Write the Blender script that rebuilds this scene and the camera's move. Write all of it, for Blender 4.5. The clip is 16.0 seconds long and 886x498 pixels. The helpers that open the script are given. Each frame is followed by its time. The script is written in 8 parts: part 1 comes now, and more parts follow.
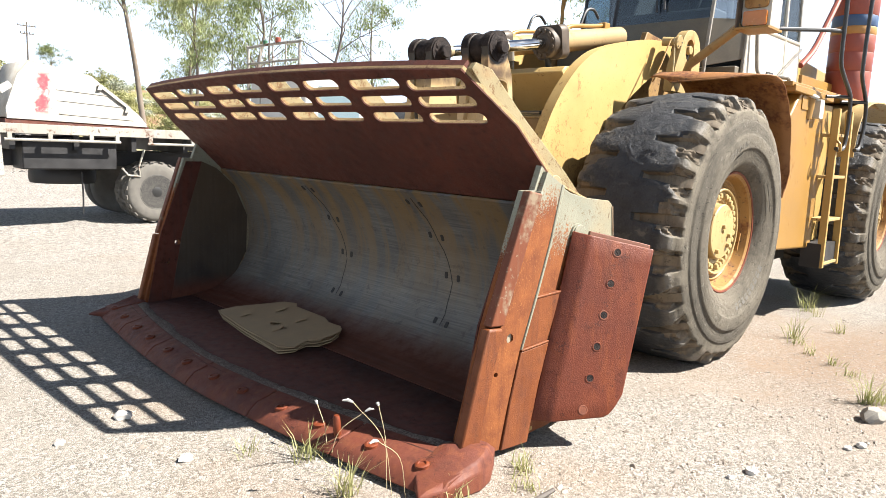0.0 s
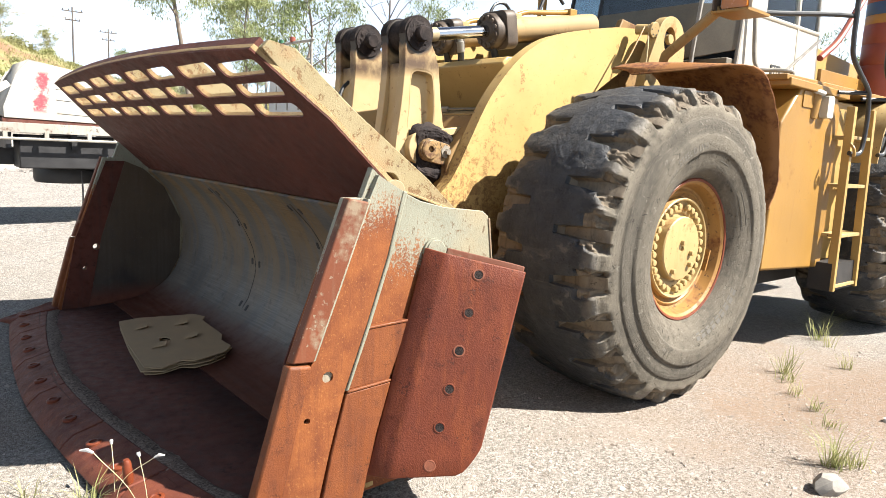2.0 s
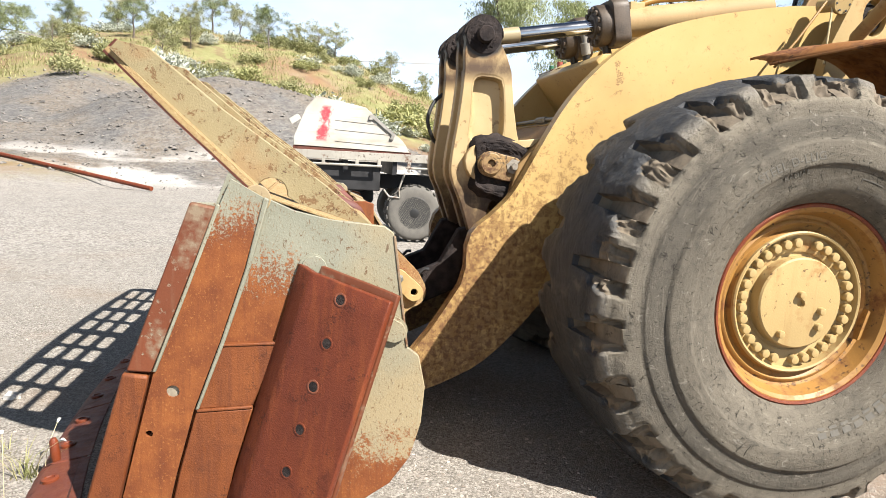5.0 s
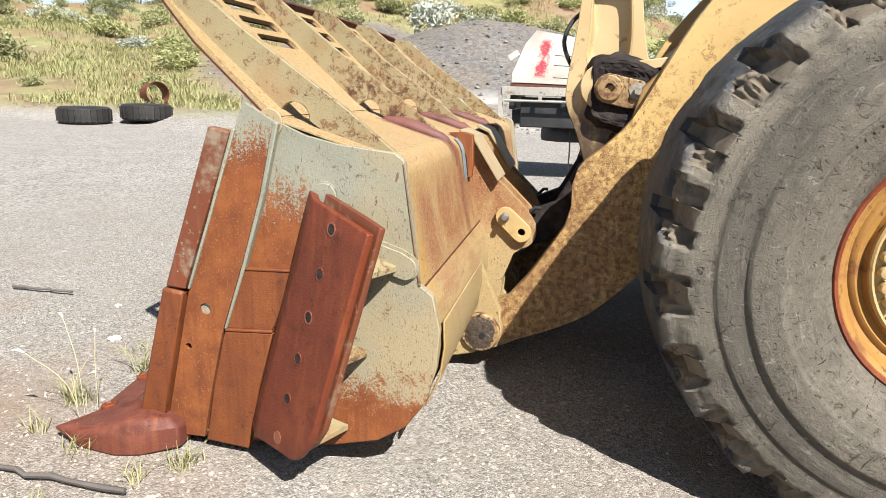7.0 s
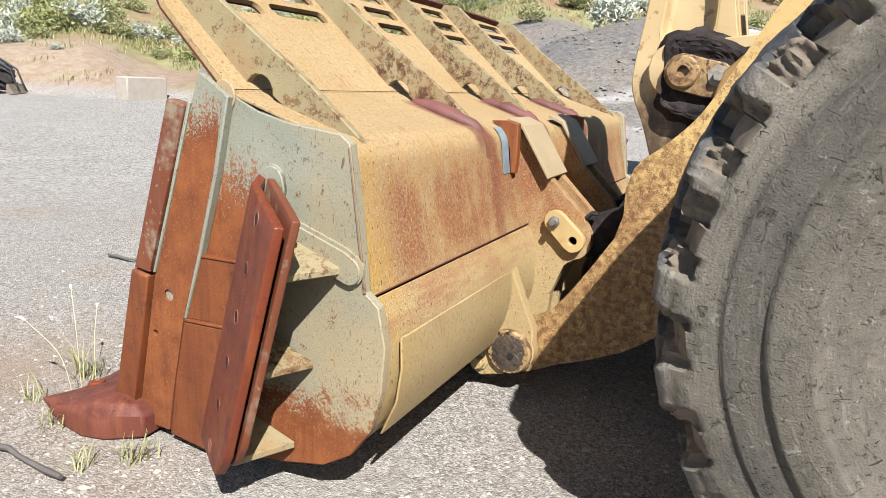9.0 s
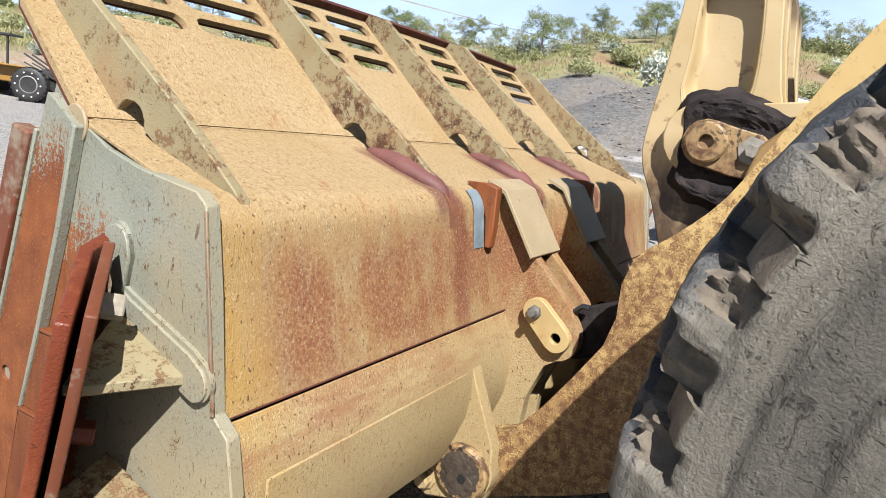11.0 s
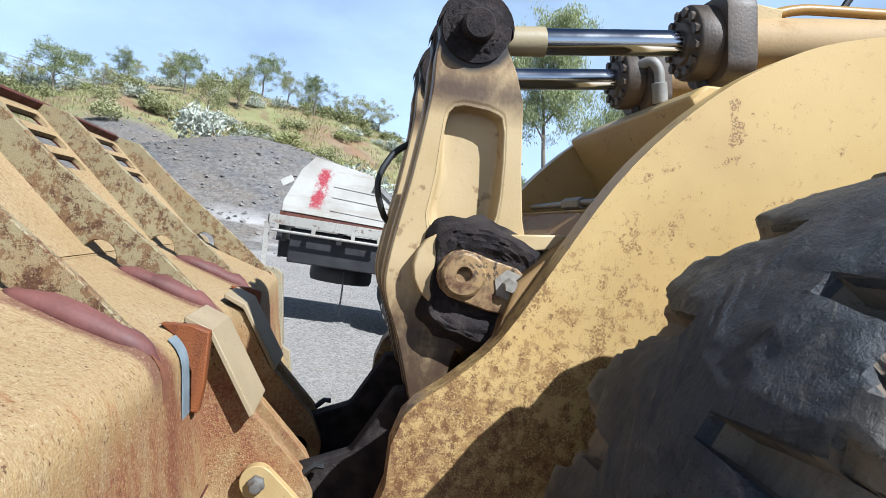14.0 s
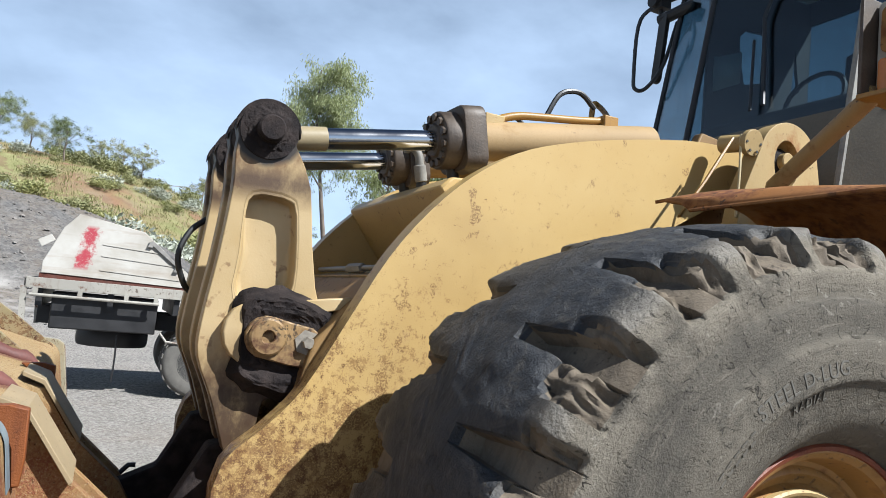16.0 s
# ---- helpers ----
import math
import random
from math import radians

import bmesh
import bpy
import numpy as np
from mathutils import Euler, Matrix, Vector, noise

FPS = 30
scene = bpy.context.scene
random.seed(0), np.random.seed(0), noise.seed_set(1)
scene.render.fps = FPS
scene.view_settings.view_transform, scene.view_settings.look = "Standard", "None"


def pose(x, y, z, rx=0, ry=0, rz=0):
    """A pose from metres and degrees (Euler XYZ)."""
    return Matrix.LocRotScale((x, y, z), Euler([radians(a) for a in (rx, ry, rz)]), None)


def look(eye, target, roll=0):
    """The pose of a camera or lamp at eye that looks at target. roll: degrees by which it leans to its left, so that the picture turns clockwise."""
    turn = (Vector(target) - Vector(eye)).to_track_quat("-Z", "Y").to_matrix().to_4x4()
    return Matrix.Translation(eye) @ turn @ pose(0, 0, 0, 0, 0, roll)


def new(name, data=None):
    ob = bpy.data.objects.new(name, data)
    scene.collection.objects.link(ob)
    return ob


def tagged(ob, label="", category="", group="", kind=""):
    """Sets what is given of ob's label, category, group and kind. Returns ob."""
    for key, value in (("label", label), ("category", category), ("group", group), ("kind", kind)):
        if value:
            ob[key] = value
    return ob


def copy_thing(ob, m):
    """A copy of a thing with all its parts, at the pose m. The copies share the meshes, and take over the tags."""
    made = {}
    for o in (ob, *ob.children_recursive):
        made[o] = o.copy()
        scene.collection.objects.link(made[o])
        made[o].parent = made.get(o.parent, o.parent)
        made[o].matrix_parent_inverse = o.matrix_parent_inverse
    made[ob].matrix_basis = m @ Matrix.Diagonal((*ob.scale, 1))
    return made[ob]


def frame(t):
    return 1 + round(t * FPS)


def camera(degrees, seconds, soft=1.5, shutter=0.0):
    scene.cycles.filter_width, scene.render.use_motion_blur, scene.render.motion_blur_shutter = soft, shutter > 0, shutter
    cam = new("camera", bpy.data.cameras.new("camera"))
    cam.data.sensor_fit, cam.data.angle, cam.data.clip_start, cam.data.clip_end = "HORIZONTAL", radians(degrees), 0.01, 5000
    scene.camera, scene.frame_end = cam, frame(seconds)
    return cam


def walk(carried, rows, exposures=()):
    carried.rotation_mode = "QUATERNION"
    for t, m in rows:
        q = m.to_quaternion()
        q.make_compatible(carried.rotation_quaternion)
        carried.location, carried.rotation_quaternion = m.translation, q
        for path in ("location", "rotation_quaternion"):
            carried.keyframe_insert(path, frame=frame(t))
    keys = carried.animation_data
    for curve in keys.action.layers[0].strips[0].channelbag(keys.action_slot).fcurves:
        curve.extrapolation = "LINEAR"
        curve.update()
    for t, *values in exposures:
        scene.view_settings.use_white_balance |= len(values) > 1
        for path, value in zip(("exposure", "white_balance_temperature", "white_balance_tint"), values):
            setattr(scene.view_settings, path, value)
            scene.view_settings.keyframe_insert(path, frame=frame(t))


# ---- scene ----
cam = camera(66.2, 16.0, soft=0.5)
PATH = [
    (0, (0.064, 0.084, 1.6), (1.486, 1.457, 1.298), 2.5),
    (0.5, (0.33, 0.004, 1.587), (1.721, 1.409, 1.29), 2.3),
    (1, (0.655, -0.118, 1.603), (1.987, 1.345, 1.311), 2.7),
    (1.5, (0.965, -0.179, 1.594), (2.289, 1.29, 1.298), 2.9),
    (2, (1.309, -0.22, 1.623), (2.588, 1.288, 1.323), 2.9),
    (2.5, (1.626, -0.315, 1.616), (2.845, 1.244, 1.326), 2.7),
    (3, (1.97, -0.435, 1.639), (3.043, 1.229, 1.353), 2.6),
    (3.5, (2.344, -0.47, 1.623), (3.39, 1.21, 1.338), 2.9),
    (4, (2.65, -0.478, 1.627), (3.578, 1.269, 1.331), 3.1),
    (4.5, (2.967, -0.55, 1.621), (3.62, 1.322, 1.359), 3.1),
    (5, (3.244, -0.579, 1.607), (3.628, 1.366, 1.344), 3.0),
    (5.2, (3.365, -0.566, 1.597), (3.599, 1.398, 1.3), 1.8),
    (7.3, (4.311, -0.21, 1.542), (3.855, 1.677, 1.062), 2.9),
    (7.5, (4.376, -0.147, 1.529), (3.858, 1.72, 1.032), 3.5),
    (8, (4.54, 0.019, 1.507), (3.898, 1.844, 1.0), 2.7),
    (8.2, (4.605, 0.088, 1.499), (3.907, 1.893, 0.995), 2.8),
    (10.3, (4.829, 0.845, 1.539), (3.865, 2.543, 1.108), 4.3),
    (10.5, (4.805, 0.925, 1.544), (3.832, 2.621, 1.125), 5.3),
    (11, (4.749, 1.108, 1.552), (3.787, 2.821, 1.18), 7.6),
    (11.5, (4.652, 1.211, 1.56), (3.768, 2.976, 1.242), 9.7),
    (12, (4.492, 1.251, 1.594), (3.835, 3.124, 1.345), 11.6),
    (12.5, (4.356, 1.278, 1.618), (3.902, 3.215, 1.421), 11.7),
    (13, (4.213, 1.373, 1.639), (4.001, 3.355, 1.482), 11.7),
    (13.5, (4.087, 1.44, 1.674), (4.102, 3.437, 1.561), 10.8),
    (14, (3.963, 1.461, 1.698), (4.242, 3.442, 1.663), 9.0),
    (14.5, (3.837, 1.391, 1.75), (4.469, 3.288, 1.805), 7.0),
    (15, (3.753, 1.297, 1.787), (4.567, 3.119, 1.918), 6.4),
    (15.5, (3.754, 1.158, 1.778), (4.612, 2.956, 1.949), 5.8),
    (16, (3.783, 0.997, 1.757), (4.649, 2.792, 1.932), 5.6),
]
EXPOSURES = [(0, 1.96, 6400, 10), (1.5, 1.95, 6380, 10), (3, 1.8, 6380, 10), (4, 1.67, 6400, 10), (5, 1.57, 6350, 10), (8, 1.44, 6050, 10), (10.5, 1.32, 5800, 10), (12.5, 1.2, 5650, 9), (14, 1.18, 5340, 8), (15, 1.16, 5500, 8), (16, 1.08, 5700, 8)]
walk(cam, [(t, look(eye, target, roll)) for t, eye, target, roll in PATH],
     exposures=EXPOSURES)

# ---- daylight ----
SUN_WAY = Vector((-1.14, 1.42, -1.95)).normalized()      # the way the sunlight travels
sun_elev = math.asin(-SUN_WAY.z)
sun_data = bpy.data.lights.new("sun", "SUN")
sun_data.energy, sun_data.angle, sun_data.color = 5.0, radians(0.55), (1.0, 0.945, 0.86)
sun = new("sun", sun_data)
sun.rotation_mode = "QUATERNION"
sun.rotation_quaternion = SUN_WAY.to_track_quat("-Z", "Y")
world = bpy.data.worlds.new("sky")
world.use_nodes = True
scene.world = world
wn, wl = world.node_tree.nodes, world.node_tree.links
wn.clear()
sky = wn.new("ShaderNodeTexSky")
sky.sky_type, sky.sun_disc = "NISHITA", False
sky.sun_elevation = sun_elev
sky.sun_rotation = math.atan2(-SUN_WAY.x, -SUN_WAY.y)
sky.air_density, sky.dust_density, sky.ozone_density = 1.0, 0.8, 0.6
# thin high cloud: white veils stretched over the blue
w_co = wn.new("ShaderNodeTexCoord")
w_map = wn.new("ShaderNodeMapping")
w_map.inputs["Scale"].default_value = (1.0, 1.5, 2.2)
w_map.inputs["Rotation"].default_value = (0.2, 0.3, 0.5)
w_noise = wn.new("ShaderNodeTexNoise")
w_noise.inputs["Scale"].default_value, w_noise.inputs["Detail"].default_value = 2.0, 6
w_noise.inputs["Roughness"].default_value = 0.55
w_rng = wn.new("ShaderNodeMapRange")
for key, value in (("From Min", 0.38), ("From Max", 0.74), ("To Min", 0.12), ("To Max", 0.60)):
    w_rng.inputs[key].default_value = value
w_mix = wn.new("ShaderNodeMix")
w_mix.data_type = "RGBA"
w_mix.inputs[7].default_value = (15.6, 18.6, 22.6, 1)
w_bg = wn.new("ShaderNodeBackground")
w_bg.inputs["Strength"].default_value = 0.024
w_out = wn.new("ShaderNodeOutputWorld")
wl.new(w_co.outputs["Generated"], w_map.inputs["Vector"])
wl.new(w_map.outputs["Vector"], w_noise.inputs["Vector"])
wl.new(w_noise.outputs["Fac"], w_rng.inputs["Value"])
w_thin = wn.new("ShaderNodeMapRange")          # the veil thins out overhead
for key, value in (("From Min", 0.42), ("From Max", 0.70), ("To Min", 1.0), ("To Max", 0.0)):
    w_thin.inputs[key].default_value = value
w_veil = wn.new("ShaderNodeMath")
w_veil.operation = "MULTIPLY"
wl.new(w_rng.outputs["Result"], w_veil.inputs[0])
wl.new(w_thin.outputs["Result"], w_veil.inputs[1])
# haze whitens the sky towards the horizon
w_sep = wn.new("ShaderNodeSeparateXYZ")
w_haze = wn.new("ShaderNodeMapRange")
for key, value in (("From Min", 0.02), ("From Max", 0.58), ("To Min", 0.70), ("To Max", 0.0)):
    w_haze.inputs[key].default_value = value
w_add = wn.new("ShaderNodeMath")
w_add.operation, w_add.use_clamp = "ADD", True
wl.new(w_co.outputs["Generated"], w_sep.inputs[0])
wl.new(w_sep.outputs[2], w_haze.inputs["Value"])
wl.new(w_sep.outputs[2], w_thin.inputs["Value"])
wl.new(w_haze.outputs["Result"], w_add.inputs[0])
wl.new(w_veil.outputs[0], w_add.inputs[1])
wl.new(w_add.outputs[0], w_mix.inputs[0])
wl.new(sky.outputs["Color"], w_mix.inputs[6])
wl.new(w_mix.outputs[2], w_bg.inputs["Color"])
wl.new(w_bg.outputs["Background"], w_out.inputs["Surface"])

# ---- materials ----
def rgba(c):
    return (c[0], c[1], c[2], 1)


ALBEDO_SCALE = 0.66          # one factor darkening every base colour, so shade renders deeper under raised exposure


class Graph:
    """A small way to write node materials."""

    def __init__(self, name):
        self.mat = bpy.data.materials.new(name)
        self.mat.use_nodes = True
        self.n, self.l = self.mat.node_tree.nodes, self.mat.node_tree.links
        self.bsdf = self.n["Principled BSDF"]
        self.co = self.n.new("ShaderNodeTexCoord").outputs["Object"]

    def put(self, socket, value):
        if isinstance(value, bpy.types.NodeSocket):
            self.l.new(value, socket)
        elif isinstance(value, (tuple, list)) and len(value) == 3 and socket.type == "RGBA":
            socket.default_value = rgba(value)
        else:
            socket.default_value = value

    def mapped(self, scale=(1, 1, 1), rot=(0, 0, 0), co=None):
        m = self.n.new("ShaderNodeMapping")
        m.inputs["Scale"].default_value = scale
        m.inputs["Rotation"].default_value = rot
        self.l.new(co or self.co, m.inputs["Vector"])
        return m.outputs["Vector"]

    def noise(self, scale, detail=5, rough=0.55, stretch=None, co=None, distortion=0.0):
        t = self.n.new("ShaderNodeTexNoise")
        t.inputs["Scale"].default_value, t.inputs["Detail"].default_value = scale, detail
        t.inputs["Roughness"].default_value, t.inputs["Distortion"].default_value = rough, distortion
        self.l.new(self.mapped(stretch, co=co) if stretch else (co or self.co), t.inputs["Vector"])
        return t.outputs["Fac"]

    def cells(self, scale, out="Color", feature="F1", stretch=None):
        t = self.n.new("ShaderNodeTexVoronoi")
        t.feature = feature
        t.inputs["Scale"].default_value = scale
        self.l.new(self.mapped(stretch) if stretch else self.co, t.inputs["Vector"])
        return t.outputs[out]

    def span(self, value, a, b, c=0.0, d=1.0):
        m = self.n.new("ShaderNodeMapRange")
        for key, v in (("Value", value), ("From Min", a), ("From Max", b), ("To Min", c), ("To Max", d)):
            self.put(m.inputs[key], v)
        return m.outputs["Result"]

    def math(self, op, a, b=0.0):
        m = self.n.new("ShaderNodeMath")
        m.operation = op
        self.put(m.inputs[0], a)
        self.put(m.inputs[1], b)
        return m.outputs[0]

    def mix(self, f, a, b, mode="MIX"):
        m = self.n.new("ShaderNodeMix")
        m.data_type, m.blend_type = "RGBA", mode
        self.put(m.inputs[0], f)
        self.put(m.inputs[6], a)
        self.put(m.inputs[7], b)
        return m.outputs[2]

    def axis(self, which, co=None):
        s = self.n.new("ShaderNodeSeparateXYZ")
        self.l.new(co or self.co, s.inputs[0])
        return s.outputs[which]

    def rand(self):
        return self.n.new("ShaderNodeObjectInfo").outputs["Random"]

    def island(self):
        return self.n.new("ShaderNodeNewGeometry").outputs["Random Per Island"]

    def done(self, color, rough=0.6, metal=0.0, height=None, bump=0.3, dist=0.01, spec=0.5):
        self.put(self.bsdf.inputs["Base Color"], self.mix(1.0, color, (ALBEDO_SCALE, ALBEDO_SCALE, ALBEDO_SCALE), "MULTIPLY"))
        self.put(self.bsdf.inputs["Roughness"], rough)
        self.put(self.bsdf.inputs["Metallic"], metal)
        self.put(self.bsdf.inputs["Specular IOR Level"], spec)
        if height is not None:
            b = self.n.new("ShaderNodeBump")
            b.inputs["Strength"].default_value, b.inputs["Distance"].default_value = bump, dist
            self.put(b.inputs["Height"], height)
            self.l.new(b.outputs["Normal"], self.bsdf.inputs["Normal"])
        return self.mat


def plain(name, c, rough=0.6, metal=0.0, vary=0.25, scale=6.0, bump=0.15, grain=90.0, spec=0.5):
    """A worn single-colour surface, uneven at two scales."""
    g = Graph(name)
    big, fine = g.noise(scale, 5), g.noise(grain, 3)
    f = g.math("ADD", g.math("MULTIPLY", big, 0.7), g.math("MULTIPLY", fine, 0.3))
    lo = tuple(v * (1 - vary) for v in c)
    hi = tuple(min(1, v * (1 + vary)) for v in c)
    return g.done(g.mix(g.span(f, 0.3, 0.7), lo, hi), g.span(big, 0.3, 0.7, rough - 0.08, min(1, rough + 0.1)), metal, fine, bump, 0.004, spec)


def flaking(name, c, rust, scale=5.0, lo=0.56, hi=0.62, speck=38.0, s_lo=0.62, s_hi=0.66, rough=0.55, dark=(0.076, 0.034, 0.015), runs=0.35):
    """Old paint with blotches of rust, chips down to dark steel and faint runs."""
    g = Graph(name)
    big, fine = g.noise(scale, 9, 0.62), g.noise(110, 3)
    chip = g.noise(speck, 5, 0.6)
    patch = g.noise(scale * 0.35, 3)
    streak = g.noise(7.0, 4, 0.6, stretch=(2.2, 2.2, 0.22))
    base = g.mix(g.span(patch, 0.35, 0.65), tuple(v * 0.86 for v in c), tuple(min(1, v * 1.1) for v in c))
    base = g.mix(g.math("MULTIPLY", g.span(streak, 0.55, 0.75), runs), base, rust)
    base = g.mix(g.span(fine, 0.35, 0.75, 0.0, 0.25), base, tuple(v * 0.7 for v in c))
    worn = g.span(big, lo, hi)
    base = g.mix(g.math("MULTIPLY", worn, g.span(g.noise(26, 5), 0.36, 0.6)), base, rust)
    gone = g.math("MULTIPLY", g.span(chip, s_lo, s_hi), g.span(patch, 0.36, 0.6))
    base = g.mix(gone, base, dark)
    h = g.math("ADD", g.math("MULTIPLY", fine, 0.35), g.math("MULTIPLY", gone, -0.5))
    return g.done(base, g.span(worn, 0, 1, rough, min(1, rough + 0.3)), 0.0, h, 0.35, 0.006, 0.35)


YELLOW = (0.517, 0.327, 0.103)
M = {}
M["yellow"] = flaking("faded_yellow_paint", YELLOW, (0.274, 0.129, 0.046), 3.0, 0.66, 0.72, 30, 0.70, 0.73, 0.5, runs=0.12)
M["arm"] = None


def freckles(g, spread, grain, amount, lo, hi):
    """Clusters of fine rust freckles: where the broad noise is high the fine grain breaks through."""
    f = g.math("ADD", g.math("MULTIPLY", g.noise(spread, 5, 0.6), 0.55), g.math("MULTIPLY", g.noise(grain, 4, 0.75), 0.45))
    if amount is not None:
        f = g.math("ADD", f, amount)
    return g.span(f, lo, hi)


def arm_paint():
    """Faded yellow, clean above, with clustered rust freckles thickening towards the low front end of the arm."""
    g = Graph("lift_arm_paint")
    big, fine = g.noise(2.2, 5), g.noise(120, 3)
    base = g.mix(g.span(big, 0.3, 0.7), (0.585, 0.388, 0.138), (0.650, 0.455, 0.182))
    lowness = g.span(g.axis(2), 2.0, 1.05, 0.0, 0.095)
    front = g.span(g.axis(0), 5.0, 4.2, 0.0, 0.04)
    amount = g.math("ADD", lowness, front)
    base = g.mix(g.span(g.math("ADD", g.noise(1.3, 4), amount), 0.50, 0.66, 0, 0.40), base, (0.400, 0.255, 0.095))
    cluster = g.span(g.math("ADD", g.noise(9.0, 4, 0.6), g.math("MULTIPLY", amount, 1.5)), 0.640, 0.670)
    grain = g.span(g.noise(140, 3, 0.7), 0.46, 0.53)
    base = g.mix(g.math("MULTIPLY", g.math("MULTIPLY", cluster, grain), 0.8), base, (0.190, 0.092, 0.036))
    base = g.mix(g.math("MULTIPLY", freckles(g, 34, 150, amount, 0.585, 0.640), 0.75), base, (0.300, 0.168, 0.064))
    base = g.mix(g.math("MULTIPLY", freckles(g, 30, 170, amount, 0.625, 0.665), 0.8), base, (0.135, 0.055, 0.022))
    base = g.mix(g.math("MULTIPLY", g.span(amount, 0.0, 0.05), g.span(g.noise(240, 2), 0.62, 0.72, 0, 0.35)), base, (0.30, 0.18, 0.075))
    pit = freckles(g, 24, 130, amount, 0.62, 0.66)
    return g.done(base, g.span(pit, 0, 1, 0.42, 0.8), 0.0, g.math("ADD", g.math("MULTIPLY", fine, 0.35), g.math("MULTIPLY", pit, -0.6)), 0.20, 0.004, 0.4)


def rib_paint():
    """Olive-sand paint breaking up into dense clusters of brown rust flakes."""
    g = Graph("mottled_rib_paint")
    big, fine = g.noise(3.0, 5), g.noise(140, 3)
    base = g.mix(g.span(big, 0.3, 0.7), (0.275, 0.220, 0.112), (0.350, 0.288, 0.160))
    more = g.span(g.noise(1.6, 3), 0.35, 0.65, -0.03, 0.05)
    base = g.mix(g.span(g.noise(5, 5), 0.52, 0.68, 0, 0.5), base, (0.330, 0.185, 0.080))
    f1 = freckles(g, 21, 100, more, 0.528, 0.565)
    base = g.mix(g.math("MULTIPLY", f1, 0.85), base, (0.195, 0.102, 0.044))
    base = g.mix(freckles(g, 22, 140, more, 0.560, 0.595), base, (0.095, 0.042, 0.019))
    base = g.mix(g.span(fine, 0.62, 0.72, 0, 0.5), base, (0.44, 0.36, 0.22))
    return g.done(base, g.span(f1, 0, 1, 0.6, 0.85), 0.0, g.math("ADD", fine, g.math("MULTIPLY", f1, -1.0)), 0.4, 0.005, 0.3)


def bucket_side_paint(name="bucket_cheek_paint", reach=0.0, height=0.0):
    """Grey-green paint on the bucket's cheek, scratched and chipped, rusted through lower down and along the front."""
    g = Graph(name)
    big, mid, fine = g.noise(2.4, 6), g.noise(9, 7, 0.62), g.noise(130, 3)
    run = g.noise(11.0, 6, 0.65, stretch=(3.0, 3.0, 0.22))
    ax, az = g.axis(0), g.axis(2)
    base = g.mix(g.span(big, 0.3, 0.7), (0.250, 0.252, 0.190), (0.345, 0.335, 0.252))
    sandy = g.math("ADD", g.math("MULTIPLY", g.noise(3.1, 5), 0.6), g.math("ADD", g.span(ax, 2.9, 3.65, 0.0, 0.24), g.span(az, 1.2, 0.4, 0.0, 0.12)))
    base = g.mix(g.span(sandy, 0.42, 0.66, 0, 0.75), base, (0.420, 0.318, 0.170))
    # fine upright scratches, chips down to brown steel, broad scabs
    scr = g.noise(30, 4, 0.6, stretch=(1.6, 1.6, 0.5), distortion=1.6)
    base = g.mix(g.span(scr, 0.64, 0.67, 0, 0.8), base, (0.135, 0.078, 0.042))
    base = g.mix(g.span(g.noise(105, 5, 0.7, stretch=(1.5, 1.5, 0.6)), 0.595, 0.635, 0, 0.8), base, (0.165, 0.090, 0.040))
    base = g.mix(freckles(g, 26, 130, None, 0.595, 0.625), base, (0.150, 0.070, 0.028))
    base = g.mix(g.span(fine, 0.62, 0.72, 0, 0.5), base, (0.46, 0.45, 0.36))
    # how far in front of the leaning root of the rock wing
    ahead = g.math("SUBTRACT", g.math("ADD", 2.935 + reach, g.math("MULTIPLY", az, 0.27)), ax)
    rustzone = g.math("MULTIPLY", g.span(ahead, -0.06, 0.03), g.span(g.math("ADD", az, g.math("ADD", g.math("MULTIPLY", run, 0.22), g.math("MULTIPLY", g.noise(4, 5), 0.30))), 1.52 + height, 1.24 + height))
    low = g.span(g.math("ADD", az, g.math("MULTIPLY", mid, 0.5)), 0.78, 0.50)
    rust = g.mix(g.span(mid, 0.35, 0.65), (0.180, 0.048, 0.012), (0.285, 0.088, 0.020))
    rust = g.mix(g.span(run, 0.5, 0.72, 0, 0.7), rust, (0.150, 0.040, 0.012))
    rust = g.mix(g.span(g.noise(95, 4, 0.7), 0.58, 0.66, 0, 0.6), rust, (0.42, 0.17, 0.045))
    f = g.math("MAXIMUM", rustzone, g.math("MULTIPLY", low, 0.9))
    grain = g.math("ADD", f, g.math("MULTIPLY", g.math("SUBTRACT", g.noise(95, 5, 0.75), 0.5), 2.2))
    base = g.mix(g.span(grain, 0.36, 0.60), base, rust)
    return g.done(base, g.span(f, 0, 1, 0.55, 0.82), 0.0, g.math("ADD", fine, g.math("MULTIPLY", scr, 0.6)), 0.3, 0.005, 0.35)


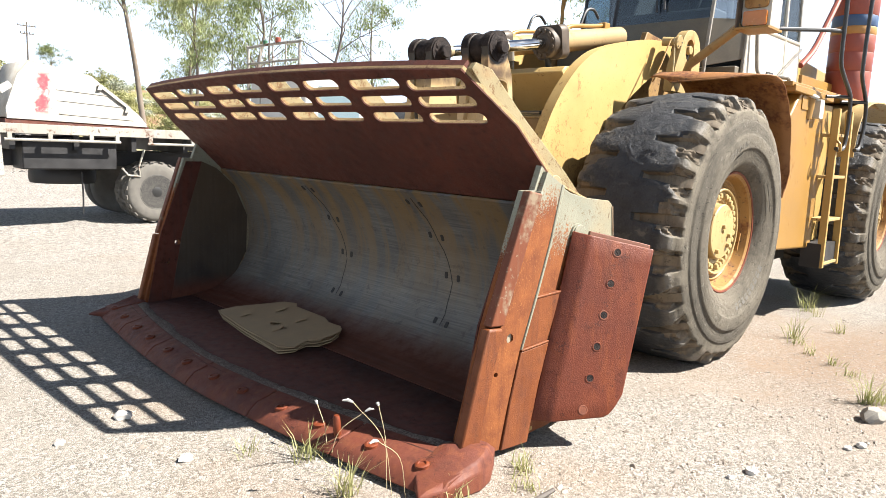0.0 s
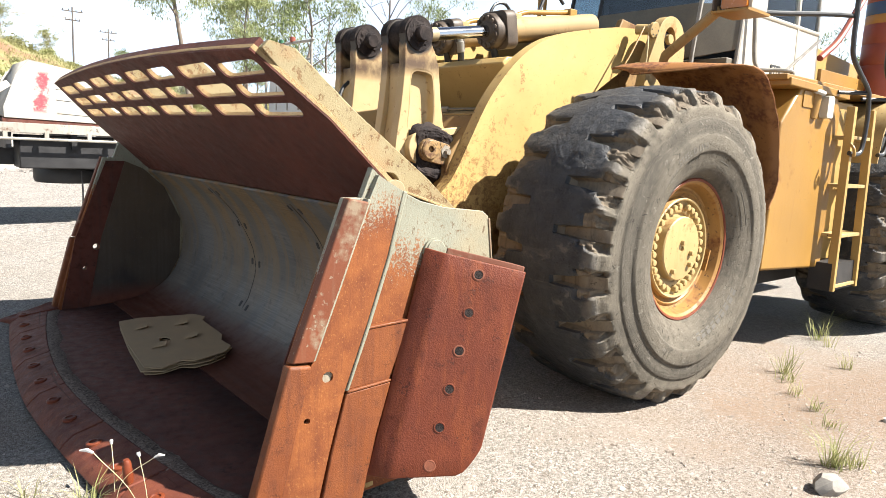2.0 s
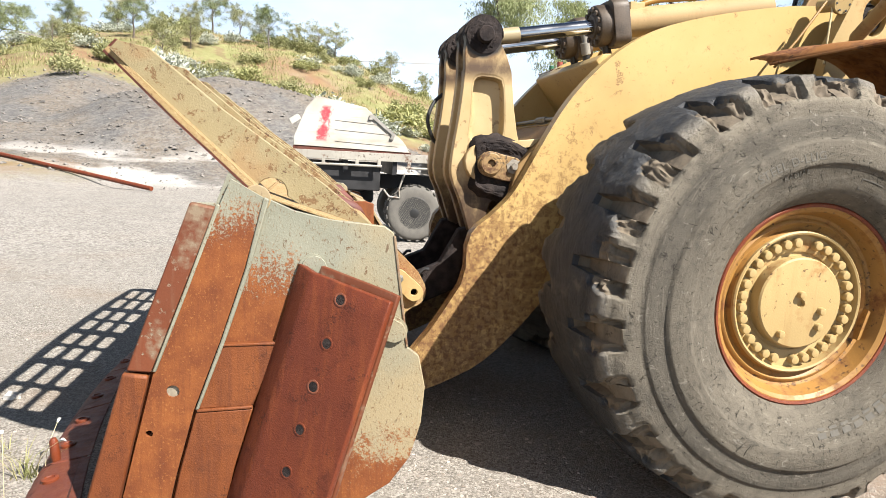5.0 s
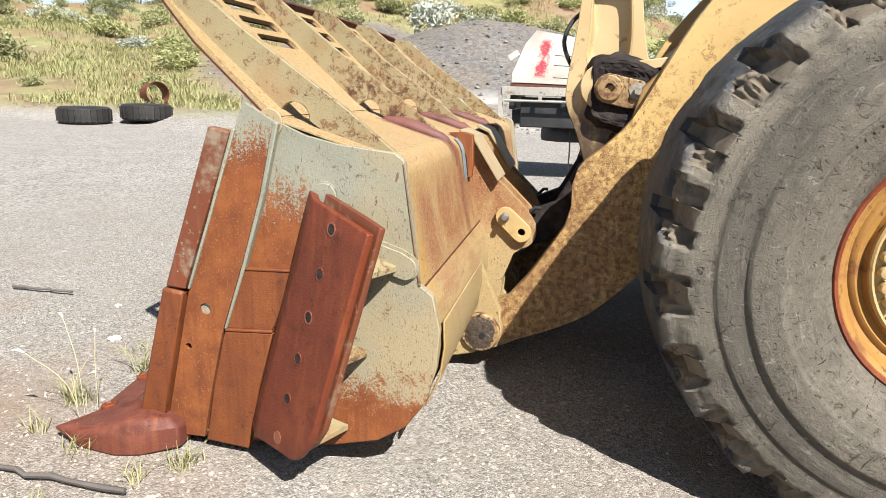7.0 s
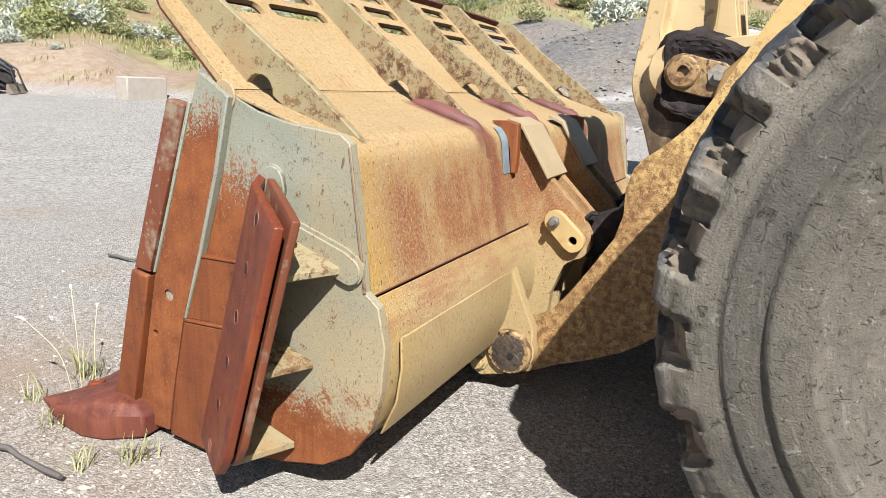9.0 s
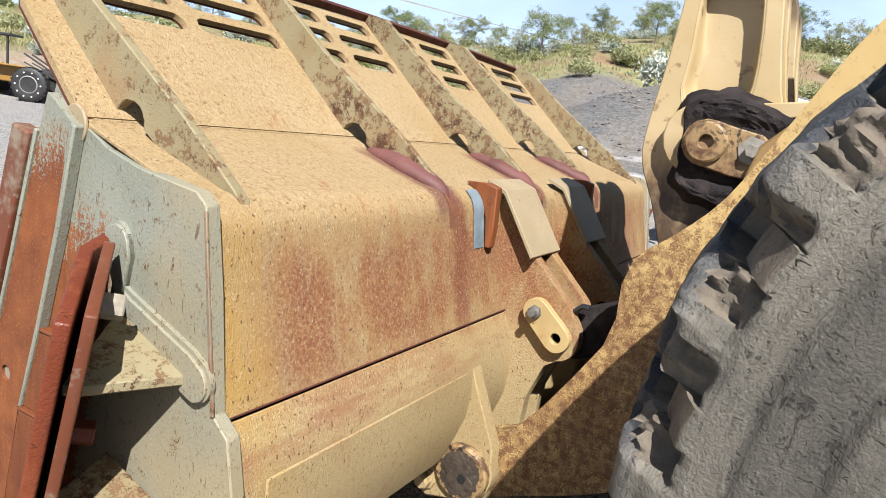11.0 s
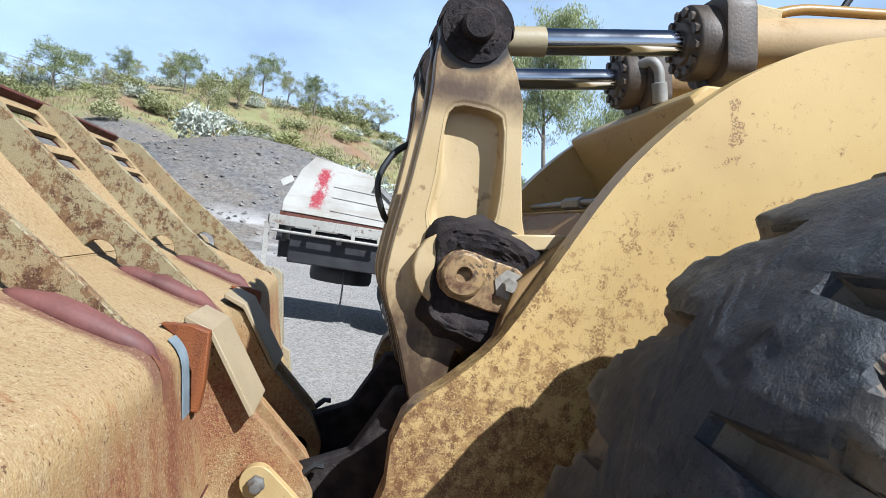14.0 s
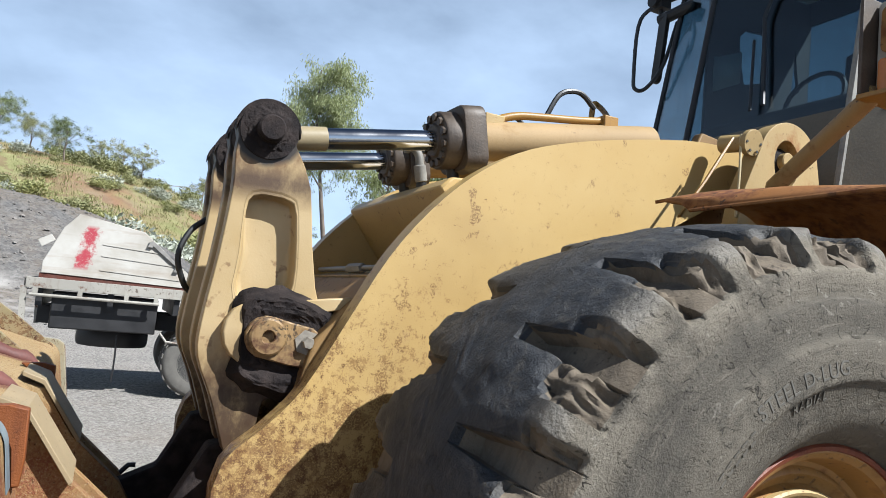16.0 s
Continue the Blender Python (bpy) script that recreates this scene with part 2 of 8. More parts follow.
def rusty_plate(name, a, b, c, rough=0.55):
    """Bare steel with a brown-red rust, streaked down its length, scabbed and rubbed pale in specks."""
    g = Graph(name)
    big, mid, fine = g.noise(2.6, 6), g.noise(14, 6, 0.65), g.noise(150, 3)
    run = g.noise(8, 6, 0.65, stretch=(2.6, 2.6, 0.2))
    base = g.mix(g.span(big, 0.34, 0.66), a, b)
    base = g.mix(g.span(run, 0.48, 0.68, 0, 0.8), base, c)
    base = g.mix(g.span(mid, 0.56, 0.72, 0, 0.6), base, tuple(v * 0.5 for v in a))
    base = g.mix(freckles(g, 10, 90, None, 0.58, 0.63), base, tuple(v * 0.45 for v in a))
    base = g.mix(g.span(g.noise(60, 6, 0.75), 0.60, 0.68, 0, 0.30), base, tuple(min(1, v * 1.5 + 0.02) for v in b))
    base = g.mix(g.span(fine, 0.62, 0.72, 0, 0.25), base, tuple(min(1, v * 1.6 + 0.01) for v in b))
    return g.done(base, g.span(mid, 0.3, 0.7, rough - 0.12, rough + 0.2), 0.0, g.math("ADD", g.math("MULTIPLY", mid, 0.5), fine), 0.45, 0.005, 0.35)


def shell_back_paint():
    """The bucket's back: sand-yellow paint, finely speckled, turning orange and red-brown in a streaked belt where the shell turns down."""
    g = Graph("bucket_back_paint")
    big, fine = g.noise(1.7, 6), g.noise(190, 3, 0.6)
    grain, speck = g.noise(88, 4, 0.8), g.noise(46, 5, 0.75)
    streak = g.noise(7, 7, 0.7, stretch=(1.0, 1.8, 0.6))
    patch = g.noise(2.6, 6, 0.6)
    ay, az = g.axis(1), g.axis(2)
    base = g.mix(g.span(big, 0.35, 0.65), (0.415, 0.290, 0.130), (0.485, 0.355, 0.185))
    base = g.mix(g.span(grain, 0.49, 0.55, 0, 0.62), base, (0.345, 0.215, 0.098))
    base = g.mix(g.span(speck, 0.565, 0.61, 0, 0.62), base, (0.262, 0.128, 0.052))
    belt = g.math("MULTIPLY", g.span(az, 1.33, 1.17), g.span(az, 0.70, 0.88))
    base = g.mix(g.math("MULTIPLY", belt, g.span(streak, 0.34, 0.56, 0, 0.8)), base, (0.450, 0.275, 0.098))
    core = g.math("MULTIPLY", belt, g.span(g.math("ADD", g.math("MULTIPLY", patch, 0.6), g.math("MULTIPLY", streak, 0.4)), 0.40, 0.54))
    core = g.math("MULTIPLY", core, g.math("MULTIPLY", g.span(ay, 2.20, 2.42), g.span(az, 1.26, 1.12)))
    base = g.mix(g.math("MULTIPLY", core, g.span(grain, 0.36, 0.58, 0.25, 0.95)), base, (0.245, 0.076, 0.036))
    # ochre runs by the cheek
    rim = g.math("MULTIPLY", g.span(ay, 2.40, 2.17), g.span(az, 1.30, 1.16))
    base = g.mix(g.math("MULTIPLY", rim, g.span(streak, 0.38, 0.58, 0.25, 0.9)), base, (0.470, 0.285, 0.075))
    # dark red stains along the weld saddles, with a run down to the seam below the first
    ax = g.axis(0)
    wander = g.math("MULTIPLY", g.math("SUBTRACT", g.noise(11, 5, 0.65), 0.5), 0.09)
    for yk in (3.26, 4.09, 4.92):
        off = g.math("ADD", g.math("ABSOLUTE", g.math("SUBTRACT", ay, yk - 0.015)), wander)
        mark = g.math("MULTIPLY", g.span(off, 0.115, 0.070), g.math("MULTIPLY", g.span(ax, 3.14, 3.20), g.span(az, 1.17, 1.25)))
        base = g.mix(g.math("MULTIPLY", mark, 0.8), base, (0.165, 0.058, 0.042))
    off = g.math("ADD", g.math("ABSOLUTE", g.math("SUBTRACT", ay, 3.31)), wander)
    mark = g.math("MULTIPLY", g.span(off, 0.075, 0.030), g.math("MULTIPLY", g.span(az, 0.74, 0.86), g.span(az, 1.30, 1.22)))
    base = g.mix(g.math("MULTIPLY", mark, g.span(grain, 0.36, 0.55, 0.45, 0.95)), base, (0.215, 0.068, 0.032))
    # yellower below the seam, with a faint red tide line
    base = g.mix(g.span(az, 0.80, 0.74, 0, 0.45), base, (0.500, 0.372, 0.165))
    tide = g.math("MULTIPLY", g.span(az, 0.60, 0.72), g.span(az, 0.80, 0.77))
    base = g.mix(g.math("MULTIPLY", tide, g.span(g.noise(5, 6, 0.65, stretch=(1.0, 0.5, 2.5)), 0.44, 0.60, 0, 0.65)), base, (0.310, 0.125, 0.062))
    base = g.mix(g.span(streak, 0.60, 0.71, 0, 0.6), base, (0.310, 0.112, 0.036))
    base = g.mix(g.span(g.noise(100, 4, 0.75), 0.58, 0.63, 0, 0.55), base, (0.62, 0.49, 0.30))
    pits = g.span(g.noise(80, 4, 0.62, stretch=(1.2, 1.2, 0.7)), 0.635, 0.66)
    base = g.mix(g.math("MULTIPLY", pits, 0.9), base, (0.130, 0.056, 0.024))
    return g.done(base, 0.72, 0.0, g.math("ADD", g.math("MULTIPLY", grain, 1.2), g.math("ADD", fine, g.math("MULTIPLY", pits, -1.0))), 0.6, 0.005, 0.3)


def mould_steel(name="scoured_bucket_steel", wall=False):
    """Worn steel inside the bucket: blue-grey, finely scoured, ochre bands running down it, rust towards the floor."""
    g = Graph(name)
    big, fine, mid = g.noise(2.2, 6), g.noise(120, 3), g.noise(12, 6, 0.7)
    az = g.axis(2)
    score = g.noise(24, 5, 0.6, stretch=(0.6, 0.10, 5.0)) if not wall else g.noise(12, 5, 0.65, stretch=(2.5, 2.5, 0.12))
    # wall: far darker tones, with the shade of the inner sides painted in
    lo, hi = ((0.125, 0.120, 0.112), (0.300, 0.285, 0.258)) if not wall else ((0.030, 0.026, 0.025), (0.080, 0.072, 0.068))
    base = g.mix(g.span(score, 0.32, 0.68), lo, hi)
    base = g.mix(g.span(big, 0.42, 0.62, 0, 0.5), base, tuple(v * 0.7 for v in lo))
    bands = g.noise(2.6, 4, 0.55, stretch=(0.5, 2.8, 0.28), distortion=0.5)
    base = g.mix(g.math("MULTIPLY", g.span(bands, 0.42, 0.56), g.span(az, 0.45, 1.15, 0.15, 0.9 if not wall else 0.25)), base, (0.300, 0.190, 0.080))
    base = g.mix(g.span(mid, 0.56, 0.70, 0, 0.5), base, (0.060, 0.050, 0.045))
    base = g.mix(g.span(fine, 0.62, 0.72, 0, 0.3), base, (0.28, 0.27, 0.25))
    low = g.span(g.math("ADD", az, g.math("MULTIPLY", mid, 0.16)), 0.40, 0.27)
    base = g.mix(low, base, g.mix(g.span(mid, 0.35, 0.65), (0.115, 0.036, 0.021), (0.190, 0.063, 0.036)))
    return g.done(base, g.span(score, 0.3, 0.7, 0.45, 0.68), 0.25, g.math("ADD", score, g.math("MULTIPLY", fine, 0.4)), 0.2, 0.003, 0.45)


def tyre_rubber():
    """Dusty black rubber: worn blue-black tread, tan dust in the grooves and torn shoulders, cut and cracked sidewalls."""
    g = Graph("dusty_tyre_rubber")
    big, mid, fine = g.noise(2.2, 5), g.noise(9, 6, 0.6), g.noise(160, 4, 0.65)
    ax, ay, az = g.axis(0), g.axis(1), g.axis(2)
    rad = g.math("SQRT", g.math("ADD", g.math("MULTIPLY", ax, ax), g.math("MULTIPLY", az, az)))
    turn = g.math("ARCTAN2", az, ax)
    polar = g.n.new("ShaderNodeCombineXYZ")
    g.put(polar.inputs[0], g.math("MULTIPLY", turn, 0.85))
    g.put(polar.inputs[1], rad)
    polar = polar.outputs[0]
    tread = g.mix(g.span(mid, 0.3, 0.7), (0.032, 0.035, 0.041), (0.070, 0.072, 0.077))
    tread = g.mix(g.span(g.noise(30, 7, 0.75), 0.58, 0.68, 0, 0.35), tread, (0.105, 0.100, 0.095))
    tread = g.mix(g.span(g.noise(75, 5, 0.75), 0.59, 0.64, 0, 0.40), tread, (0.160, 0.152, 0.140))
    tread = g.mix(g.span(g.noise(48, 5, 0.7), 0.60, 0.65, 0, 0.8), tread, (0.014, 0.014, 0.015))
    dust = g.mix(g.span(big, 0.3, 0.7), (0.140, 0.123, 0.098), (0.205, 0.180, 0.142))
    dust = g.mix(g.span(g.noise(14, 7, 0.7), 0.48, 0.70, 0, 0.5), dust, (0.125, 0.111, 0.091))
    # pale dust and scrape marks on the lugs' outer ends
    lugs = g.math("MULTIPLY", g.span(rad, 0.90, 0.975), g.span(g.noise(4.5, 6, 0.65), 0.33, 0.55))
    dust = g.mix(g.math("MULTIPLY", lugs, 0.85), dust, (0.275, 0.240, 0.188))
    # the smooth band between the moulded rings stays darker
    ringed = g.math("MULTIPLY", g.span(rad, 0.785, 0.80), g.span(rad, 0.905, 0.885))
    dust = g.mix(g.math("MULTIPLY", ringed, 0.5), dust, (0.100, 0.091, 0.077))
    # dust lies thicker on the little-scrubbed shoulders of the tread
    out = g.math("ADD", g.math("ABSOLUTE", ay), g.math("MULTIPLY", g.math("SUBTRACT", mid, 0.5), 0.25))
    tread = g.mix(g.span(out, 0.32, 0.46, 0, 0.85), tread, (0.285, 0.250, 0.200))
    edge = g.math("ADD", rad, g.math("MULTIPLY", g.math("SUBTRACT", mid, 0.5), 0.09))
    base = g.mix(g.span(edge, 1.062, 1.030), tread, dust)
    # scuffs along the rolling way, radial cracks and short cuts
    scuff = g.noise(30, 6, 0.7, stretch=(0.25, 1.6, 1.0), co=polar, distortion=0.6)
    base = g.mix(g.span(scuff, 0.56, 0.66, 0, 0.34), base, (0.31, 0.275, 0.22))
    base = g.mix(g.span(scuff, 0.44, 0.36, 0, 0.35), base, (0.075, 0.069, 0.061))
    crack = g.noise(16, 4, 0.6, stretch=(2.4, 0.55, 1.0), co=polar, distortion=2.0)
    cut = g.math("MULTIPLY", g.span(crack, 0.660, 0.675), g.span(rad, 1.05, 1.0))
    base = g.mix(g.math("MULTIPLY", cut, 0.85), base, (0.03, 0.026, 0.022))
    base = g.mix(g.span(fine, 0.58, 0.7, 0, 0.22), base, (0.20, 0.18, 0.15))
    side = g.span(edge, 1.062, 1.030)
    scratch = g.noise(60, 4, 0.6, stretch=(0.3, 2.2, 0.5), distortion=0.8)
    base = g.mix(g.math("MULTIPLY", g.span(scratch, 0.63, 0.68), g.math("MULTIPLY", side, 0.55)), base, (0.33, 0.30, 0.25))
    blotch = g.noise(5, 6, 0.7)
    base = g.mix(g.math("MULTIPLY", g.span(blotch, 0.52, 0.64), g.math("MULTIPLY", side, 0.5)), base, (0.075, 0.068, 0.058))
    pit = g.span(g.noise(55, 4, 0.65), 0.62, 0.68)
    nicks = g.span(g.noise(26, 6, 0.7, distortion=1.2), 0.60, 0.66)
    h = g.math("ADD", g.math("MULTIPLY", pit, -1.0), g.math("ADD", g.math("MULTIPLY", nicks, -1.2), g.math("MULTIPLY", g.math("MULTIPLY", g.noise(18, 6, 0.65), 1.4), g.span(side, 1.0, 0.0, 0.35, 1.0))))
    base = g.mix(g.math("MULTIPLY", nicks, 0.6), base, (0.035, 0.032, 0.030))
    h = g.math("ADD", h, g.math("ADD", g.math("MULTIPLY", mid, 0.35), g.math("ADD", g.math("MULTIPLY", fine, 0.5), g.math("ADD", g.math("MULTIPLY", scuff, 0.5), g.math("MULTIPLY", cut, -1.2)))))
    return g.done(base, g.math("ADD", g.span(fine, 0.3, 0.7, 0.48, 0.64), g.math("MULTIPLY", side, 0.25)), 0.0, h, 0.65, 0.014, g.span(side, 0.0, 1.0, 0.26, 0.06))


def grease():
    g = Graph("caked_black_grease")
    f = g.noise(60, 6, 0.7)
    big = g.noise(14, 5)
    return g.done(g.mix(g.span(big, 0.4, 0.65), (0.016, 0.012, 0.012), (0.052, 0.040, 0.036)), g.span(big, 0.3, 0.7, 0.72, 0.95), 0.0, g.math("ADD", f, g.math("MULTIPLY", big, 0.8)), 0.8, 0.008, 0.18)


def lever_paint():
    """Cream-yellow cast levers with brown stains running from the greasy pins."""
    g = Graph("lever_paint")
    big, fine = g.noise(3.2, 6), g.noise(110, 3)
    stain = g.noise(9, 6, 0.65, stretch=(1.1, 1.1, 0.7))
    base = g.mix(g.span(big, 0.3, 0.7), (0.500, 0.352, 0.155), (0.600, 0.452, 0.245))
    near = g.math("MAXIMUM", g.span(g.axis(2), 2.08, 2.28), g.span(g.axis(2), 1.62, 1.40))
    base = g.mix(g.math("MULTIPLY", near, g.span(stain, 0.33, 0.58)), base, (0.150, 0.070, 0.024))
    base = g.mix(g.span(g.noise(18, 5), 0.63, 0.7, 0, 0.7), base, (0.228, 0.122, 0.053))
    low_grease = g.math("MULTIPLY", g.span(g.axis(2), 1.50, 1.38), g.span(stain, 0.30, 0.50, 0.3, 0.85))
    base = g.mix(low_grease, base, (0.060, 0.036, 0.021))
    # brown smear under the head, black grease round the top pin and down the front edge
    smear = g.math("MULTIPLY", g.span(g.axis(2), 2.08, 2.16), g.span(g.axis(2), 2.25, 2.19))
    base = g.mix(g.math("MULTIPLY", smear, g.span(stain, 0.25, 0.55, 0.35, 0.95)), base, (0.085, 0.047, 0.024))
    dx, dz = g.math("SUBTRACT", g.axis(0), 4.262), g.math("SUBTRACT", g.axis(2), 2.378)
    away = g.math("SQRT", g.math("ADD", g.math("MULTIPLY", dx, dx), g.math("MULTIPLY", dz, dz)))
    away = g.math("ADD", away, g.math("MULTIPLY", g.math("SUBTRACT", stain, 0.5), 0.06))
    base = g.mix(g.span(away, 0.150, 0.128, 0, 0.95), base, (0.018, 0.015, 0.014))
    return g.done(base, 0.5, 0.0, fine, 0.15, 0.004, 0.4)


def white_panel():
    """White paint on the steel bin, dirty along its folds, with a thrown splash of red."""
    g = Graph("white_bin_paint")
    big, fine = g.noise(1.6, 6), g.noise(60, 4)
    base = g.mix(g.span(big, 0.35, 0.7), (0.400, 0.365, 0.305), (0.600, 0.575, 0.525))
    base = g.mix(g.span(g.noise(3.2, 7, 0.65, stretch=(0.4, 1, 3.0)), 0.52, 0.70, 0, 0.45), base, (0.300, 0.225, 0.155))
    dx = g.math("SUBTRACT", g.axis(0), g.math("ADD", 3.55, g.math("MULTIPLY", g.math("SUBTRACT", g.axis(2), 2.05), 0.16)))
    dx = g.math("ABSOLUTE", dx)
    wob = g.math("MULTIPLY", g.noise(6, 8, 0.8), 0.62)
    band = g.span(g.math("ADD", dx, wob), 0.42, 0.35)
    zz = g.math("MULTIPLY", g.span(g.axis(2), 2.38, 2.32), g.span(g.axis(2), 1.70, 1.76))
    base = g.mix(g.math("MULTIPLY", g.math("MULTIPLY", band, zz), g.span(fine, 0.25, 0.45)), base, (0.380, 0.023, 0.042))
    return g.done(base, 0.6, 0.0, fine, 0.1, 0.004, 0.4)


HEAP = (-1.3, 41.0)          # the middle of the spoil heap


def ground_look():
    """Pale stony yard, grey-blue rock spoil on the heap, orange earth and dry grass on the slopes."""
    g = Graph("ground_gravel_and_slope")
    pos = g.n.new("ShaderNodeNewGeometry").outputs["Position"]
    g.co = pos
    tiny = g.cells(120, "Color")
    tinyv = g.axis(0, tiny)
    small = g.cells(62, "Color")
    smallv = g.axis(1, small)
    big = g.noise(0.35, 6)
    mid = g.noise(1.6, 6, 0.6)
    sand = g.mix(g.span(big, 0.34, 0.66), (0.285, 0.252, 0.212), (0.365, 0.330, 0.285))
    stones = g.mix(g.span(tinyv, 0, 1), (0.075, 0.066, 0.058), (0.60, 0.56, 0.50))
    yard = g.mix(g.span(mid, 0.36, 0.60, 0.25, 0.80), sand, stones)
    yard = g.mix(g.span(smallv, 0.88, 0.92, 0, 0.5), yard, (0.56, 0.52, 0.47))
    yard = g.mix(g.span(g.axis(2, small), 0.88, 0.92, 0, 0.45), yard, (0.115, 0.103, 0.091))
    yard = g.mix(g.span(g.noise(0.8, 5), 0.52, 0.66, 0, 0.42), yard, (0.310, 0.225, 0.155))
    yard = g.mix(g.span(g.noise(45, 5, 0.75), 0.54, 0.66, 0, 0.55), yard, (0.135, 0.112, 0.090))
    for at, reach in (((1.25, 1.75, 0.0), 1.5), ((6.6, 1.2, 0.0), 3.0), ((-25.0, 19.5, 0.5), 4.5)):
        earth_d = g.n.new("ShaderNodeVectorMath")
        earth_d.operation = "DISTANCE"
        g.l.new(pos, earth_d.inputs[0])
        earth_d.inputs[1].default_value = at
        near = g.span(g.math("ADD", earth_d.outputs["Value"], g.math("MULTIPLY", mid, reach)), reach * 1.35, reach * 0.7, 0, 0.8)
        yard = g.mix(g.math("MULTIPLY", near, g.span(g.noise(30, 5, 0.7), 0.35, 0.6, 0.35, 1.0)), yard, (0.310, 0.205, 0.135))
    # the yard turns greyer away from the machine
    far = g.n.new("ShaderNodeVectorMath")
    far.operation = "DISTANCE"
    g.l.new(pos, far.inputs[0])
    far.inputs[1].default_value = (5.0, 2.0, 0.0)
    dist = far.outputs["Value"]
    greyer = g.mix(g.span(g.noise(1.1, 7, 0.65), 0.35, 0.65), (0.255, 0.231, 0.209), (0.385, 0.348, 0.312))
    greyer = g.mix(g.span(tinyv, 0, 1, 0, 0.75), greyer, stones)
    greyer = g.mix(g.span(g.axis(1, g.cells(26, "Color")), 0.68, 0.73, 0, 0.65), greyer, (0.115, 0.108, 0.104))
    greyer = g.mix(g.span(g.axis(2, g.cells(33, "Color")), 0.76, 0.80, 0, 0.7), greyer, (0.56, 0.53, 0.49))
    yard = g.mix(g.span(g.math("ADD", dist, g.math("MULTIPLY", big, 8)), 9, 15, 0, 0.85), yard, greyer)
    # spoil heap
    ax, ay, az = g.axis(0, pos), g.axis(1, pos), g.axis(2, pos)
    heap_x = g.math("SUBTRACT", ax, HEAP[0])
    heap_y = g.math("SUBTRACT", ay, HEAP[1])
    heap = g.math("SQRT", g.math("ADD", g.math("MULTIPLY", g.math("MULTIPLY", heap_x, heap_x), 0.75), g.math("MULTIPLY", heap_y, heap_y)))
    rock = g.mix(g.span(g.noise(0.25, 5), 0.42, 0.58), (0.190, 0.155, 0.122), (0.135, 0.128, 0.125))
    rock = g.mix(g.span(g.axis(0, g.cells(6.0, "Color")), 0, 1, 0, 0.5), rock, (0.33, 0.31, 0.285))
    rock = g.mix(g.span(g.axis(1, g.cells(14.0, "Color")), 0.7, 0.9, 0, 0.6), rock, (0.10, 0.10, 0.10))
    rock = g.mix(g.math("MULTIPLY", g.span(g.noise(0.5, 5, stretch=(0.5, 0.5, 3.0)), 0.44, 0.58, 0, 0.9), g.span(az, 1.7, 0.9)), rock, (0.58, 0.55, 0.51))
    in_heap = g.span(g.math("ADD", heap, g.math("MULTIPLY", mid, 3)), 16.5, 14.5)
    # slopes
    earth = g.mix(g.span(g.noise(0.22, 6), 0.4, 0.6), (0.285, 0.168, 0.098), (0.290, 0.222, 0.140))
    grass = g.mix(g.span(g.noise(0.5, 8, 0.7), 0.35, 0.65), (0.215, 0.220, 0.085), (0.345, 0.325, 0.155))
    slope = g.mix(g.span(g.noise(0.16, 8, 0.66), 0.40, 0.58), earth, grass)
    slope = g.mix(g.span(g.axis(2, g.cells(1.3, "Color")), 0.80, 0.84, 0, 0.5), slope, (0.213, 0.129, 0.084))
    bare = g.n.new("ShaderNodeVectorMath")
    bare.operation = "DISTANCE"
    g.l.new(pos, bare.inputs[0])
    bare.inputs[1].default_value = (-26.0, 21.5, 1.0)
    bare = g.span(g.math("ADD", bare.outputs["Value"], g.math("MULTIPLY", mid, 4.0)), 9.5, 6.5, 0, 0.85)
    slope = g.mix(bare, slope, g.mix(g.span(g.noise(2.5, 6, 0.7), 0.4, 0.6), (0.300, 0.205, 0.150), (0.390, 0.300, 0.235)))
    rise = g.span(g.math("ADD", az, g.math("MULTIPLY", mid, 0.5)), 0.45, 0.85)
    col = g.mix(rise, yard, slope)
    col = g.mix(in_heap, col, rock)
    h = g.math("ADD", g.math("MULTIPLY", g.cells(120, "Distance"), -0.6), g.math("ADD", g.math("MULTIPLY", mid, 0.8), g.math("MULTIPLY", g.noise(160, 2), 0.4)))
    return g.done(col, 0.9, 0.0, h, 0.55, 0.02, 0.2)


def leaf_look(name, a, b, thin=0.25):
    g = Graph(name)
    f = g.math("ADD", g.math("MULTIPLY", g.island(), 0.6), g.math("MULTIPLY", g.rand(), 0.4))
    col = g.mix(f, a, b)
    g.done(col, 0.6, 0.0, None, spec=0.25)
    g.put(g.bsdf.inputs["Base Color"], col)
    g.bsdf.inputs["Subsurface Weight"].default_value = 0.0
    tr = g.n.new("ShaderNodeBsdfTranslucent")
    g.put(tr.inputs["Color"], g.mix(0.4, col, (0.3, 0.34, 0.06)))
    mx = g.n.new("ShaderNodeMixShader")
    mx.inputs[0].default_value = thin
    g.l.new(g.bsdf.outputs[0], mx.inputs[1])
    g.l.new(tr.outputs[0], mx.inputs[2])
    g.l.new(mx.outputs[0], g.n["Material Output"].inputs["Surface"])
    return g.mat


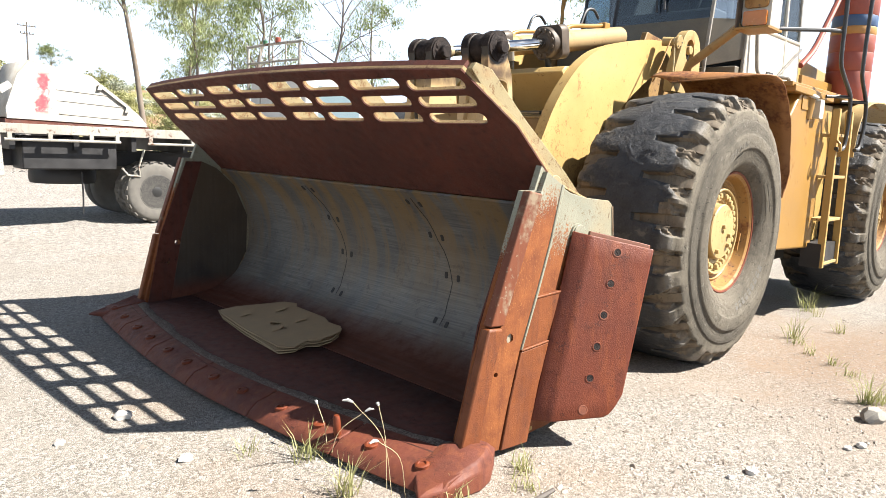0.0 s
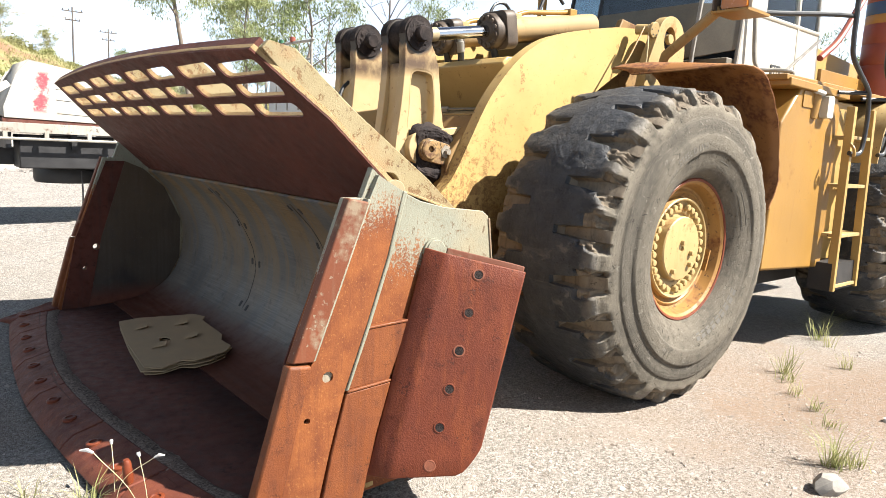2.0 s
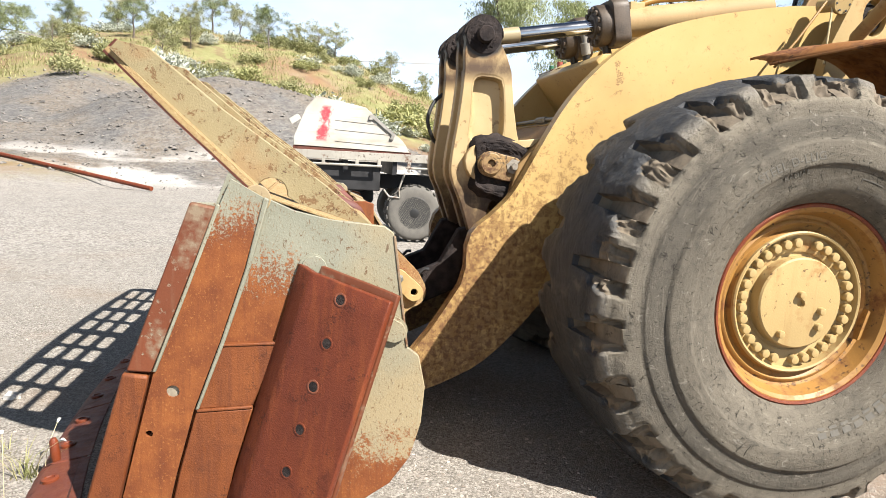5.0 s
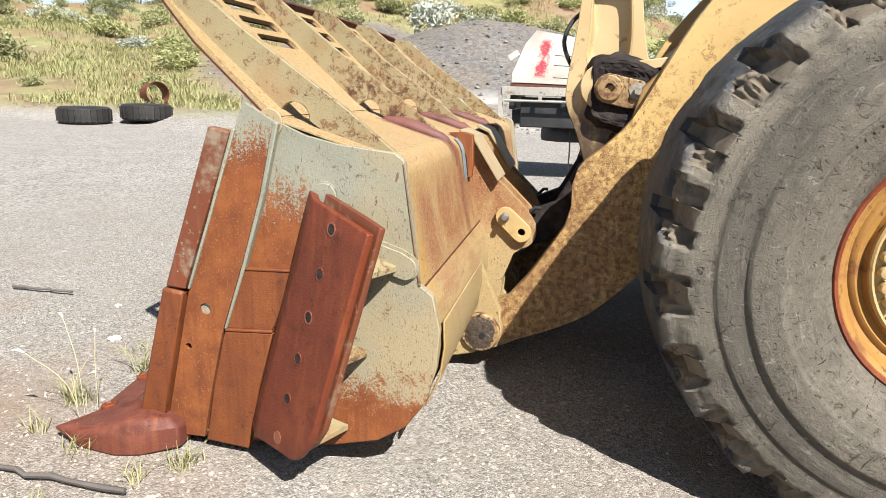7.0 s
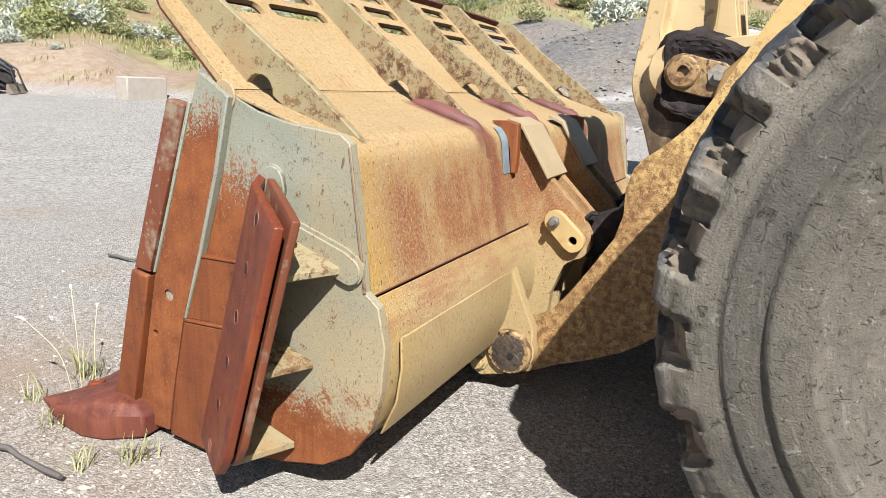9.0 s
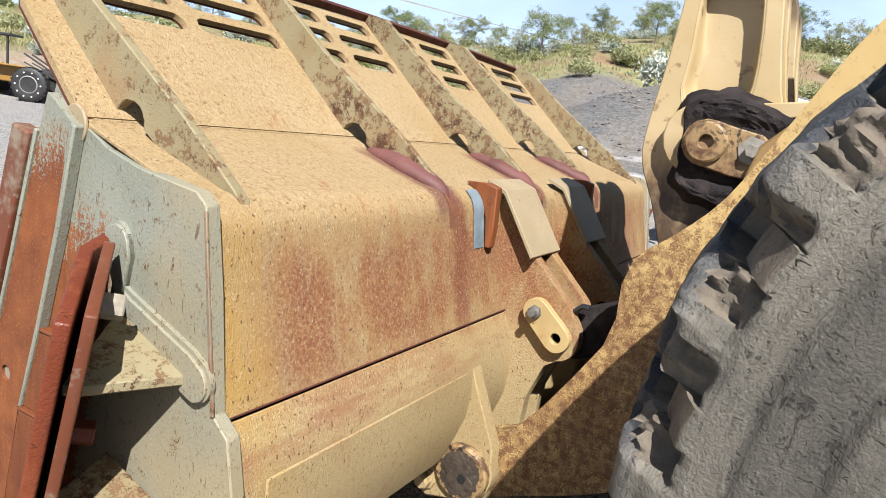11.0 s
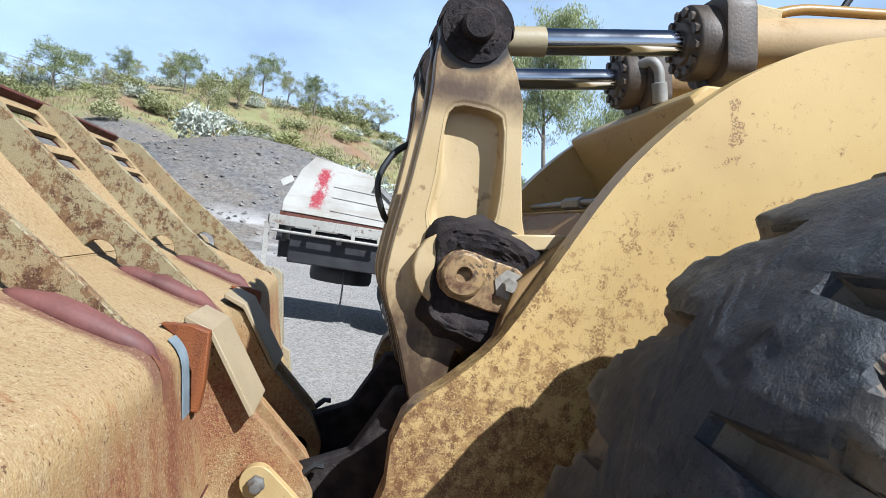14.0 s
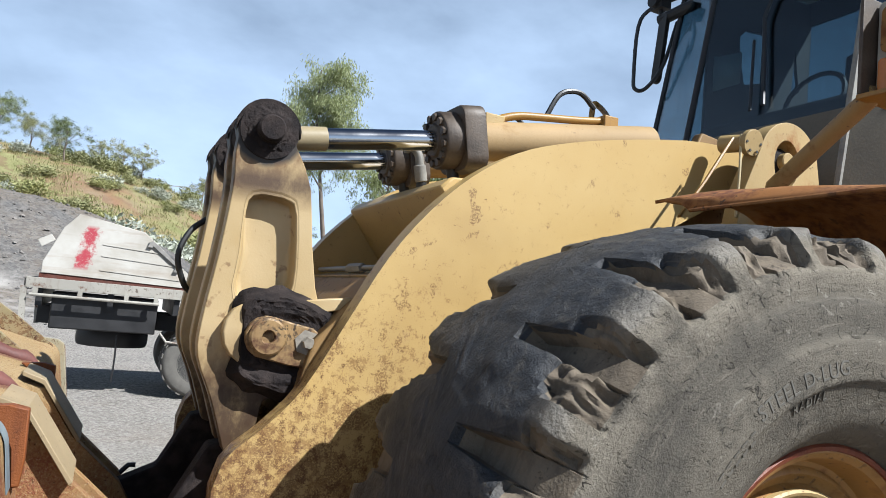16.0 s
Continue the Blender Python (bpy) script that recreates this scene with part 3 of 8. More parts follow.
def glass_look(name, tint, rough=0.02, sheen_least=0.02):
    """A thin pane: tinted see-through with a mirror sheen that grows at grazing angles."""
    g = Graph(name)
    g.n.remove(g.bsdf)
    clear = g.n.new("ShaderNodeBsdfTransparent")
    clear.inputs["Color"].default_value = rgba(tint)
    sheen = g.n.new("ShaderNodeBsdfGlossy")
    sheen.inputs["Roughness"].default_value = rough
    look_on = g.n.new("ShaderNodeLayerWeight")
    look_on.inputs["Blend"].default_value = 0.5
    mx = g.n.new("ShaderNodeMixShader")
    g.l.new(g.math("ADD", g.math("MULTIPLY", g.math("POWER", look_on.outputs["Facing"], 4.0), 0.5), sheen_least), mx.inputs[0])
    g.l.new(clear.outputs[0], mx.inputs[1])
    g.l.new(sheen.outputs[0], mx.inputs[2])
    g.l.new(mx.outputs[0], g.n["Material Output"].inputs["Surface"])
    return g.mat


M["arm"] = arm_paint()
M["cheek"] = bucket_side_paint()
M["cutter"] = bucket_side_paint("side_cutter_paint", 0.6, 0.22)
M["bead"] = bucket_side_paint("pale_weld_line", 0.6, -0.80)
M["dull_pale"] = plain("dull_pale_paint", (0.34, 0.29, 0.21), 0.7, 0, 0.3, 40, 0.2)
M["primer"] = plain("pale_blue_primer", (0.22, 0.27, 0.295), 0.6, 0, 0.3, 14, 0.2)
M["rust_plate"] = rusty_plate("brown_red_rust", (0.150, 0.030, 0.011), (0.205, 0.043, 0.014), (0.27, 0.066, 0.018), 0.50)
M["rust_orange"] = rusty_plate("orange_rust", (0.185, 0.050, 0.013), (0.270, 0.082, 0.019), (0.125, 0.034, 0.012), 0.58)
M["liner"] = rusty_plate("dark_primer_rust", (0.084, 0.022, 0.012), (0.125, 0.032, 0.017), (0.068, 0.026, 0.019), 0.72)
M["floor_rust"] = rusty_plate("scraped_floor_rust", (0.088, 0.027, 0.017), (0.145, 0.044, 0.026), (0.075, 0.036, 0.028), 0.80)
M["bar"] = flaking("worn_dark_red_bar", (0.185, 0.052, 0.020), (0.28, 0.21, 0.14), 5, 0.56, 0.66, 40, 0.60, 0.66, 0.6, (0.30, 0.24, 0.17), 0.3)
M["bead_pale"] = flaking("pale_weld_edge", (0.30, 0.22, 0.14), (0.24, 0.075, 0.02), 9, 0.48, 0.58, 50, 0.56, 0.62, 0.6)
M["rim_pale"] = plain("rubbed_pale_rim", (0.25, 0.075, 0.035), 0.6, 0, 0.4, 30, 0.2)
M["lip"] = rusty_plate("purple_brown_lip_rust", (0.115, 0.030, 0.018), (0.185, 0.048, 0.025), (0.23, 0.070, 0.028), 0.66)
dirt = Graph("gritty_dust")
dirt_f = dirt.axis(0, dirt.cells(150, "Color"))
M["dirt"] = dirt.done(dirt.mix(dirt.span(dirt_f, 0, 1), (0.095, 0.066, 0.050), (0.40, 0.31, 0.24)), 0.95, 0, dirt.noise(140, 4, 0.7), 0.7, 0.008, 0.2)
M["weld"] = plain("purple_primer_weld", (0.152, 0.053, 0.042), 0.70, 0, 0.35, 9)
M["back"] = shell_back_paint()
M["rib"] = rib_paint()
M["mould"] = mould_steel()
M["shaded_wall_steel"] = mould_steel("shaded_scored_side_steel", True)
M["tyre"] = tyre_rubber()
M["clay"] = rusty_plate("dried_clay_on_rubber", (0.165, 0.130, 0.092), (0.250, 0.200, 0.142), (0.110, 0.088, 0.065), 0.85)
M["tyre_mark"] = plain("moulded_rubber_mark", (0.125, 0.112, 0.090), 0.65, 0, 0.3, 20, 0.2)
M["grease"] = grease()
M["lever"] = lever_paint()
M["bolt"] = plain("dirty_grey_bolt", (0.30, 0.265, 0.215), 0.6, 0.2, 0.4, 30, 0.15)
M["sleeve"] = flaking("cream_rod_end_paint", (0.46, 0.37, 0.215), (0.30, 0.20, 0.10), 6, 0.60, 0.72, 40, 0.66, 0.70, 0.45)
M["rim"] = flaking("orange_rim_paint", (0.40, 0.205, 0.052), (0.21, 0.080, 0.024), 5, 0.52, 0.64, 34, 0.60, 0.66, 0.5)
M["hub"] = flaking("pale_hub_paint", (0.530, 0.375, 0.160), (0.345, 0.165, 0.050), 5, 0.56, 0.68, 40, 0.63, 0.68, 0.52)
M["hub_dull"] = flaking("dull_brown_yellow_paint", (0.36, 0.225, 0.085), (0.21, 0.10, 0.036), 5, 0.56, 0.66, 34, 0.62, 0.68, 0.5)
M["run"] = flaking("red_brown_run", (0.235, 0.090, 0.045), (0.400, 0.275, 0.135), 5, 0.50, 0.60, 40, 0.52, 0.60, 0.75)
M["cylinder"] = flaking("sun_bleached_cylinder_paint", (0.480, 0.325, 0.150), (0.300, 0.170, 0.070), 4, 0.60, 0.70, 30, 0.64, 0.70, 0.72)
M["tank"] = flaking("orange_yellow_paint", (0.395, 0.212, 0.045), (0.215, 0.092, 0.030), 3, 0.60, 0.70, 24, 0.64, 0.70, 0.45)
M["frame"] = flaking("oily_shaded_frame_paint", (0.34, 0.205, 0.075), (0.15, 0.068, 0.028), 5, 0.52, 0.66, 30, 0.60, 0.66, 0.6, runs=0.05)
M["fender"] = flaking("rusty_fender_paint", (0.36, 0.155, 0.046), (0.165, 0.055, 0.020), 4, 0.48, 0.6, 30, 0.6, 0.66, 0.6)
M["white_dot"] = plain("white_tyre_dots", (0.70, 0.69, 0.66), 0.6, 0, 0.1, 10, 0.1)
M["tan"] = flaking("tan_patch_paint", (0.40, 0.305, 0.175), (0.25, 0.125, 0.05), 8, 0.64, 0.74, 60, 0.64, 0.7, 0.6, runs=0.1)
M["keeper"] = flaking("oily_keeper_paint", (0.40, 0.255, 0.11), (0.11, 0.048, 0.020), 12, 0.42, 0.54, 46, 0.50, 0.58, 0.45, (0.025, 0.017, 0.013))
M["head"] = plain("oil_stained_casting", (0.085, 0.060, 0.040), 0.55, 0.1, 0.5, 9, 0.3)
M["chrome"] = plain("chrome_rod", (0.72, 0.73, 0.75), 0.12, 1.0, 0.04, 4, 0.02)
M["steel"] = plain("worn_steel", (0.251, 0.236, 0.213), 0.45, 0.7, 0.3, 12)
M["steel_dull"] = plain("dull_grey_tube", (0.30, 0.28, 0.24), 0.6, 0, 0.3, 12, 0.1)
M["dark"] = plain("dark_oily_steel", (0.034, 0.030, 0.027), 0.6, 0.2, 0.5, 6, 0.3)
M["black"] = plain("black_rubber_hose", (0.017, 0.017, 0.017), 0.5, 0, 0.3, 20, 0.1)
M["pipe_black"] = plain("black_painted_tube", (0.027, 0.027, 0.028), 0.45, 0, 0.4, 14, 0.1)
M["cream"] = plain("cream_cab_paint", (0.60, 0.56, 0.47), 0.5, 0, 0.14, 3, 0.05)
M["white"] = white_panel()
M["cab_dark"] = plain("dusty_brown_cab_paint", (0.150, 0.130, 0.095), 0.65, 0, 0.3, 5, 0.15)
M["glass"] = glass_look("tinted_glass", (0.50, 0.59, 0.63), 0.02, 0.07)
M["glass_pale"] = glass_look("pale_blue_glass", (0.72, 0.80, 0.84), 0.03, 0.30)
M["glass_clear"] = glass_look("pale_glass", (0.93, 0.96, 0.97))
M["amber"] = plain("amber_lens", (0.608, 0.198, 0.023), 0.2, 0, 0.1, 30, 0.05)
M["card"] = plain("weathered_cardboard", (0.500, 0.345, 0.190), 0.85, 0, 0.12, 9, 0.2)
M["deck"] = flaking("worn_white_deck_edge", (0.471, 0.441, 0.380), (0.152, 0.068, 0.038), 4, 0.54, 0.62, 20, 0.58, 0.64, 0.65)
M["chassis"] = plain("black_chassis_paint", (0.023, 0.022, 0.023), 0.55, 0.1, 0.5, 5, 0.15)
M["truck_tyre"] = plain("dusty_truck_tyre", (0.160, 0.148, 0.129), 0.85, 0, 0.25, 9, 0.3)
M["ground"] = ground_look()
M["leaf"] = leaf_look("gum_leaves", (0.10, 0.128, 0.05), (0.24, 0.265, 0.135))
M["leaf_pale"] = leaf_look("pale_gum_leaves", (0.17, 0.20, 0.085), (0.36, 0.385, 0.21), 0.4)
M["leaf_dark"] = leaf_look("scrub_leaves", (0.18, 0.185, 0.085), (0.33, 0.32, 0.165))
M["leaf_grey"] = leaf_look("silver_grey_leaves", (0.24, 0.26, 0.20), (0.46, 0.47, 0.40), 0.15)
M["leaf_lime"] = leaf_look("bright_scrub_leaves", (0.20, 0.215, 0.085), (0.37, 0.36, 0.17))
M["grass"] = leaf_look("green_dry_grass", (0.17, 0.185, 0.065), (0.38, 0.34, 0.175), 0.25)
M["straw"] = leaf_look("straw_stalks", (0.46, 0.37, 0.20), (0.60, 0.52, 0.34), 0.2)
M["bark"] = plain("pale_gum_bark", (0.205, 0.163, 0.125), 0.85, 0, 0.4, 3, 0.4)
M["bark_dead"] = plain("grey_dead_wood", (0.129, 0.110, 0.095), 0.85, 0, 0.3, 5, 0.3)
M["stone_white"] = plain("white_quartz", (0.66, 0.63, 0.58), 0.8, 0, 0.15, 20, 0.3)
M["stone"] = plain("pale_stone", (0.350, 0.319, 0.274), 0.85, 0, 0.35, 12, 0.4)
M["concrete"] = plain("pale_concrete", (0.426, 0.372, 0.304), 0.85, 0, 0.15, 4, 0.2)
M["red_drum"] = plain("red_painted_drum", (0.319, 0.065, 0.034), 0.5, 0, 0.2, 6, 0.1)
M["blue_band"] = plain("blue_painted_band", (0.046, 0.099, 0.213), 0.5, 0, 0.2, 6, 0.1)
M["orange_band"] = plain("orange_painted_band", (0.471, 0.228, 0.046), 0.5, 0, 0.2, 6, 0.1)
M["paper"] = plain("sun_bleached_paper", (0.562, 0.562, 0.532), 0.8, 0, 0.06, 4, 0.05)
M["seat"] = plain("dark_cab_trim", (0.027, 0.028, 0.032), 0.7, 0, 0.3, 8, 0.1)
M["green_paint"] = plain("green_truck_stripe", (0.038, 0.152, 0.068), 0.5, 0, 0.2, 5, 0.05)
M["white_plain"] = plain("white_truck_paint", (0.74, 0.73, 0.70), 0.45, 0, 0.08, 3, 0.05)

# ---- mesh helpers ----
from mathutils.geometry import tessellate_polygon


def thing(name, at, label, category, group="", kind=""):
    ob = new(name)
    ob.empty_display_size = 0.2
    ob.matrix_basis = Matrix.Translation(at)
    return tagged(ob, label, category, group, kind)


def rest_matrix(ob):
    m = Matrix.Identity(4)
    while ob is not None:
        m = ob.matrix_parent_inverse @ ob.matrix_basis @ m if ob.parent else ob.matrix_basis @ m
        ob = ob.parent
    return m


def to_mesh(name, geo, mats, smooth=None):
    """A mesh from a bmesh or from (vertices, faces); smooth: degrees under which edges shade smooth."""
    me = bpy.data.meshes.new(name)
    if isinstance(geo, bmesh.types.BMesh):
        geo.normal_update()
        geo.to_mesh(me)
        geo.free()
    else:
        me.from_pydata([tuple(v) for v in geo[0]], [], geo[1])
    for m in (mats if isinstance(mats, (list, tuple)) else [mats]):
        me.materials.append(m)
    if smooth:
        me.polygons.foreach_set("use_smooth", [True] * len(me.polygons))
        me.set_sharp_from_angle(angle=radians(smooth))
    me.update()
    return me


def part(name, geo, mats, parent=None, label="", bevel=0.0, smooth=35, at=None, solid=0.0):
    """Links geometry given in world coordinates as ONE mesh object under a thing or a part."""
    ob = new(name, geo if isinstance(geo, bpy.types.Mesh) else to_mesh(name, geo, mats, smooth))
    if at is not None:
        ob.matrix_basis = at
    if parent is not None:
        ob.parent = parent
        ob.matrix_parent_inverse = rest_matrix(parent).inverted()
    if solid:
        mod = ob.modifiers.new("thickness", "SOLIDIFY")
        mod.thickness, mod.offset = solid, 0
    if bevel:
        mod = ob.modifiers.new("edges", "BEVEL")
        mod.width, mod.segments, mod.limit_method, mod.angle_limit = bevel, 2, "ANGLE", radians(38)
        mod.harden_normals = False
    if label:
        tagged(ob, label)
    return ob


def ring(cx, cz, r, n=16, a0=0.0, a1=360.0, rz=None):
    full = abs(a1 - a0) >= 360
    k = n if full else n + 1
    return [(cx + r * math.cos(radians(a0 + (a1 - a0) * i / n)), cz + (rz or r) * math.sin(radians(a0 + (a1 - a0) * i / n))) for i in range(k)]


def rounded(x0, z0, x1, z1, r, n=4):
    pts = []
    for cx, cz, a in ((x1 - r, z1 - r, 0), (x0 + r, z1 - r, 90), (x0 + r, z0 + r, 180), (x1 - r, z0 + r, 270)):
        pts += ring(cx, cz, r, n, a, a + 90)
    return pts


def slab(outline, holes=(), t0=0.0, t1=0.1, place=None, back=None):
    """A flat plate: 2D outline and holes, extruded from t0 to t1 along its third axis. place maps (u, v, w) to the world; by default
    u is x, v is z and w is y. back: material index of the faces at t1."""
    place = place or (lambda u, v, w: (u, w, v))
    loops = [list(outline)] + [list(h) for h in holes]
    tris = tessellate_polygon([[Vector((p[0], p[1], 0)) for p in lp] for lp in loops])
    flat = [p for lp in loops for p in lp]
    bm = bmesh.new()
    a = [bm.verts.new(place(p[0], p[1], t0)) for p in flat]
    b = [bm.verts.new(place(p[0], p[1], t1)) for p in flat]
    for t in tris:
        try:
            bm.faces.new([a[i] for i in t])
            f = bm.faces.new([b[i] for i in reversed(t)])
            if back is not None:
                f.material_index = back
        except ValueError:
            pass
    k = 0
    for lp in loops:
        for i in range(len(lp)):
            p, q = k + i, k + (i + 1) % len(lp)
            bm.faces.new((a[p], a[q], b[q], b[p]))
        k += len(lp)
    bmesh.ops.recalc_face_normals(bm, faces=bm.faces)
    return bm


def box(x0, x1, y0, y1, z0, z1):
    bm = bmesh.new()
    m = Matrix.LocRotScale(((x0 + x1) / 2, (y0 + y1) / 2, (z0 + z1) / 2), None, (abs(x1 - x0), abs(y1 - y0), abs(z1 - z0)))
    bmesh.ops.create_cube(bm, size=1, matrix=m)
    return bm


def join(*bms):
    """Several pieces of one part in one bmesh."""
    out = bms[0]
    for b in bms[1:]:
        me = bpy.data.meshes.new("tmp")
        b.to_mesh(me)
        b.free()
        out.from_mesh(me)
        bpy.data.meshes.remove(me)
    return out


def turned(profile, base, axis, n=32, bumps=None):
    """A lathe: profile of (radius, distance along the axis) about base."""
    axis = Vector(axis).normalized()
    u = axis.orthogonal().normalized()
    v = axis.cross(u)
    base = Vector(base)
    vs, fs = [], []
    for r, d in profile:
        for i in range(n):
            a = 2 * math.pi * i / n
            vs.append(base + axis * d + (u * math.cos(a) + v * math.sin(a)) * r)
    for j in range(len(profile) - 1):
        for i in range(n):
            k = (i + 1) % n
            fs.append((j * n + i, j * n + k, (j + 1) * n + k, (j + 1) * n + i))
    ringed = profile[0] == profile[-1]
    if profile[0][0] > 1e-4 and not ringed:
        fs.append(tuple(range(n))[::-1])
    if profile[-1][0] > 1e-4 and not ringed:
        fs.append(tuple((len(profile) - 1) * n + i for i in range(n)))
    bm = bmesh.new()
    bv = [bm.verts.new(p) for p in vs]
    for f in fs:
        bm.faces.new([bv[i] for i in f])
    bmesh.ops.remove_doubles(bm, verts=bm.verts, dist=1e-5)
    bmesh.ops.recalc_face_normals(bm, faces=bm.faces)
    return bm


def rod(p, q, r, n=20, chamfer=0.0):
    p, q = Vector(p), Vector(q)
    d = (q - p).length
    c = chamfer
    prof = [(r - c, 0), (r, c), (r, d - c), (r - c, d)] if c else [(r, 0), (r, d)]
    return turned(prof, p, q - p, n)


def tube(points, r, n=8, taper=None, closed=False):
    """A round bar through points; taper: radius at each."""
    pts = [Vector(p) for p in points]
    vs, fs = [], []
    up = None
    for i, p in enumerate(pts):
        t = (pts[min(i + 1, len(pts) - 1)] - pts[max(i - 1, 0)]).normalized()
        if up is None:
            up = t.orthogonal().normalized()
        up = (up - t * up.dot(t))
        up = up.normalized() if up.length > 1e-5 else t.orthogonal().normalized()
        side = t.cross(up)
        rr = taper[i] if taper else r
        for k in range(n):
            a = 2 * math.pi * k / n
            vs.append(p + (up * math.cos(a) + side * math.sin(a)) * rr)
    for i in range(len(pts) - 1):
        for k in range(n):
            m = (k + 1) % n
            fs.append((i * n + k, i * n + m, (i + 1) * n + m, (i + 1) * n + k))
    fs.append(tuple(range(n))[::-1])
    fs.append(tuple((len(pts) - 1) * n + k for k in range(n)))
    return vs, fs


def soft(points, k=4):
    """A Catmull-Rom curve through points."""
    P = [Vector(p) for p in points]
    P = [P[0] * 2 - P[1]] + P + [P[-1] * 2 - P[-2]]
    out = []
    for i in range(1, len(P) - 2):
        for j in range(k):
            t = j / k
            a, b, c, d = P[i - 1], P[i], P[i + 1], P[i + 2]
            out.append(0.5 * ((2 * b) + (c - a) * t + (2 * a - 5 * b + 4 * c - d) * t * t + (3 * b - a - 3 * c + d) * t ** 3))
    return out + [P[-2]]


def soft2(points, k=4):
    return [(v.x, v.y) for v in soft([(a, b, 0) for a, b in points], k)]


def sheet(profile, y0, y1, t, ny=1, side=1):
    """A bent plate: a profile in x and z carried from y0 to y1, t thick towards its left (side 1) or right (-1)."""
    n = len(profile)
    P = [Vector((a, 0, b)) for a, b in profile]
    Q = []
    for i in range(n):
        d = (P[min(i + 1, n - 1)] - P[max(i - 1, 0)]).normalized()
        Q.append(P[i] + Vector((-d.z, 0, d.x)) * t * side)
    loop = P + Q[::-1]
    bm = bmesh.new()
    rows = []
    for j in range(ny + 1):
        y = y0 + (y1 - y0) * j / ny
        rows.append([bm.verts.new((v.x, y, v.z)) for v in loop])
    m = len(loop)
    for j in range(ny):
        for i in range(m):
            k = (i + 1) % m
            bm.faces.new((rows[j][i], rows[j][k], rows[j + 1][k], rows[j + 1][i]))
    for r in (rows[0], rows[-1]):
        for i in range(n - 1):
            bm.faces.new((r[i], r[i + 1], r[m - 2 - i], r[m - 1 - i]))
    bmesh.ops.recalc_face_normals(bm, faces=bm.faces)
    return bm


def lump(c, size, seed=0, sub=2, rough=0.25):
    """A lump of earth, grease or stone."""
    bm = bmesh.new()
    bmesh.ops.create_icosphere(bm, subdivisions=sub, radius=1)
    for v in bm.verts:
        f = 1 + rough * noise.noise(v.co * 1.8 + Vector((seed * 3.1, seed * 1.7, seed)))
        v.co = Vector((v.co.x * f * size[0] + c[0], v.co.y * f * size[1] + c[1], v.co.z * f * size[2] + c[2]))
    return bm


def loft(rows, seed=0.0, rough=0.0, n=14, power=0.6):
    """A rounded bar through sections (x, y, half width, bottom, top) along x."""
    vs, fs = [], []
    for x, y, w, z0, z1 in rows:
        for i in range(n):
            a = 2 * math.pi * i / n
            c, s = math.cos(a), math.sin(a)
            c, s = math.copysign(abs(c) ** power, c), math.copysign(abs(s) ** power, s)
            p = Vector((x, y + c * w, (z0 + z1) / 2 + s * (z1 - z0) / 2))
            k = rough * (noise.noise(p * 12 + Vector((seed, 0, 0))) + 0.5 * noise.noise(p * 38))
            vs.append((p.x + k * 0.4, p.y + k * c, p.z + k * s))
    for j in range(len(rows) - 1):
        for i in range(n):
            k = (i + 1) % n
            fs.append((j * n + i, j * n + k, (j + 1) * n + k, (j + 1) * n + i))
    fs.append(tuple(range(n))[::-1])
    fs.append(tuple((len(rows) - 1) * n + i for i in range(n)))
    return vs, fs


MID = 4.09          # the machine's middle line

# ---- ground: one sheet from the yard to the horizon ----
def smooth01(a, b, v):
    t = min(1.0, max(0.0, (v - a) / (b - a)))
    return t * t * (3 - 2 * t)


CREST = [(-180, 0.0), (-60, 0.0), (-45, 3.0), (-30, 4.6), (-20, 5.0), (-12, 5.6), (-8, 7.0), (-3, 9.0), (3, 10.4), (9, 10.6), (16, 9.6), (26, 7.6), (38, 7.0), (50, 6.6), (65, 5.5), (85, 4.0), (110, 1.5), (140, 0.0), (180, 0.0)]


def crest(az):
    """Elevation of the skyline, by the angle from +y towards -x."""
    for (a, h), (b, k) in zip(CREST, CREST[1:]):
        if a <= az <= b:
            t = (az - a) / (b - a)
            t = t * t * (3 - 2 * t)
            return h + (k - h) * t
    return 0.0


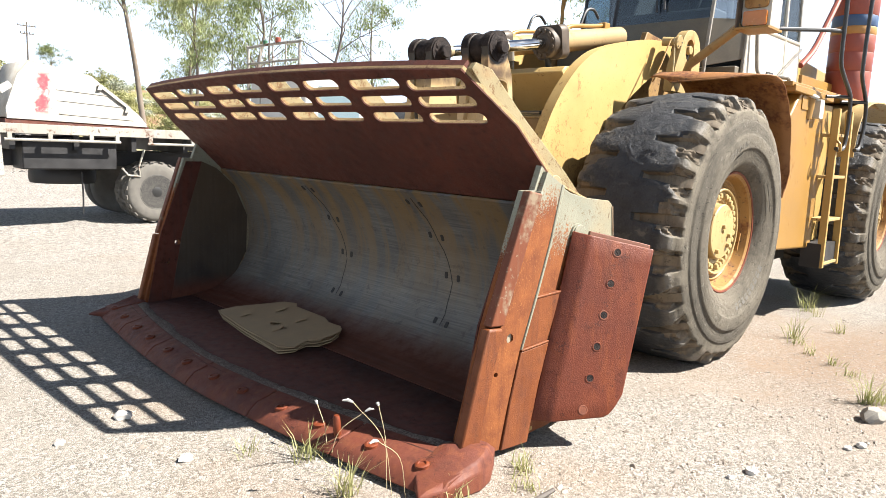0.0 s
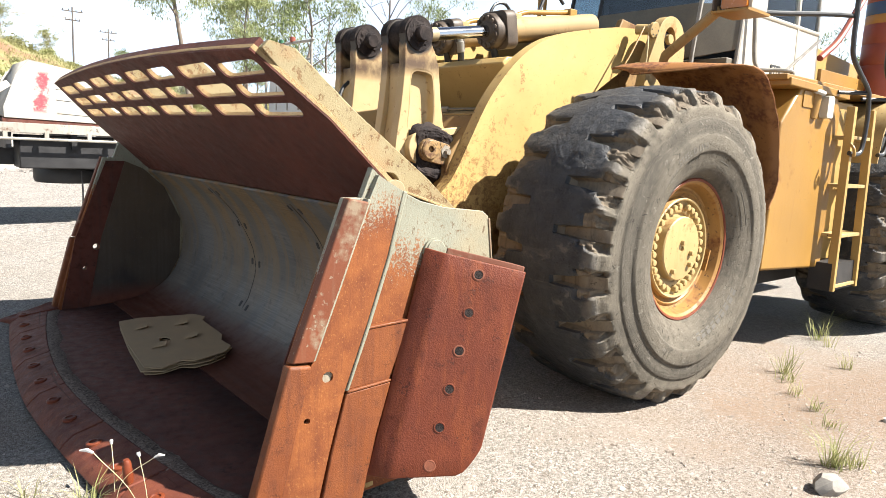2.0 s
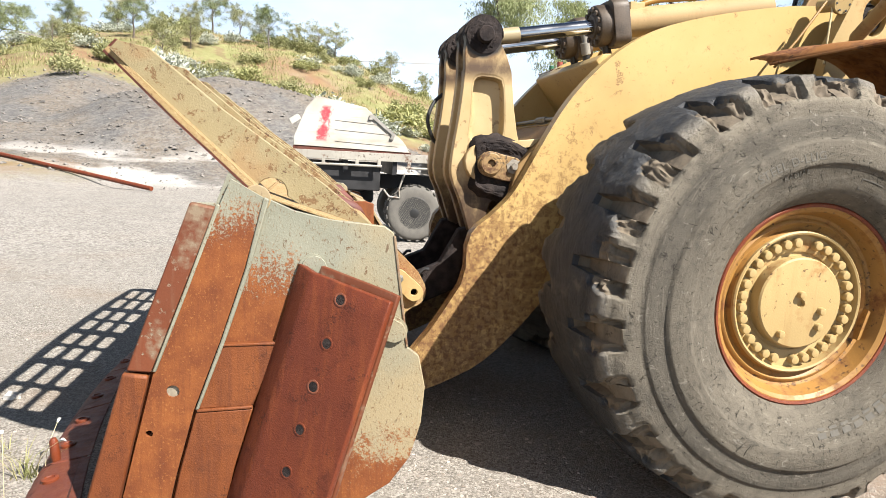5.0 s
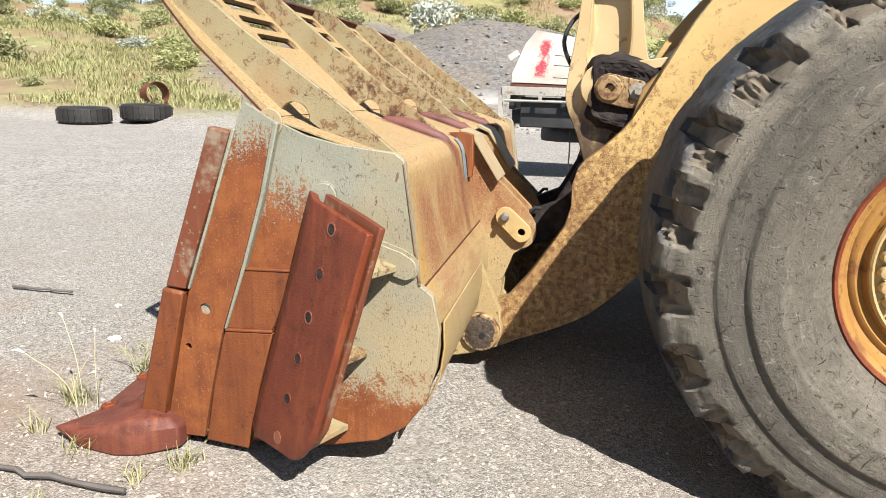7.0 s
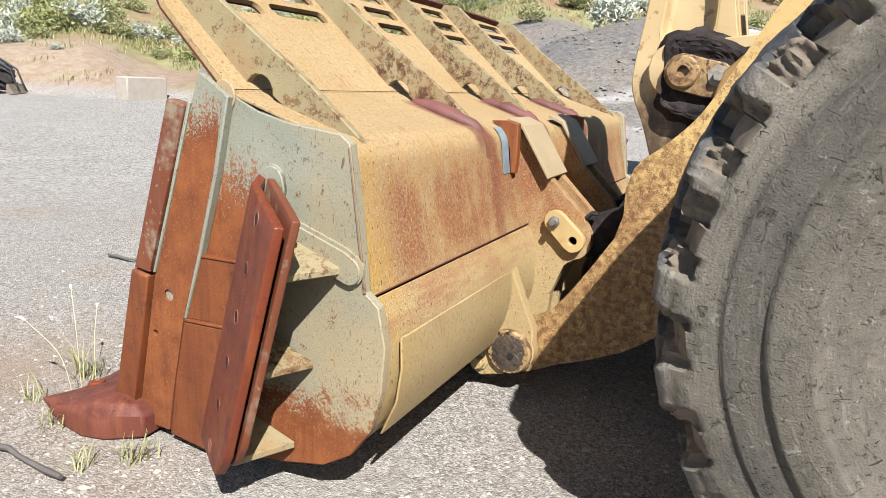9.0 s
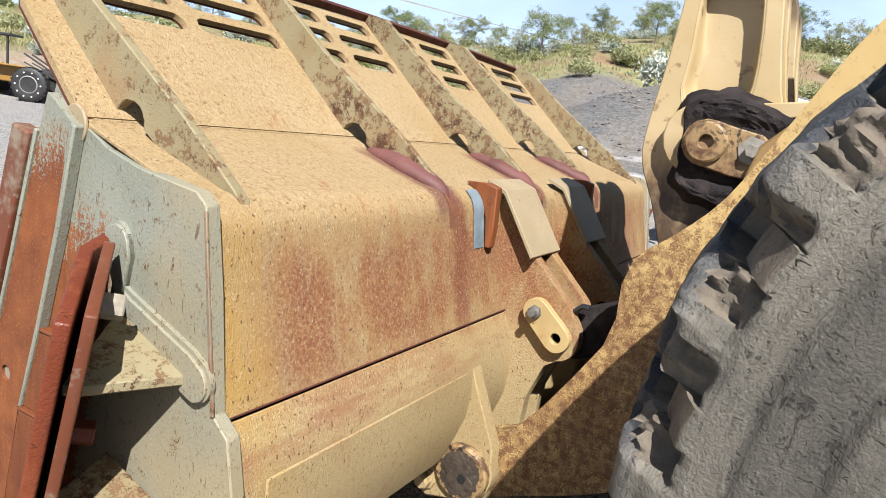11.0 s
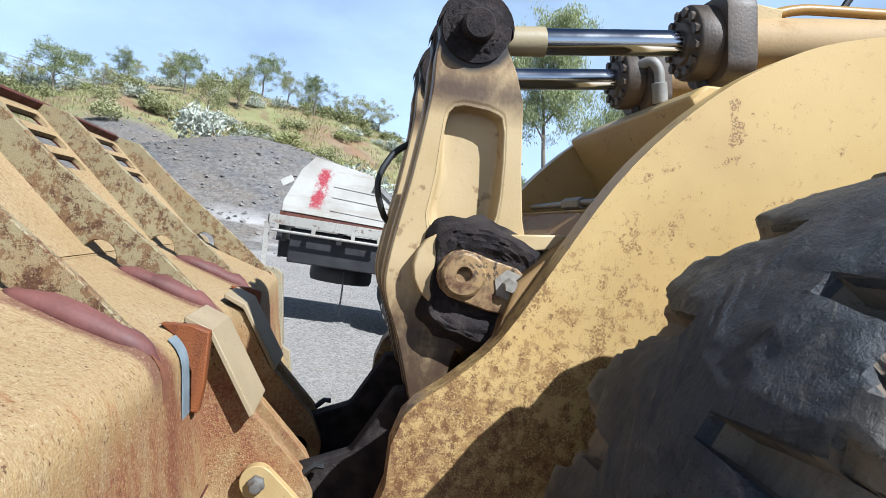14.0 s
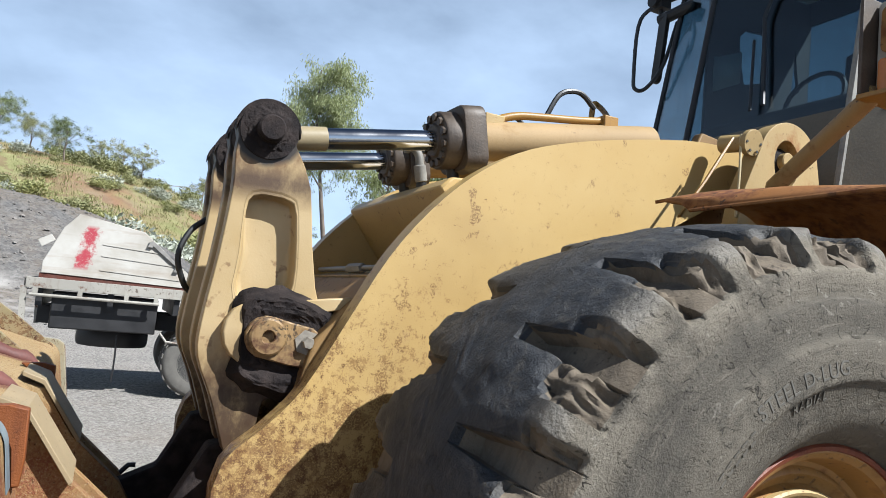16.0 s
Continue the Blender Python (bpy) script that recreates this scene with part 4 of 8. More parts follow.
def height(x, y):
    dx, dy = x - 3.5, y - 0.5
    r = math.hypot(dx, dy)
    az = math.degrees(math.atan2(-dx, dy))
    foot = 23 + 12 * smooth01(20, 8, az) + 4 * smooth01(0, -14, az) + 6 * smooth01(60, 100, az) + 5 * smooth01(30, 38, az) + 4 * smooth01(40, 48, az) + 2 * smooth01(50, 58, az)
    top = 85.0
    e = math.tan(radians(max(0.0, crest(az) - 0.9)))
    h = 0.0
    if r > foot:
        t = min(1.0, (r - foot) / (top - foot))
        rise = 0.45 * t + 0.55 * t * t * (3 - 2 * t)
        h = e * top * rise
        if r > top:
            h = e * top * max(0.15, 1 - 0.5 * smooth01(top, 900, r)) + e * 0.12 * (min(r, 400) - top)
        h += (noise.noise((x * 0.09, y * 0.09, 3.3)) * 1.1 + noise.noise((x * 0.35, y * 0.35, 1.3)) * 0.35) * smooth01(foot, foot + 25, r) * min(1.0, e * 9)
    # spoil heap: a ramp of broken rock with a flat crown
    hx, hy = x - HEAP[0], y - HEAP[1]
    q = math.hypot(hx * 0.87, hy)
    if q < 17:
        cone = 5.6 * (0.55 * (1 - smooth01(2.0, 14.2, q)) + 0.45 * max(0.0, 1 - q / 14.2)) + 0.12 * noise.noise((x * 0.8, y * 0.8, 7.0)) * smooth01(16, 12, q)
        cone += 0.25 * noise.noise((x * 0.25, y * 0.25, 2.0)) * smooth01(16, 10, q)
        h = max(h, cone)
    # small bank at the yard's edge beyond the old tyres
    h += 0.45 * smooth01(foot, foot + 2.5, r) * smooth01(28, 40, az) * smooth01(100, 80, az) * smooth01(70, 45, r)
    h += 1.1 * smooth01(foot + 0.5, foot + 6.0, r) * smooth01(48, 53, az) * smooth01(70, 62, az) * smooth01(75, 50, r)
    # the ground falls a little under the wheels
    sink = smooth01(4.3, 5.2, x) * smooth01(0.9, 2.0, y) * smooth01(9.0, 5.5, y)
    h -= (0.09 * sink + 0.03 * smooth01(7.0, 9.0, x) * smooth01(0.9, 2.0, y)) * smooth01(16, 11, x)
    # the yard itself is a little uneven away from the machine
    h += 0.05 * noise.noise((x * 0.4, y * 0.4, 0.5)) * smooth01(7, 14, r)
    return h


radii = [0.0] + [0.35 * i for i in range(1, 30)]
while radii[-1] < 3200:
    radii.append(radii[-1] * 1.035 + 0.1)
N_AZ = 360
gv, gf = [(3.5, 0.5, height(3.5, 0.5))], []
for r in radii[1:]:
    for i in range(N_AZ):
        a = 2 * math.pi * i / N_AZ
        x, y = 3.5 - r * math.sin(a), 0.5 + r * math.cos(a)
        gv.append((x, y, height(x, y)))
for i in range(N_AZ):
    gf.append((0, 1 + i, 1 + (i + 1) % N_AZ))
for j in range(len(radii) - 2):
    p, q = 1 + j * N_AZ, 1 + (j + 1) * N_AZ
    for i in range(N_AZ):
        k = (i + 1) % N_AZ
        gf.append((p + i, q + i, q + k, p + k))
ground = part("ground", (gv, gf), M["ground"], smooth=60)
tagged(ground, "pale gravel yard rising to scrubby slopes", "ground", kind="structure")

# ---- the wheel loader ----
loader = thing("wheel_loader", (5.6, MID, 0.0), "large faded yellow wheel loader parked with its rusty bucket lowered", "loader")

# -- bucket: cheeks, curved mouldboard, boxed back, floor --
NEAR, FAR = 2.13, 2 * MID - 2.13
CHEEK = [(2.93, 1.525), (3.05, 1.43), (3.18, 1.375), (3.32, 1.345), (3.54, 1.325), (3.575, 1.30), (3.61, 1.10), (3.645, 0.83), (3.70, 0.79), (3.73, 0.66), (3.72, 0.50),
         (3.68, 0.35), (3.60, 0.235), (3.48, 0.155), (3.30, 0.105), (3.10, 0.07), (2.70, 0.045), (2.44, 0.05), (2.43, 0.16), (2.575, 0.72), (2.80, 1.39), (2.88, 1.39)]
OUTER = [(3.045, 1.437), (3.45, 1.315)] + ring(3.45, 1.20, 0.115, 6, 70, 5) + [(3.60, 1.0), (3.647, 0.807)]
LOWER = [(3.652, 0.80), (3.70, 0.70), (3.71, 0.55)] + soft2([(3.70, 0.45), (3.64, 0.30), (3.52, 0.19), (3.35, 0.125), (3.10, 0.085), (2.70, 0.06)], 3)
INNER = soft2([(3.175, 1.295), (3.23, 1.245), (3.31, 1.16), (3.40, 1.02), (3.475, 0.80), (3.47, 0.58), (3.40, 0.39), (3.27, 0.25), (3.08, 0.165), (2.85, 0.13)], 4)

def on_side(s):
    """Maps (x, z, y) of a plate on a bucket's side to the world: the sides close in a little towards the mouth."""
    return lambda u, v, w: (u, w - s * (0.065 * (3.6 - u) - 0.005), v)


bucket = part("bucket", sheet(OUTER, NEAR + 0.03, FAR - 0.03, 0.012, 1, -1), M["back"], loader, "sand-coloured rusty back shell of the bucket", 0.003)
part("lower_shell", sheet(LOWER, NEAR + 0.035, FAR - 0.035, 0.025, 1, -1), M["back"], bucket, "", 0.003)
part("mouldboard", sheet(INNER, NEAR + 0.06, FAR - 0.06, 0.02, 1, -1), M["mould"], bucket, "scoured blue-grey curved steel inside of the bucket")
BOLT_HOLES = ((2.727, 0.641, 0.027), (2.637, 0.465, 0.016))
for s, y0, y1 in ((-1, NEAR, NEAR + 0.04), (1, FAR - 0.04, FAR)):
    hole = [ring(x, z, r, 12) for x, z, r in BOLT_HOLES]
    part("cheek_plate", slab(CHEEK, hole, y0, y1, on_side(s)), M["cheek"], bucket, "grey-green side plate rusting through", 0.004)
# pointed crest between cheek and guard, and inner sheets; the liner's dark steel carries shade
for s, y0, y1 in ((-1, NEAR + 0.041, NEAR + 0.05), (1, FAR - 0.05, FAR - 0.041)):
    part("cheek_liner", slab([(2.97, 1.36), (3.12, 1.30), (3.30, 1.14), (3.44, 0.85), (3.43, 0.5), (3.3, 0.28), (3.1, 0.18), (2.66, 0.13), (2.77, 0.72)], (), y0, y1, on_side(s)), M["shaded_wall_steel"], bucket)
    part("cheek_edge", slab([(2.82, 1.36), (2.969, 1.36), (2.769, 0.72), (2.659, 0.13), (2.45, 0.13), (2.57, 0.72)], [ring(x, z, r, 12) for x, z, r in BOLT_HOLES], y0, y1, on_side(s)), M["liner"], bucket)

# floor plate and bowed cutting edge


def bow(y):
    """The lip's reach: furthest forward in the middle, swept back to the corners."""
    s = abs(y - MID) / 2.07
    return 1.91 + 0.20 * s ** 1.6


fl_n = 24
ys = [NEAR + 0.09 + (FAR - NEAR - 0.18) * i / fl_n for i in range(fl_n + 1)]
rows = [[(bow(y) + 0.16 + 0.06 * (abs(y - MID) / 2.07), y, 0.115) for y in ys], [(2.62, y, 0.118) for y in ys], [(2.95, y, 0.135) for y in ys]]
fv = [p for r in rows for p in r]
ff = [(j * (fl_n + 1) + i, j * (fl_n + 1) + i + 1, (j + 1) * (fl_n + 1) + i + 1, (j + 1) * (fl_n + 1) + i) for j in range(2) for i in range(fl_n)]
part("floor_plate", (fv, ff), M["floor_rust"], bucket, "scraped rust-brown bucket floor", solid=0.03)
lip_cut = [MID - 2.07 + 4.14 * k / 6 for k in range(7)]
for k in range(6):
    a, b = lip_cut[k] + 0.004, lip_cut[k + 1] - 0.004
    vs, fs = [], []
    m = 8
    for i in range(m + 1):
        y = a + (b - a) * i / m
        x = bow(y)
        back = 0.205 + 0.09 * (abs(y - MID) / 2.07) ** 2
        vs += [(x, y, 0.030), (x + 0.025, y, 0.062), (x + 0.07, y, 0.100), (x + back, y, 0.140), (x + back, y, 0.060), (x + 0.06, y, 0.014)]
    for i in range(m):
        for j in range(6):
            p, q = i * 6 + j, i * 6 + (j + 1) % 6
            fs.append((p, q, q + 6, p + 6))
    fs.append(tuple(range(6))[::-1])
    fs.append(tuple(m * 6 + j for j in range(6)))
    edge = part("cutting_edge", (vs, fs), M["lip"], bucket, "brown-red rusted bolt-on cutting edge", 0.006)
    for f in (0.27, 0.74):
        y = a + (b - a) * f
        x = bow(y) + 0.105
        z = 0.112
        part("edge_bolt", turned([(0.036, -0.02), (0.036, 0.006), (0.030, 0.010), (0.021, 0.010), (0.018, 0.004), (0.0, 0.004)], (x, y, z), (-0.12, 0, 1), 14), M["rust_plate"], bucket)
# weld bead behind the lip
strip_v, strip_f = [], []
SN, SM = 150, 7
for i in range(SN + 1):
    y = ys[0] + (ys[-1] - ys[0]) * i / SN
    x0 = bow(y) + 0.195 + 0.09 * (abs(y - MID) / 2.07) ** 2 + 0.02 * noise.noise((y * 5, 0, 1))
    wide = 0.115 + 0.05 * noise.noise((y * 3, 2, 4))
    for j in range(SM + 1):
        f = j / SM
        z = 0.1345 - 0.012 * f + math.sin(math.pi * f) * (0.010 + 0.006 * noise.noise((y * 40, f * 6, 3)) + 0.004 * noise.noise((y * 95, f * 14, 8)))
        strip_v.append((x0 + wide * f, y, z))
for i in range(SN):
    for j in range(SM):
        p = i * (SM + 1) + j
        strip_f.append((p, p + 1, p + SM + 2, p + SM + 1))
part("dirt_strip", (strip_v, strip_f), M["dirt"], bucket, "gritty dust gathered behind the lip", smooth=25)
part("upturned_stud", turned([(0.018, 0), (0.022, 0.03), (0.019, 0.10), (0.012, 0.115), (0, 0.117)], (bow(2.74) + 0.085, 2.74, 0.10), (-0.1, 0, 1), 12), M["rust_plate"], bucket)
# corner shoes at both ends of the lip
SHOE = ((2.02, 2.06, 0.050, 0.072), (2.18, 2.02, 0.004, 0.105), (2.36, 1.995, 0.0, 0.140), (2.47, 2.02, 0.0, 0.156), (2.60, 2.11, 0.008, 0.140),
        (2.60, 2.20, 0.02, 0.140), (2.36, 2.29, 0.03, 0.150), (2.15, 2.235, 0.03, 0.112))


def shoe_geo(s):
    """A cast corner shoe: a pointed block with a worn, slightly domed top."""
    o = [(x, y if s < 0 else 2 * MID - y, a, b) for x, y, a, b in SHOE]
    mx, my = sum(p[0] for p in o) / len(o), sum(p[1] for p in o) / len(o)
    vs, fs = [], []
    n = len(o)
    for f, up in ((1.0, 0), (1.0, 1), (0.82, 2), (0.45, 3)):
        for x, y, a, b in o:
            z = (a, a + (b - a) * 0.72, b, b + 0.016)[up]
            px, py = mx + (x - mx) * f, my + (y - my) * f
            vs.append((px + 0.012 * noise.noise((px * 9, py * 9, up)), py + 0.012 * noise.noise((px * 9, py * 9, 5 + up)), z + 0.010 * noise.noise((px * 14, py * 14, 9))))
    for k in range(3):
        for i in range(n):
            m = (i + 1) % n
            fs.append((k * n + i, k * n + m, (k + 1) * n + m, (k + 1) * n + i))
    fs += [tuple(range(n))[::-1], tuple(3 * n + i for i in range(n))]
    bm = bmesh.new()
    bv = [bm.verts.new(v) for v in vs]
    for f in fs:
        bm.faces.new([bv[i] for i in f])
    bmesh.ops.recalc_face_normals(bm, faces=bm.faces)
    return bm


for s in (-1, 1):
    part("corner_shoe", shoe_geo(s), M["lip"], bucket, "pointed rusty corner shoe at the end of the cutting edge", 0.014, smooth=32)

# side cutters and wear strips on both cheeks
for s in (-1, 1):
    base = MID + s * (MID - NEAR)

    def side_plate(name, outline, t, mat, holes=(), bevel=0.005, lab="", s=s, base=base):
        a, b = (base - t, base + 0.002) if s < 0 else (base - 0.002, base + t)
        return part(name, slab(outline, holes, a, b, on_side(s)), mat, bucket, lab, bevel)
    holes = [ring(x, z, r - 0.002, 14) for x, z, r in BOLT_HOLES]
    # the far cutter is dark rust that also carries its shade in the colour
    side_plate("side_cutter", [(2.898, 1.386), (2.940, 1.488), (3.062, 1.422), (2.995, 1.14), (2.905, 0.848), (2.806, 0.562), (2.742, 0.30), (2.690, 0.052), (2.50, 0.045), (2.655, 0.722)], 0.028, M["cutter"] if s < 0 else M["liner"], holes, 0.006, "rusty side cutter plate with round holes")
    side_plate("front_bar", [(2.792, 1.394), (2.884, 1.378), (2.762, 1.035), (2.648, 0.722), (2.556, 0.728)], 0.050, M["bar"], (), 0.007, "dark red front bar worn pale along its edges")
    side_plate("front_bar", [(2.543, 0.722), (2.640, 0.712), (2.575, 0.42), (2.495, 0.03), (2.425, 0.075), (2.385, 0.135)], 0.056, M["rust_orange"], (), 0.010)
    side_plate("wear_plate", [(2.905, 0.826), (3.125, 0.838), (3.035, 0.582), (2.822, 0.566)], 0.024, M["rust_orange"], (), 0.005)
    side_plate("wear_plate", [(2.816, 0.556), (3.036, 0.574), (2.968, 0.33), (2.908, 0.035), (2.702, 0.042), (2.752, 0.30)], 0.034, M["rust_orange"], (), 0.006)
    side_plate("edge_strip", [(3.064, 1.424), (3.084, 1.416), (3.016, 1.14), (2.922, 0.84), (2.826, 0.566), (2.812, 0.566), (2.908, 0.848), (2.998, 1.14)], 0.034, M["bead"], (), 0.005)
    side_plate("edge_strip", [(2.888, 1.390), (2.902, 1.386), (2.778, 1.035), (2.664, 0.722), (2.650, 0.722), (2.764, 1.035)], 0.038, M["bead"], (), 0.004)
    side_plate("plate_weld", [(2.905, 0.836), (3.125, 0.848), (3.125, 0.836), (2.905, 0.824)], 0.028, M["rust_orange"], (), 0.004)
    side_plate("plate_weld", [(2.818, 0.568), (3.034, 0.586), (3.034, 0.574), (2.818, 0.556)], 0.037, M["rust_orange"], (), 0.004)
    if s < 0:
        # a pale disc closes the larger hole of the near cutter
        part("hole_plug", turned([(0.0265, 0.0), (0.0265, 0.006), (0.0, 0.006)], (2.727, base + 0.040, 0.641), (0, -1, 0), 14), M["dull_pale"], bucket, "pale disc set in the hole")
    side_plate("patch_disc", ring(3.035, 1.415, 0.055, 18), 0.008, M["tan"], (), 0.003)
    side_plate("rear_strip", [(3.572, 1.29), (3.582, 1.29), (3.652, 0.83), (3.642, 0.83)], 0.005, M["bead_pale"], (), 0.002)
    # doubler behind the rock wing
    arch = ring(3.262, 1.150, 0.050, 10, 190, 10) + [(3.318, 1.125), (3.306, 1.075), (3.298, 1.040), (3.336, 1.026), (3.46, 0.990), (3.575, 0.957)] + ring(3.590, 0.897, 0.046, 10, 70, -110)
    arch += [(3.545, 0.862), (3.52, 0.893), (3.40, 0.937), (3.284, 0.985), (3.25, 1.06)]
    side_plate("doubler", arch, 0.020, M["cheek"], (), 0.007, "doubler plate welded on the side")
    weld = [(x + 0.012 * math.cos(a), z + 0.012 * math.sin(a)) for (x, z), a in zip(arch[:26], [radians(190 - 7.2 * k) for k in range(26)])]
    side_plate("doubler_weld", weld + arch[:26][::-1], 0.012, M["bead"], (), 0.004)
    # rock wing: a bent plate standing off the cheek
    def wing_at(u, v, s=s, base=base, back=0.0):
        """u from the cheek outwards, v down the plate; back: how far behind its face."""
        if u < 0.2:
            f = u / 0.2
            x, y = 3.214 + 0.054 * f, base - s * 0.015 + s * 0.090 * f
        else:
            f = (u - 0.2) / 0.8
            x, y = 3.268 + 0.299 * f, base + s * (0.075 + 0.222 * f)
        x, y = x + 0.58 * back, y - s * 0.80 * back
        top = 1.165 - 0.085 * u
        low = 0.150 + 0.03 * u
        if u > 0.82:
            low += 0.12 * ((u - 0.82) / 0.18) ** 2
        z = top + (low - top) * v
        return Vector((x - 0.272 * (1.165 - z) / 1.0, y, z))
    us = [0, 0.1, 0.17, 0.2, 0.23, 0.32, 0.45, 0.6, 0.75, 0.82, 0.88, 0.92, 0.95, 0.98, 1.0]
    nv = 10
    wv = [wing_at(u, v / nv) for u in us for v in range(nv + 1)]
    wf = [(i * (nv + 1) + j, (i + 1) * (nv + 1) + j, (i + 1) * (nv + 1) + j + 1, i * (nv + 1) + j + 1) for i in range(len(us) - 1) for j in range(nv)]
    wing = part("rock_wing", (wv, wf), M["rust_plate"], bucket, "brown-red rusted rock wing with a row of bolt holes", 0.006, solid=0.032)
    us = us[3:]
    wv = [wing_at(u, -0.02 + 0.99 * v / nv, back=0.046) for u in us for v in range(nv + 1)]
    wf = [(i * (nv + 1) + j, (i + 1) * (nv + 1) + j, (i + 1) * (nv + 1) + j + 1, i * (nv + 1) + j + 1) for i in range(len(us) - 1) for j in range(nv)]
    part("backing_plate", (wv, wf), M["bar"], wing, "worn backing plate behind the wing", 0.005, solid=0.026)
    nrm = Vector((-0.58, s * 0.80, 0.15)).normalized()
    for k in range(6):
        v = 0.061 + 0.177 * k
        c = wing_at(0.55, v)
        part("wing_nut", rod(c - nrm * 0.055, c - nrm * 0.105, 0.030, 6, 0.004), M["dull_pale"] if k < 2 else M["rust_plate"], wing)
        part("hole_rim", turned([(0.027, 0.012), (0.027, 0.0178), (0.024, 0.0188), (0.020, 0.0178), (0.020, 0.012)], c, nrm, 18), M["rim_pale"] if k in (0, 2, 5) else M["rust_plate"], wing)
        # black discs paint the dark inside of the holes; the last is pale
        part("bolt_hole", turned([(0.0202, 0.012), (0.0202, 0.0170), (0.0, 0.0170)], c, nrm, 18), M["grease"] if k < 5 else M["rim_pale"], wing)
    # tilted three-cornered gussets between the wing's back and the side
    for ax, az, bx, bz, cx, cz in ((3.285, 0.990, 3.565, 0.905, 3.440, 0.905), (3.262, 0.600, 3.440, 0.545, 3.335, 0.555), (3.175, 0.270, 3.36, 0.215, 3.245, 0.225)):
        top = [Vector((ax, base + s * 0.002, az)), Vector((bx, base + s * 0.002, bz)), Vector((cx + 0.035, base + s * 0.215, cz + 0.004)), Vector((cx, base + s * 0.235, cz))]
        low = [p - Vector((0, 0, 0.026)) for p in top]
        part("gusset", ([tuple(p) for p in top + low], [(0, 1, 2, 3), (7, 6, 5, 4), (0, 4, 5, 1), (1, 5, 6, 2), (2, 6, 7, 3), (3, 7, 4, 0)]), M["rib"], wing, "", 0.004)

# -- spill guard with slots, ribs and top flange --
BASE, TOP = Vector((2.95, 0, 1.505)), Vector((2.445, 0, 1.955))
SLOPE = (TOP - BASE)
LEN = SLOPE.length
DIR = SLOPE.normalized()
OUT = Vector((-DIR.z, 0, DIR.x)) * -1        # away from the bucket's mouth: up and back
OUT = OUT if OUT.z > 0 else -OUT


def on_guard(u, v, w):
    """u along the machine's width, v up the slope, w out of its back."""
    p = BASE + DIR * v + OUT * w
    return (p.x, u, p.z)


half = 1.93
g_top = []
for i in range(17):
    f = -1 + i / 8
    g_top.append((MID - f * (1.775), LEN + 0.062 * (1 - f * f)))
g_out = [(MID - half, -0.125), (MID + half, -0.125), (MID + half - 0.02, 0.30)] + g_top + [(MID - half + 0.02, 0.30)]
RIBS = [MID - 1.80, MID - 0.83, MID, MID + 0.83, MID + 1.80]
slots = []
for a, b in zip(RIBS, RIBS[1:]):
    for h in (0, 1):
        w0 = (b - a) / 2
        x0, x1 = a + w0 * h + 0.055, a + w0 * (h + 1) - 0.03
        if h == 1:
            x0, x1 = a + w0 + 0.03, b - 0.055
        for k in range(3):
            v0 = 0.315 + 0.112 * k
            lift = 0.05 * (1 - ((0.5 * (x0 + x1) - MID) / 1.8) ** 2) * (0.3 + 0.35 * k)
            slots.append(rounded(x0, v0 + lift, x1, v0 + 0.080 + lift, 0.038, 4))
guard = part("spill_guard", slab(g_out, slots, 0.003, 0.024, on_guard), M["back"], bucket, "slotted spill guard along the bucket's top", 0.002)
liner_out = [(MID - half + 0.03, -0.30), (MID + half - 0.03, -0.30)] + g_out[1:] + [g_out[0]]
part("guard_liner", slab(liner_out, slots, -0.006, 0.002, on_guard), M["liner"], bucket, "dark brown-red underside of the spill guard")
flange = [(MID - f * 1.775, LEN + 0.062 * (1 - f * f)) for f in [-1 + i / 8 for i in range(17)]]
part("top_flange", slab(flange + [(u, v - 0.022) for u, v in flange[::-1]], (), -0.008, 0.062, on_guard), M["liner"], bucket, "dark flange along the guard's top edge", 0.003)
for y in RIBS:
    f = (y - MID) / 1.775
    up = LEN + 0.062 * (1 - min(1, f * f)) - 0.02
    tip = BASE + DIR * up
    e = OUT * 0.150
    a = BASE + DIR * 0.03
    prof = [(tip.x + OUT.x * 0.02, tip.z + OUT.z * 0.02), (a.x, a.z + 0.005)] + ring(3.085, 1.432, 0.062, 8, 158, -8) + [(3.20, 1.388), (3.47, 1.305), (3.535, 1.262), (3.52, 1.30)]
    u1 = BASE + DIR * 0.20 + e
    u2 = BASE + DIR * (up - 0.10) + e * 0.85
    prof += [(3.30, 1.475), (u1.x, u1.z), (u2.x, u2.z), (tip.x + OUT.x * 0.065, tip.z + OUT.z * 0.065)]
    part("guard_rib", slab(prof, (), y - 0.016, y + 0.016), M["rib"], bucket, "mottled stiffening rib with a half-round notch", 0.004)
for y in RIBS[1:4]:
    def skin(x):
        if x < 3.45:
            return 1.437 - (x - 3.045) * 0.301
        return 1.20 + math.sqrt(max(0.0, 0.115 ** 2 - (x - 3.45) ** 2))
    rows = []
    for k in range(15):
        f = k / 14
        x = 3.16 + 0.385 * f
        w = 0.062 * math.sin(math.pi * min(1, 0.12 + 0.88 * f)) ** 0.6 + 0.002
        rows.append((x, y, w, skin(x) - 0.03, skin(x) + 0.004 + 0.046 * math.sin(math.pi * f) ** 0.7))
    part("weld_saddle", loft(rows, y, 0.010, 16, 0.9), M["weld"], bucket, "purple-red primed weld saddle", smooth=80)
    run = [(skin_x, skin(skin_x) + 0.0035) for skin_x in (3.40, 3.46, 3.50, 3.53, 3.55, 3.562)] + [(3.578, 1.10), (3.592, 1.0)]
    part("primer_run", sheet(run, y - 0.026, y + 0.030, 0.002, 1, 1), M["run"], bucket, "red-brown stain running down from the weld")
